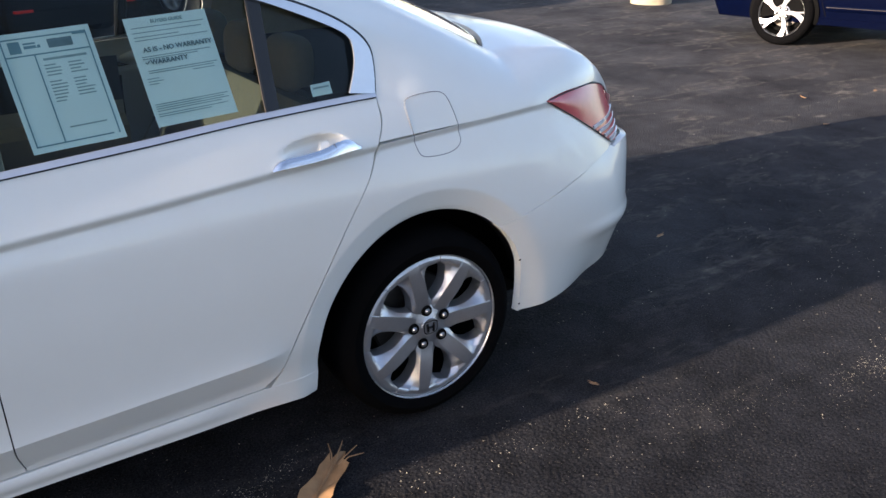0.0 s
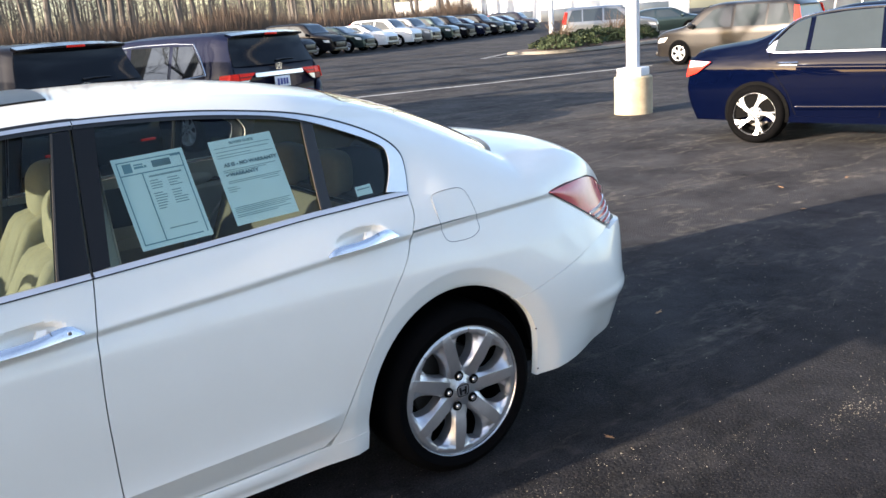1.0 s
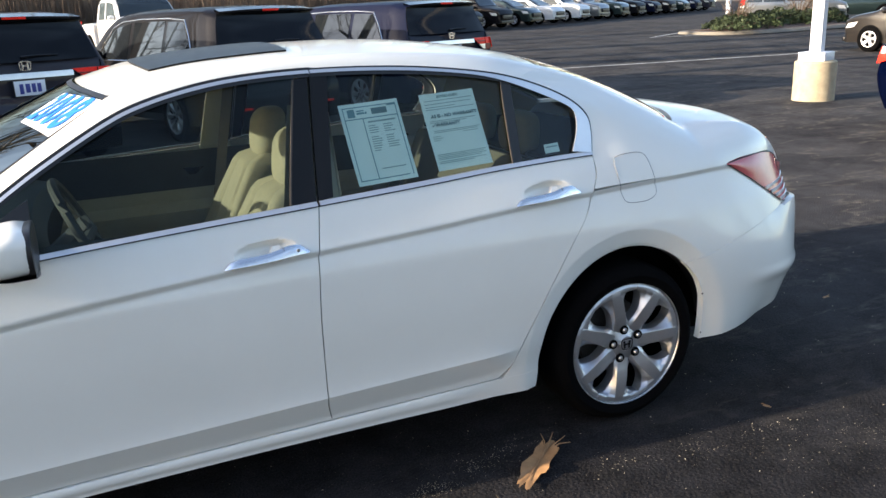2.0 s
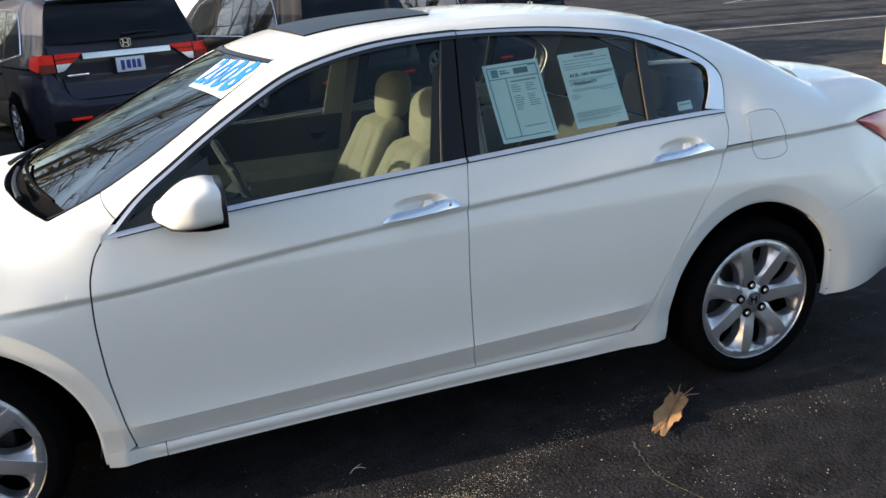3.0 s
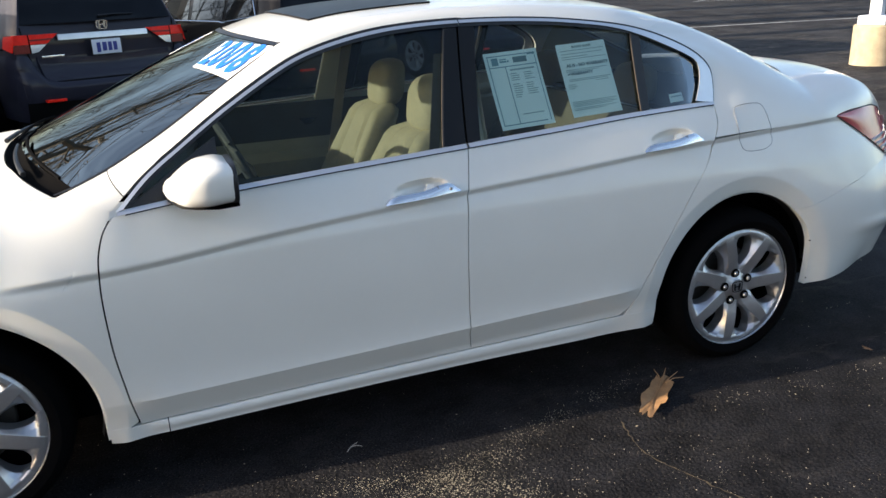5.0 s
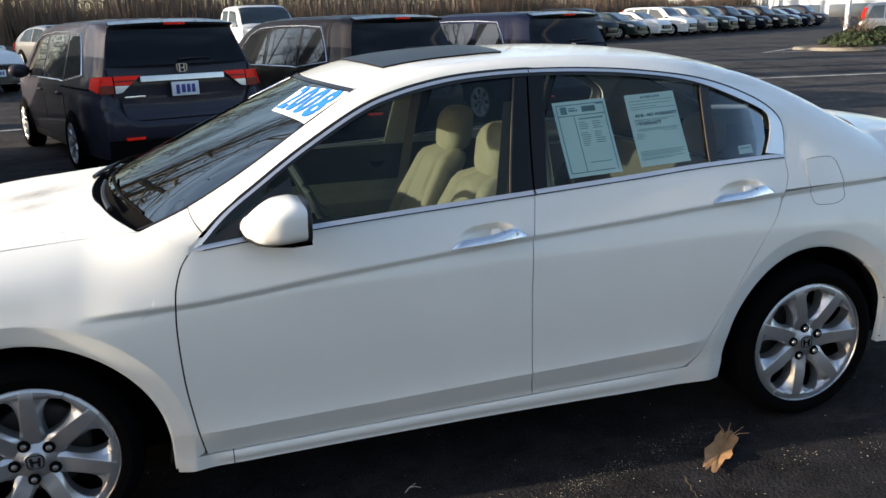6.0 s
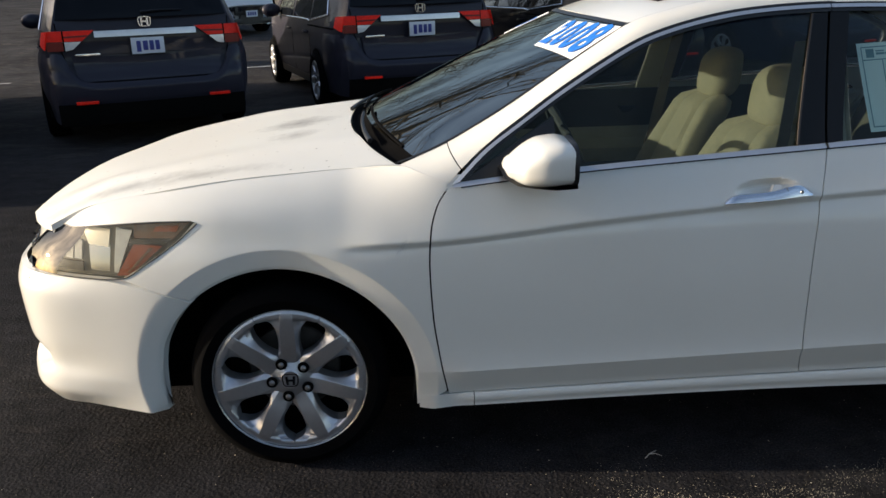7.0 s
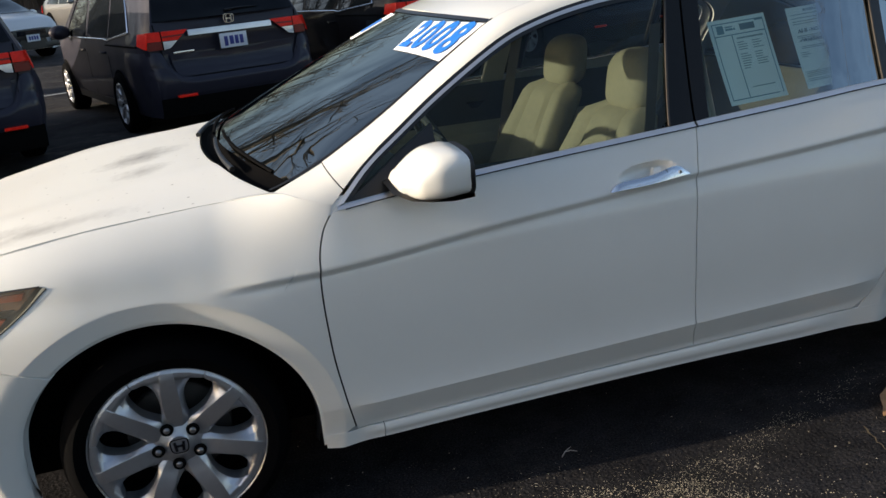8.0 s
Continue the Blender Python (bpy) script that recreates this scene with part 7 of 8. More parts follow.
# seen from in front, the figures read towards the driver's side
screen_decal(((-0.60, 0.750), (-0.985, 0.758), (-0.985, 0.970), (-0.455, 0.938)), "2008", "white windscreen decal with bold blue slanted year")
screen_decal(((0.955, 0.74), (0.29, 0.74), (0.26, 0.955), (0.955, 0.955)), "", "white windscreen decal with a blue bar")


# ---- other vehicles: local x runs forward from the tail, y to the left, z up ----
class Shape:
    """The outer skin of a plain car body."""

    def __init__(self, length, half, roof, belt_z, tumble, tail, nose=((0.2, 0.0), (1.2, 0.0)), low=0.24, shoulder=0.02, tail_round=0.25, nose_round=0.45):
        self.length, self.half, self.roof, self.belt_z, self.tumble = length, half, spline(*roof), belt_z, tumble
        self.tail, self.nose, self.low, self.shoulder = spline(*tail), spline(*nose), low, shoulder
        self.tail_round, self.nose_round = tail_round, nose_round

    def wide(self, x, z):
        w = self.half
        if x < self.tail_round * 2.5:
            w -= 0.10 * (1 - max(0, x) / (self.tail_round * 2.5)) ** 2
        d = self.length - x
        if d < self.nose_round * 2.5:
            w -= 0.24 * (1 - max(0, d) / (self.nose_round * 2.5)) ** 2
        w -= 0.05 * smooth01(0.6, 0.15, z)
        if z > self.belt_z:
            w -= self.shoulder + (z - self.belt_z) * self.tumble
        elif z > self.belt_z - 0.1:
            w -= self.shoulder * smooth01(self.belt_z - 0.1, self.belt_z, z)
        return w

    def top(self, x, y, out=0.008):
        """A point on the upper skin, at station x and distance y from the middle."""
        zt = self.roof(x)
        zs = max(self.low + 0.2, min(zt - 0.10, zt - 0.05 * (zt - self.low)))
        c = min(1.0, abs(y) / self.wide(x, zs)) ** (1 / 0.45)
        z = zs + (zt - zs) * math.sqrt(1 - c * c) ** 0.8
        a, b = self.ends(z)
        return Vector((a + (b - a) * x / self.length, y, z + out))

    def ends(self, z):
        return self.tail(z), self.length - self.nose(z)

    def side(self, x, z, s, out=0.004):
        return Vector((x, s * (self.wide(x, z) + out), z))

    def rear(self, y, z, out=0.004):
        return Vector((self.tail(z) + 0.10 * (abs(y) / self.half) ** 3 - out, y, z))

    def front(self, y, z, out=0.006):
        return Vector((self.length - self.nose(z) - 0.25 * (abs(y) / self.half) ** 3 + out, y, z))

    def body(self, bm, n=40):
        rows = []
        for i in range(n + 1):
            x = self.length * i / n
            zt = self.roof(x)
            zs = max(self.low + 0.2, min(zt - 0.10, zt - 0.05 * (zt - self.low)))
            row = []
            for s in (1, -1):
                half = []
                for j in range(15):
                    z = self.low + (zs - self.low) * j / 14
                    half.append((self.wide(x, z), z))
                ws = self.wide(x, zs)
                for a in (0.25, 0.5, 0.75, 1.0):
                    c = math.cos(a * math.pi / 2)
                    half.append((ws * c ** 0.45, zs + (zt - zs) * math.sin(a * math.pi / 2) ** 0.8))
                half = half[:-1] + [(0.0, zt)] if s > 0 else half[:-1][::-1]
                for y, z in half:
                    a, b = self.ends(z)
                    # the ends lean as the tail and nose lines say
                    xx = a + (b - a) * x / self.length
                    if x == 0:
                        xx += 0.10 * (abs(y) / self.half) ** 3
                    elif i == n:
                        xx -= 0.25 * (abs(y) / self.half) ** 3
                    row.append(Vector((xx, s * y, z)))
            rows.append(row)
        vs = grid_mesh(bm, rows, close=True)
        for r in (vs[0], vs[-1]):
            # close the ends with strips from side to side
            m = len(r)
            for k in range(m // 2):
                a, b = r[k], r[k + 1]
                c, d = r[m - 2 - k], r[m - 1 - k]
                if len({a, b, c, d}) == 4:
                    try:
                        bm.faces.new((a, b, c, d))
                    except ValueError:
                        pass
        rim = [e for r in (vs[0], vs[-1]) for e in {e for v in r for e in v.link_edges} if all(v in r for v in e.verts) and len(e.link_faces) == 2 and e.calc_face_angle(0) > 0.6]
        bmesh.ops.bevel(bm, geom=rim, offset=0.06, segments=4, affect="EDGES", profile=0.5)
        bmesh.ops.recalc_face_normals(bm, faces=bm.faces)


def flank(sh, pts, s, out=0.004, nu=10, nv=6):
    """A patch on the flank from four corners (x, z): lower tail, lower nose, upper nose, upper tail."""
    a, b, c, d = [Vector(p) for p in pts]
    bm = bmesh.new()
    grid_mesh(bm, [[sh.side(*(a.lerp(b, u).lerp(d.lerp(c, u), v)), s, out) for u in [k / nu for k in range(nu + 1)]] for v in [k / nv for k in range(nv + 1)]], flange=0.012, inward=inward_y)
    return bm


def rear_patch(sh, pts, out=0.004, nu=14, nv=6, flange=0.012):
    """A patch on the tail from corners (y, z): lower left, lower right, upper right, upper left."""
    a, b, c, d = [Vector(p) for p in pts]
    bm = bmesh.new()
    grid_mesh(bm, [[sh.rear(*(a.lerp(b, u).lerp(d.lerp(c, u), v)), out) for u in [k / nu for k in range(nu + 1)]] for v in [k / nv for k in range(nv + 1)]], flange=flange, inward=lambda c: (1, 0, 0))
    return bm


def outline_strip(sh, pts, s, r=0.012):
    bm = bmesh.new()
    tube(bm, [sh.side(p[0], p[1], s, 0.006) for p in pts], r, 5, False)
    return bm


def fit_wheels(ob, sh, xs, r, style, spokes, rim):
    for x in xs:
        for s in (1, -1):
            bm = bmesh.new()
            y = sh.wide(x, r * 1.75)
            outer = [(x + (r + 0.034) * math.cos(radians(a)), max(sh.low - 0.01, r + (r + 0.034) * math.sin(radians(a)))) for a in range(-20, 201, 10)]
            rows = [[Vector((px, s * (max(sh.wide(px, pz), sh.wide(px, pz + 0.05)) + 0.008), pz)) for px, pz in outer], [Vector((x + (px - x) * 0.85, s * (y + 0.010), max(sh.low, r + (pz - r) * 0.85))) for px, pz in outer], [Vector((x, s * (y + 0.010), r)) for px, pz in outer]]
            grid_mesh(bm, rows)
            part("arch_liner", bm, UNDER, ob)
            alloy_wheel(ob, pose(x, s * (y + 0.030), r, 0, 0, 180 if s > 0 else 0), spokes, 0.2, style, r, rim, 32)


def plate(ob, at, w=0.305, h=0.152):
    """A white number plate with plain bars, facing the tail."""
    bm = bmesh.new()
    box(bm, -0.006, 0.0, -w / 2 - 0.008, w / 2 + 0.008, -h / 2 - 0.008, h / 2 + 0.008, 0.002, Matrix.Translation(at))
    p = part("plate_frame", bm, TRIM, ob)
    bm = bmesh.new()
    box(bm, -0.009, -0.005, -w / 2, w / 2, -h / 2, h / 2, 0.001, Matrix.Translation(at))
    part("number_plate", bm, PLATEM, p, "white plate with dark blue bars")
    for k, (y0, y1) in enumerate(((0.105, 0.065), (0.045, 0.0), (-0.015, -0.055), (-0.07, -0.11))):
        bm = bmesh.new()
        box(bm, -0.012, -0.008, y1, y0, -0.045 - (0.012 if k == 0 else 0), 0.045, 0.001, Matrix.Translation(at))
        part("print_bar", bm, PLATEI, p)


def badge(ob, at, size, facing=-1):
    bm = bmesh.new()
    outline = [(size * math.copysign(abs(math.cos(a)) ** 0.5, math.cos(a)) * (1 + 0.1 * math.sin(a)), 0.8 * size * math.copysign(abs(math.sin(a)) ** 0.5, math.sin(a))) for a in [2 * math.pi * k / 24 for k in range(24)]]
    rows = [[Vector((facing * d, u * k, v * k)) + Vector(at) for u, v in outline] for k, d in ((1.0, 0), (1.0, 0.006), (0.84, 0.006), (0.84, 0.0))]
    grid_mesh(bm, rows, close=True)
    for s in (-1, 1):
        box(bm, min(0, facing * 0.006), max(0, facing * 0.006), s * 0.45 * size - 0.14 * size, s * 0.45 * size + 0.14 * size, -0.6 * size, 0.6 * size, 0, Matrix.Translation(at))
    box(bm, min(0, facing * 0.005), max(0, facing * 0.005), -0.4 * size, 0.4 * size, -0.13 * size, 0.13 * size, 0, Matrix.Translation(at))
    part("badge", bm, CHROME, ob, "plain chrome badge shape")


VAN = Shape(5.15, 0.985, ((0.0, 1.66), (0.25, 1.715), (0.8, 1.735), (2.0, 1.735), (2.9, 1.70), (3.4, 1.56), (4.05, 1.19), (4.4, 1.08), (4.9, 0.93), (5.15, 0.72)), 1.05, 0.30, ((0.2, 0.03), (0.35, -0.03), (0.55, -0.045), (0.70, -0.02), (0.74, 0.03), (1.05, 0.05), (1.15, 0.07), (1.55, 0.25), (1.66, 0.27), (1.75, 0.27)))


def minivan(m, paint, label, navy=False):
    ob = thing("minivan", m, label, "car", "parked minivans")
    bm = bmesh.new()
    VAN.body(bm, 44)
    part("body", bm, paint, ob)
    # tail: pane, spoiler, lamps, bright bar, plate, bumper step
    part("rear_window", rear_patch(VAN, [(0.79, 1.225), (-0.79, 1.225), (-0.69, 1.63), (0.69, 1.63)], 0.006, 20, 10), DARKPANE, ob, "dark rear window")
    bm = bmesh.new()
    rows = []
    for j in range(17):
        u = -1 + 2 * j / 16
        x0 = 0.235 + 0.06 * abs(u) ** 3
        rows.append([Vector((x0 - 0.075, 0.69 * u, 1.655 - 0.02 * u * u)), Vector((x0 - 0.08, 0.69 * u, 1.678 - 0.02 * u * u)), Vector((x0 + 0.10, 0.66 * u, 1.712 - 0.02 * u * u)), Vector((x0 + 0.10, 0.66 * u, 1.65 - 0.02 * u * u)), Vector((x0, 0.68 * u, 1.615))])
    grid_mesh(bm, rows, close=True)
    sp = part("roof_spoiler", bm, GLOSSB, ob, "black roof spoiler")
    bm = bmesh.new()
    box(bm, 0.148, 0.18, -0.115, 0.115, 1.650, 1.674, 0.004)
    part("brake_lamp", bm, REDL, sp, "red high brake lamp")
    bm = bmesh.new()
    tube(bm, [VAN.rear(0.02, 1.275, 0.03), VAN.rear(-0.15, 1.285, 0.03), VAN.rear(-0.36, 1.28, 0.02)], [0.014, 0.009, 0.006], 6)
    part("rear_wiper", bm, TRIM, ob)
    part("bright_bar", rear_patch(VAN, [(0.47, 1.058), (-0.47, 1.058), (-0.47, 1.115), (0.47, 1.115)], 0.018, 16, 3, 0.016), STEEL, ob, "wide bright metal strip")
    for s in (1, -1):
        lamp = part("tail_lamp", rear_patch(VAN, [(s * 0.585, 1.030), (s * 0.738, 1.030), (s * 0.738, 1.125), (s * 0.465, 1.125)], 0.012, 16, 6, 0.02), REDL, ob, "red tail lamp split by the tailgate gap")
        part("outer_section", rear_patch(VAN, [(s * 0.752, 1.030), (s * 0.90, 1.030), (s * 0.895, 1.125), (s * 0.752, 1.125)], 0.012, 10, 6, 0.02), REDL, lamp)
        part("dark_band", rear_patch(VAN, [(s * 0.54, 1.068), (s * 0.738, 1.062), (s * 0.738, 1.078), (s * 0.52, 1.084)], 0.0155, 10, 2, 0.004), SMOKED, lamp)
        part("clear_section", rear_patch(VAN, [(s * 0.672, 0.955), (s * 0.738, 0.944), (s * 0.738, 1.025), (s * 0.592, 1.025)], 0.014, 8, 4, 0.02), CLEARL, lamp, "clear lower lamp section")
        part("amber_section", rear_patch(VAN, [(s * 0.752, 0.945), (s * 0.895, 0.945), (s * 0.90, 1.025), (s * 0.752, 1.025)], 0.013, 6, 4, 0.02), SMOKED, lamp, "smoked lower lamp section")
        part("lamp_gap", rear_patch(VAN, [(s * 0.7385, 0.94), (s * 0.7515, 0.94), (s * 0.7515, 1.128), (s * 0.7385, 1.128)], 0.006, 2, 4, 0.01), UNDER, lamp)
        a = flank(VAN, [(0.10, 0.96), (0.30, 1.0), (0.30, 1.115), (0.10, 1.125)], s, 0.008, 6, 4)
        part("lamp_side", a, REDL, lamp)
        bm = bmesh.new()
        box(bm, -0.078, -0.02, s * 0.62 - 0.10, s * 0.62 + 0.10, 0.450, 0.478, 0.006)
        part("reflector", bm, REDL, ob, "red bumper reflector")
        bm = bmesh.new()
        tube(bm, [VAN.rear(s * 0.80, 1.20, 0.002), VAN.rear(s * 0.79, 1.0, 0.002), VAN.rear(s * 0.755, 0.85, 0.002), VAN.rear(s * 0.70, 0.66, 0.002), VAN.rear(s * 0.60, 0.64, 0.004), VAN.rear(0, 0.635, 0.004)], 0.006, 5, False)
        part("tailgate_gap", bm, UNDER, ob)
        bm = rear_patch(VAN, [(s * 0.0, 0.655), (s * 0.66, 0.655), (s * 0.70, 0.90), (s * 0.0, 0.86)], 0.003, 12, 4, 0.003)
        part("tailgate_recess", bm, paint, ob)
    # bumper: a U round the tailgate whose ledge stands out, over a black valance
    upper = spline((0.0, 0.640), (0.50, 0.642), (0.62, 0.665), (0.70, 0.745), (0.755, 0.86), (0.79, 0.925), (0.90, 0.925), (1.40, 0.925))
    swell = spline((0.0, 0.008), (0.12, 0.034), (0.24, 0.050), (0.45, 0.044), (0.80, 0.028), (1.0, 0.004))
    walk_round = [(0.20 + 0.50 * k / 8, 1) for k in range(8, -1, -1)] + [(-0.86 + 1.72 * k / 40, 0) for k in range(40, -1, -1)] + [(0.20 + 0.50 * k / 8, -1) for k in range(9)]
    bm = bmesh.new()
    rows = []
    for j in range(15):
        v = j / 14
        row = []
        for q, s in walk_round:
            z = upper(abs(q) if s == 0 else 1.0) * (1 - v) + 0.43 * v
            o = swell(v)
            row.append(VAN.rear(q, z, o) if s == 0 else VAN.side(q, z, s, o * 0.6))
        rows.append(row)
    grid_mesh(bm, rows)
    part("rear_bumper", bm, paint, ob, sharp=60)
    part("lower_valance", rear_patch(VAN, [(0.88, 0.235), (-0.88, 0.235), (-0.88, 0.45), (0.88, 0.45)], 0.012, 20, 3, 0.02), UNDER, ob, "black lower valance")
    plate(ob, VAN.rear(0, 0.962, 0.022))
    badge(ob, VAN.rear(0, 1.185, 0.012), 0.06)
    bm = bmesh.new()
    box(bm, 0, 0.006, 0, 0.22, -0.012, 0.012, 0.002, Matrix.Translation(VAN.rear(0.44, 0.90, 0.012)))
    part("model_badge", bm, CHROME, ob, "plain chrome strip badge")
    # flank windows with their bright outline
    for s in (1, -1):
        for pts in ([(0.62, 1.15), (1.42, 1.07), (1.42, 1.56), (0.95, 1.55)], [(1.50, 1.075), (2.50, 1.06), (2.50, 1.57), (1.50, 1.57)], [(2.62, 1.06), (3.72, 1.05), (3.20, 1.48), (2.62, 1.56)]):
            part("side_window", flank(VAN, pts, s, 0.004), TINT, ob)
        line = [(0.58, 1.13), (1.38, 1.05), (1.48, 1.035), (1.62, 1.048), (2.5, 1.045), (3.75, 1.035), (3.50, 1.28), (3.22, 1.50), (2.9, 1.58), (2.2, 1.605), (1.4, 1.60), (0.93, 1.575), (0.75, 1.38), (0.58, 1.13)]
        part("window_chrome", outline_strip(VAN, line, s, 0.011), CHROME, ob)
        bm = bmesh.new()
        tube(bm, [VAN.side(x, 0.985, s, 0.002) for x in (0.32, 0.7, 1.1, 1.55)], 0.010, 5)
        part("slide_rail", bm, UNDER, ob)
        for x in (1.50, 2.60):
            bm = bmesh.new()
            tube(bm, [VAN.side(x, z, s, -0.001) for z in (0.35, 0.6, 0.85, 1.03)], 0.005, 4)
            part("door_gap", bm, UNDER, ob)
            bm = bmesh.new()
            tube(bm, [VAN.side(x + d, 0.90, s, o) for d, o in ((0.06, 0.0), (0.10, 0.03), (0.24, 0.03), (0.28, 0.0))], 0.016, 6)
            part("door_handle", bm, paint, ob)
        bm = bmesh.new()
        bmesh.ops.create_uvsphere(bm, u_segments=16, v_segments=10, radius=1)
        for v in bm.verts:
            v.co = Vector((3.52 + v.co.x * 0.09, s * (1.09 + v.co.y * 0.14), 1.11 + v.co.z * 0.095))
        part("door_mirror", bm, paint, ob)
        part("sill_trim", flank(VAN, [(0.95, 0.245), (3.7, 0.245), (3.7, 0.34), (0.95, 0.34)], s, 0.006, 12, 2), TRIM, ob)
    # windscreen and bonnet end
    bm = bmesh.new()
    grid_mesh(bm, [[VAN.top(x, u * (VAN.wide(x, VAN.roof(x) - 0.1) - 0.05)) for u in [-1 + k / 10 for k in range(21)]] for x in [3.1 + 0.1 * k for k in range(10)]])
    part("windshield", bm, FARGLASS, ob)
    fit_wheels(ob, VAN, (1.13, 4.13), 0.345, "broad", 7, 0.24)
    return ob


HEAD = 19.0      # degrees by which the row of vans is turned


def row_pose(px, py, turn=0.0):
    """The pose of a van whose plate stands at px, py."""
    return pose(px, py, 0, 0, 0, 90 + HEAD + turn)


minivan(row_pose(-4.95, 5.05, 3), GREY, "dark grey minivan parked with its tail to the aisle")
minivan(row_pose(-2.27, 6.35), GREY, "dark grey minivan with a dark rear window beside another")
minivan(row_pose(0.62, 7.45), BLACKP, "black minivan parked between grey and navy minivans")
minivan(row_pose(3.55, 8.50), NAVY, "navy blue minivan at the end of the row")
minivan(row_pose(-8.1, 4.2), BLACKP, "black minivan at the shaded end of the row")

# two more vans out of view, added for the shadow they throw on the asphalt
minivan(row_pose(-10.95, 3.15), BLACKP, "unseen black minivan added further along the row to shade the ground")
minivan(row_pose(-13.8, 2.1), GREY, "unseen dark grey minivan added further along the row to shade the ground")

SEDAN = Shape(4.89, 0.915, ((0.0, 0.98), (0.10, 1.05), (0.45, 1.10), (0.75, 1.14), (1.30, 1.36), (1.85, 1.46), (2.5, 1.465), (2.95, 1.40), (3.75, 1.05), (4.3, 0.93), (4.7, 0.80), (4.89, 0.62)), 0.93, 0.42, ((0.2, 0.30), (0.45, 0.20), (0.62, 0.17), (0.75, 0.19), (0.92, 0.21), (1.0, 0.25), (1.2, 0.27)), tail_round=0.5)


def blue_sedan(m):
    ob = thing("blue_sedan", m, "glossy dark blue sedan with machined two-tone wheels", "car")
    bm = bmesh.new()
    SEDAN.body(bm, 48)
    part("body", bm, BLUE, ob)
    for s in (1, -1):
        for low, high in (([(1.22, 1.0), (1.40, 0.999), (1.57, 0.998)], [(1.25, 1.10), (1.42, 1.27), (1.58, 1.335)]), ([(1.62, 0.998), (1.95, 0.996), (2.30, 0.994)], [(1.63, 1.345), (1.95, 1.378), (2.27, 1.388)]), ([(2.44, 0.993), (2.95, 0.985), (3.45, 0.975)], [(2.42, 1.385), (2.75, 1.345), (3.05, 1.235)])):
            bm = bmesh.new()
            lo, hi = path2(low, 14), path2(high, 14)
            grid_mesh(bm, [[SEDAN.side(*a.lerp(b, v / 6), s, 0.004) for a, b in zip(lo, hi)] for v in range(7)], flange=0.012, inward=inward_y)
            part("side_window", bm, FARGLASS, ob)
        line = path2([(1.17, 1.02), (1.20, 1.09), (1.40, 1.285), (1.60, 1.362), (2.0, 1.402), (2.5, 1.398), (2.80, 1.350), (3.06, 1.260), (3.52, 0.966)], 50) + path2([(3.50, 0.962), (2.4, 0.980), (1.25, 0.986), (1.17, 1.02)], 30)
        part("window_chrome", outline_strip(SEDAN, line, s, 0.014), CHROME, ob, "chrome window surround")
        part("quarter_corner", flank(SEDAN, [(1.17, 0.99), (1.25, 0.99), (1.27, 1.12), (1.19, 1.08)], s, 0.006, 3, 4), CHROME, ob)
        # swage line along the handles and a bright-edged sill
        for z0, z1, o in ((0.80, 0.86, 0.010), (0.37, 0.43, 0.016)):
            bm = bmesh.new()
            grid_mesh(bm, [[SEDAN.side(1.5 + 1.95 * q / 16, z0 + (z1 - z0) * v + (0.02 * q / 16 if z0 < 0.5 else -0.03 * q / 16), s, o * math.sin(math.pi * v) ** 0.7 - 0.002) for q in range(17)] for v in (0, 0.1, 0.3, 0.55, 0.8, 1.0)])
            part("swage_line", bm, BLUE, ob)
        for x in (1.22, 2.34):
            bm = bmesh.new()
            tube(bm, [SEDAN.side(x + d, 0.875, s, o) for d, o in ((0.08, 0.002), (0.12, 0.028), (0.24, 0.028), (0.29, 0.002))], 0.015, 6)
            part("door_handle", bm, CHROME, ob)
        for x, pts in ((2.35, ((2.33, 0.3), (2.36, 0.6), (2.36, 0.97))), (3.4, ((3.43, 0.3), (3.45, 0.6), (3.4, 0.95))), (0.95, ((1.50, 0.32), (1.42, 0.55), (1.25, 0.8), (1.20, 0.97)))):
            bm = bmesh.new()
            tube(bm, [SEDAN.side(px, pz, s, -0.001) for px, pz in pts], 0.005, 4)
            part("door_gap", bm, UNDER, ob)
        part("sill_trim", flank(SEDAN, [(1.35, 0.235), (3.45, 0.235), (3.45, 0.30), (1.35, 0.30)], s, 0.012, 14, 3), BLUE, ob)
        lamp = part("tail_lamp", flank(SEDAN, [(0.24, 0.74), (0.38, 0.785), (0.54, 0.905), (0.28, 0.925)], s, 0.010, 8, 5), REDL, ob, "red tail lamp with a clear upper strip")
        part("clear_section", flank(SEDAN, [(0.28, 0.85), (0.45, 0.862), (0.53, 0.905), (0.29, 0.925)], s, 0.014, 8, 3), CLEARL, lamp)
        part("lamp_rear", rear_patch(SEDAN, [(s * 0.5, 0.74), (s * 0.80, 0.74), (s * 0.80, 0.90), (s * 0.5, 0.90)], 0.008, 6, 3), REDL, lamp)
    fit_wheels(ob, SEDAN, (1.08, 3.86), 0.326, "split", 5, 0.236)
    plate(ob, SEDAN.rear(0, 0.62, 0.02))
    return ob


blue_sedan(pose(7.56, 4.14, 0, 0, 0, -75) @ Matrix.Scale(1.05, 4))

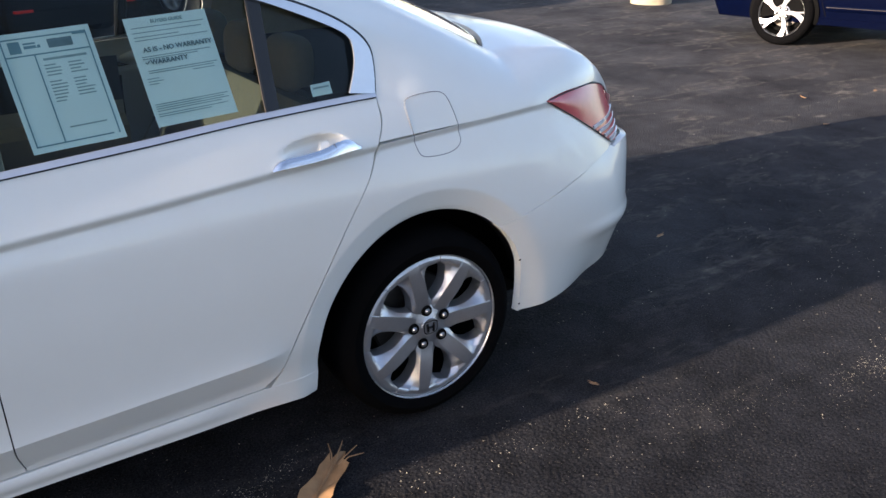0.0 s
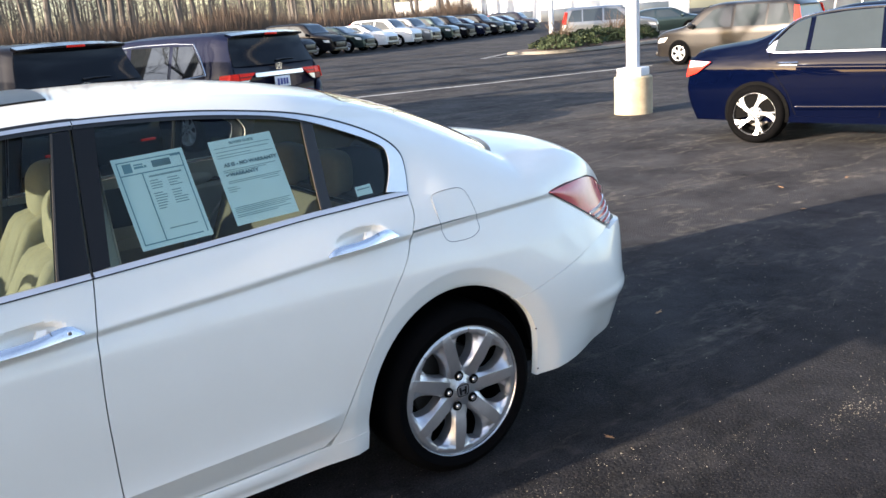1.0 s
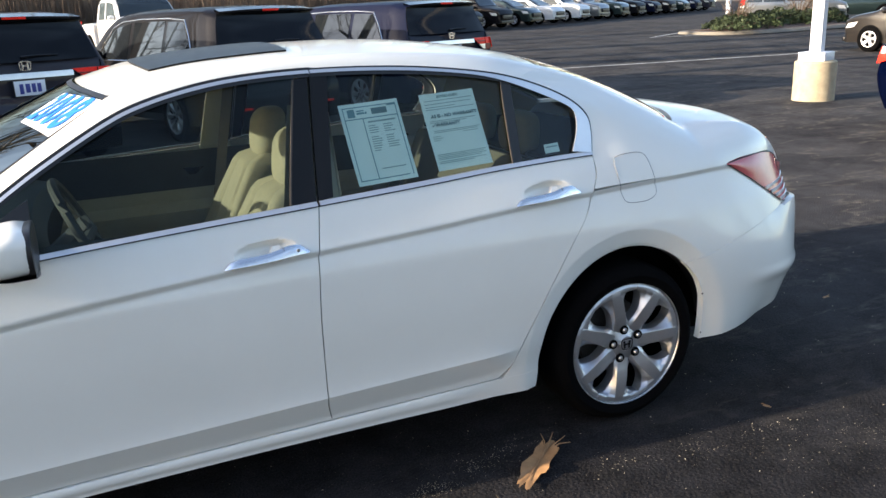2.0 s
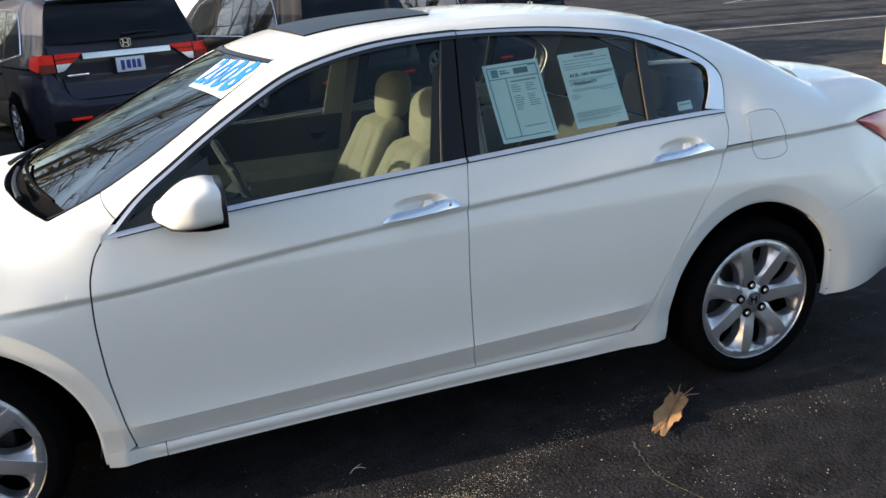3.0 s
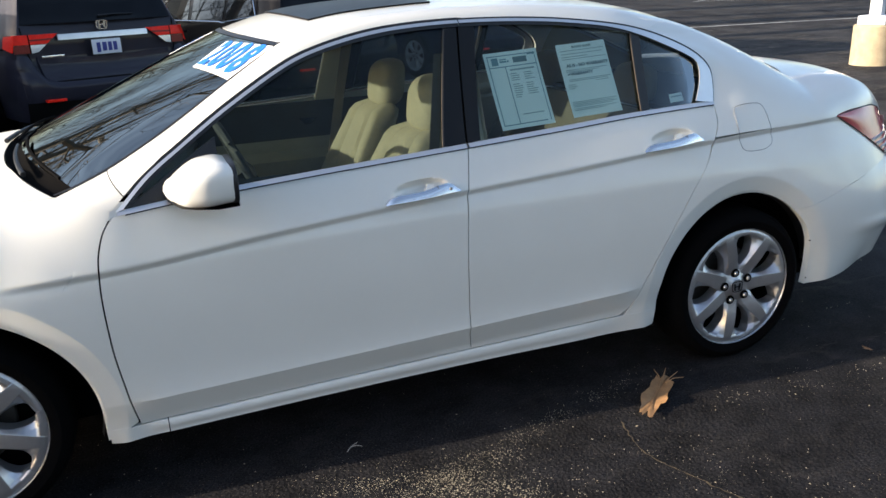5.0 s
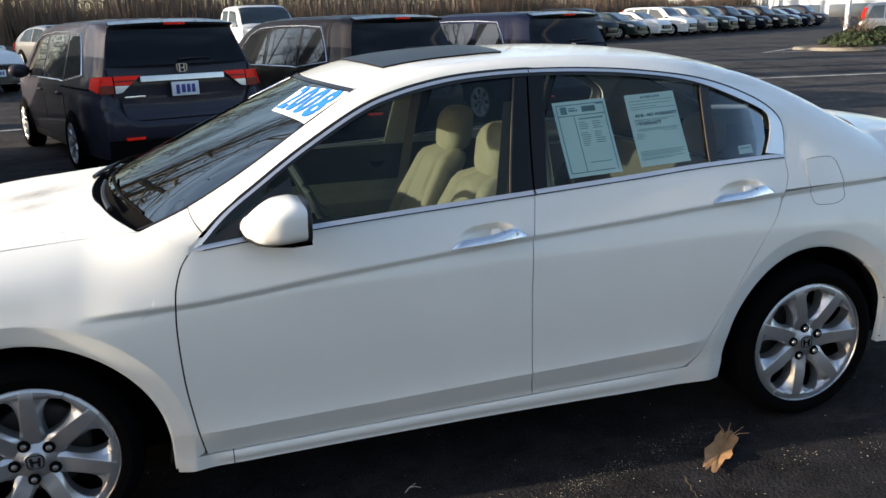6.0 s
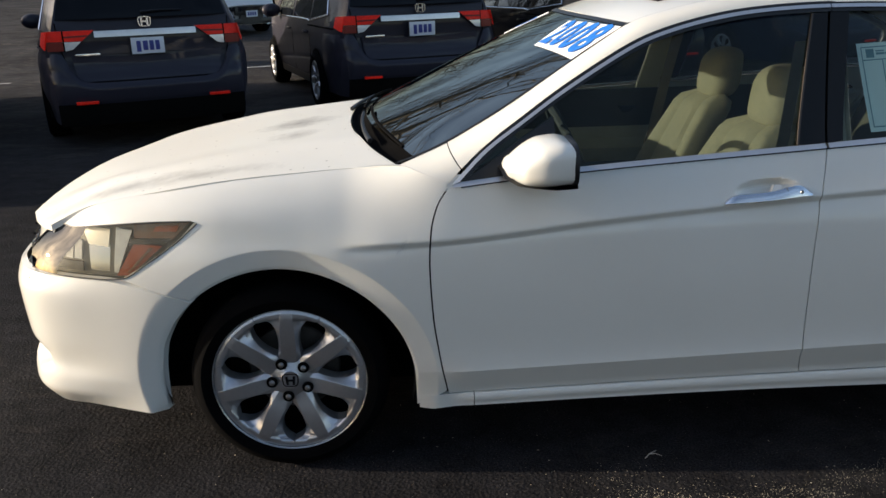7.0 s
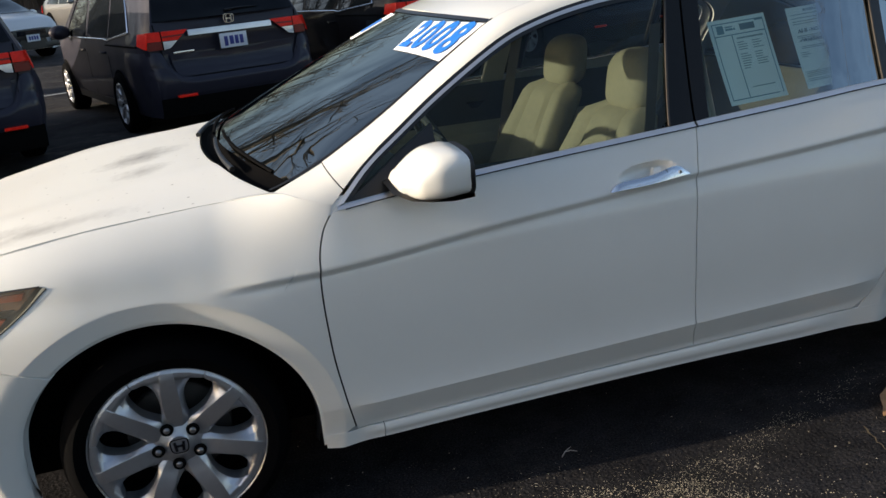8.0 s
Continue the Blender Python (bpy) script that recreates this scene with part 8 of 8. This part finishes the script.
SUV = Shape(4.55, 0.91, ((0.0, 1.50), (0.2, 1.64), (0.7, 1.68), (2.2, 1.68), (2.75, 1.60), (3.45, 1.12), (4.1, 1.0), (4.4, 0.9), (4.55, 0.7)), 1.0, 0.28, ((0.2, 0.08), (0.5, 0.0), (0.7, 0.0), (1.0, 0.06), (1.5, 0.22), (1.68, 0.25)))
HATCH = Shape(4.5, 0.9, ((0.0, 0.95), (0.3, 1.10), (1.1, 1.38), (1.9, 1.43), (2.5, 1.40), (3.5, 1.02), (4.1, 0.92), (4.5, 0.68)), 0.9, 0.38, ((0.2, 0.08), (0.6, 0.0), (1.0, 0.1)))
PICKUP = Shape(5.6, 0.97, ((0.0, 1.15), (2.1, 1.18), (2.2, 1.82), (2.6, 1.90), (3.5, 1.90), (3.9, 1.70), (4.3, 1.28), (5.2, 1.18), (5.6, 0.95)), 1.2, 0.2, ((0.3, 0.0), (1.2, 0.0)), low=0.4)


def parked_car(name, sh, m, paint, label, wheels, group="distant parked cars"):
    """A parked car seen from a way off: body, panes, lamps and wheels."""
    ob = thing(name, m, label, "car", group)
    bm = bmesh.new()
    sh.body(bm, 36)
    part("body", bm, paint, ob)
    b = sh.belt_z
    wind = {SUV: ([(0.35, b + 0.03), (1.0, b + 0.02), (1.0, 1.56), (0.55, 1.54)], [(1.06, b + 0.02), (1.95, b + 0.02), (1.95, 1.57), (1.06, 1.57)], [(2.03, b + 0.02), (3.15, b + 0.01), (2.60, 1.50), (2.03, 1.57)]),
            HATCH: ([(0.75, b + 0.05), (1.75, b + 0.03), (1.75, 1.32), (1.15, 1.28)], [(1.83, b + 0.03), (3.1, b + 0.02), (2.55, 1.28), (1.83, 1.33)]),
            PICKUP: ([(2.3, b + 0.03), (2.9, b + 0.03), (2.9, 1.75), (2.35, 1.75)], [(3.0, b + 0.03), (4.0, b + 0.02), (3.65, 1.70), (3.0, 1.76)])}[sh]
    for s in (1, -1):
        for pts in wind:
            part("side_window", flank(sh, pts, s, 0.004, 6, 4), FARGLASS, ob)
        part("tail_lamp", flank(sh, [(0.05, b - 0.22), (0.28, b - 0.18), (0.30, b + 0.0), (0.12, b + 0.03)] if sh is not SUV else [(0.06, b - 0.10), (0.26, b - 0.08), (0.34, 1.48), (0.22, 1.48)], s, 0.01, 4, 6), REDL, ob)
        part("headlamp", flank(sh, [(sh.length - 0.42, 0.66), (sh.length - 0.14, 0.63), (sh.length - 0.22, 0.76), (sh.length - 0.55, 0.80)], s, 0.008, 4, 3), CLEARL, ob)
        bm = bmesh.new()
        bmesh.ops.create_uvsphere(bm, u_segments=10, v_segments=7, radius=1)
        for v in bm.verts:
            v.co = Vector((sh.length * 0.70 + v.co.x * 0.08, s * (sh.half + 0.08 + v.co.y * 0.11), b + 0.08 + v.co.z * 0.075))
        part("door_mirror", bm, paint, ob)
    # windscreen, from the roof's front edge to the bonnet
    xa, xb = {SUV: (2.72, 3.40), HATCH: (2.5, 3.5), PICKUP: (3.72, 4.24)}[sh]
    bm = bmesh.new()
    grid_mesh(bm, [[sh.top(x, u * (sh.wide(x, sh.roof(x) - 0.1) - 0.07), 0.014) for u in [-1 + k / 8 for k in range(17)]] for x in [xa + (xb - xa) * k / 8 for k in range(9)]])
    part("windshield", bm, FARGLASS, ob)
    bm = bmesh.new()
    box(bm, sh.length - 0.06, sh.length + 0.01, -0.42, 0.42, 0.46, 0.66, 0.02)
    part("grille", bm, TRIM, ob)
    bm = bmesh.new()
    box(bm, sh.length - 0.05, sh.length + 0.02, -0.6, 0.6, 0.26, 0.38, 0.02)
    part("lower_grille", bm, TRIM, ob)
    fit_wheels(ob, sh, wheels, 0.34 if sh is not PICKUP else 0.38, "broad", 5, 0.22)
    return ob


def front_patch(sh, pts, out=0.006, nu=12, nv=4):
    """A patch on the nose from corners (y, z)."""
    a, b, c, d = [Vector(q) for q in pts]
    bm = bmesh.new()
    grid_mesh(bm, [[sh.front(*(a.lerp(b, u / nu).lerp(d.lerp(c, u / nu), v / nv)), out) for u in range(nu + 1)] for v in range(nv + 1)], flange=0.03, inward=lambda c: (-1, 0, 0))
    return bm


def hatchback_face(ob, sh, paint):
    """Wide black grille band, slanted headlamps, black corner pockets and a plate with bars."""
    part("grille_band", front_patch(sh, [(-0.60, 0.545), (0.60, 0.545), (0.62, 0.645), (-0.62, 0.645)], 0.024), GLOSSB, ob, "black grille band")
    part("lower_intake", front_patch(sh, [(-0.36, 0.25), (0.36, 0.25), (0.30, 0.46), (-0.30, 0.46)], 0.026), TRIM, ob)
    for s in (1, -1):
        part("corner_pocket", front_patch(sh, [(s * 0.46, 0.30), (s * 0.70, 0.33), (s * 0.74, 0.48), (s * 0.42, 0.44)], 0.024, 8, 4), TRIM, ob, "black corner pocket")
        part("pocket_lip", front_patch(sh, [(s * 0.40, 0.225), (s * 0.72, 0.25), (s * 0.72, 0.29), (s * 0.45, 0.27)], 0.045, 8, 2), paint, ob)
        lamp = part("front_lamp", flank(sh, [(sh.length - 0.66, 0.665), (sh.length - 0.05, 0.555), (sh.length - 0.05, 0.645), (sh.length - 0.72, 0.755)], s, 0.018, 10, 4), plain("front_lamp_lens", (0.22, 0.23, 0.24), 0.15, 0.3) if "front_lamp_lens" not in bpy.data.materials else bpy.data.materials["front_lamp_lens"], ob, "slim slanted headlamp")
        part("lamp_edge", flank(sh, [(sh.length - 0.66, 0.650), (sh.length - 0.05, 0.540), (sh.length - 0.05, 0.558), (sh.length - 0.66, 0.668)], s, 0.022, 10, 2), GLOSSB, lamp)
    p = part("plate_frame", front_patch(sh, [(-0.17, 0.40), (0.17, 0.40), (0.17, 0.57), (-0.17, 0.57)], 0.036, 4, 2), TRIM, ob)
    part("front_plate", front_patch(sh, [(-0.15, 0.415), (0.15, 0.415), (0.15, 0.555), (-0.15, 0.555)], 0.042, 4, 2), PLATEM, p, "white plate with dark blue bars")
    for y in (-0.09, -0.03, 0.03, 0.09):
        part("print_bar", front_patch(sh, [(y - 0.02, 0.445), (y + 0.02, 0.445), (y + 0.02, 0.525), (y - 0.02, 0.525)], 0.046, 2, 2), PLATEI, p)


# white hatchback and its neighbours behind the vans
civic = parked_car("white_hatchback", HATCH, pose(-9.19, 20.17, 0.31, 0, 0, -48), CIVICW, "white compact hatchback with a black grille facing the vans", (0.9, 3.55), "cars behind the vans")
hatchback_face(civic, HATCH, CIVICW)
parked_car("silver_hatchback", HATCH, pose(-6.9, 27.5, 0.45, 0, 0, -62), SILVER, "silver hatchback parked behind the vans", (0.9, 3.55), "cars behind the vans")
parked_car("pickup_truck", PICKUP, pose(-0.70, 28.5, 0.43, 0, 0, -75), CIVICW, "white pickup truck parked near the wood", (1.15, 4.6), "cars behind the vans")
parked_car("taupe_suv", SUV, pose(19.45, 9.7, 0, 0, 0, 99), TAUPE, "taupe sport utility car with silver wheels", (0.95, 3.60), "cars by the island")
parked_car("silver_suv", SUV, pose(26.3, 27.1, 0.29, 0, 0, -45), SILVER, "silver sport utility car behind the island", (0.95, 3.60), "cars by the island")
parked_car("green_hatchback", HATCH, pose(32.7, 29.3, 0.28, 0, 0, -45), GREENP, "dark green hatchback behind the island", (0.9, 3.55), "cars by the island")
parked_car("white_suv", SUV, pose(30, 13, 0, 0, 0, 99), CIVICW, "white sport utility car parked beyond the taupe one", (0.95, 3.60), "cars by the island")

# the long row in front of the wood
ROW = [(HATCH, BLACKP), (SUV, BLACKP), (HATCH, GREENP), (HATCH, CIVICW), (SUV, CIVICW), (SUV, SILVER), (SUV, GREENP), (SUV, BLACKP), (HATCH, NAVY), (SUV, BLACKP), (HATCH, GREENP), (HATCH, NAVY), (SUV, GREY)]
names = {GREENP: "dark green", NAVY: "navy blue", GREY: "dark grey", CIVICW: "white", SILVER: "silver", BLACKP: "black"}
for k, (sh, paint) in enumerate(ROW):
    x, y = 13.8 + 2.55 * k, 37.5 + 1.55 * k
    parked_car("row_suv" if sh is SUV else "row_hatchback", sh, pose(x, y, rise(x, y) - 0.02, 0, 0, -58 - 3 * (k % 2)), paint, "%s %s in a long row before the wood" % (names[paint], "sport utility car" if sh is SUV else "compact car"), (0.95, 3.6) if sh is SUV else (0.9, 3.55), "row before the wood")
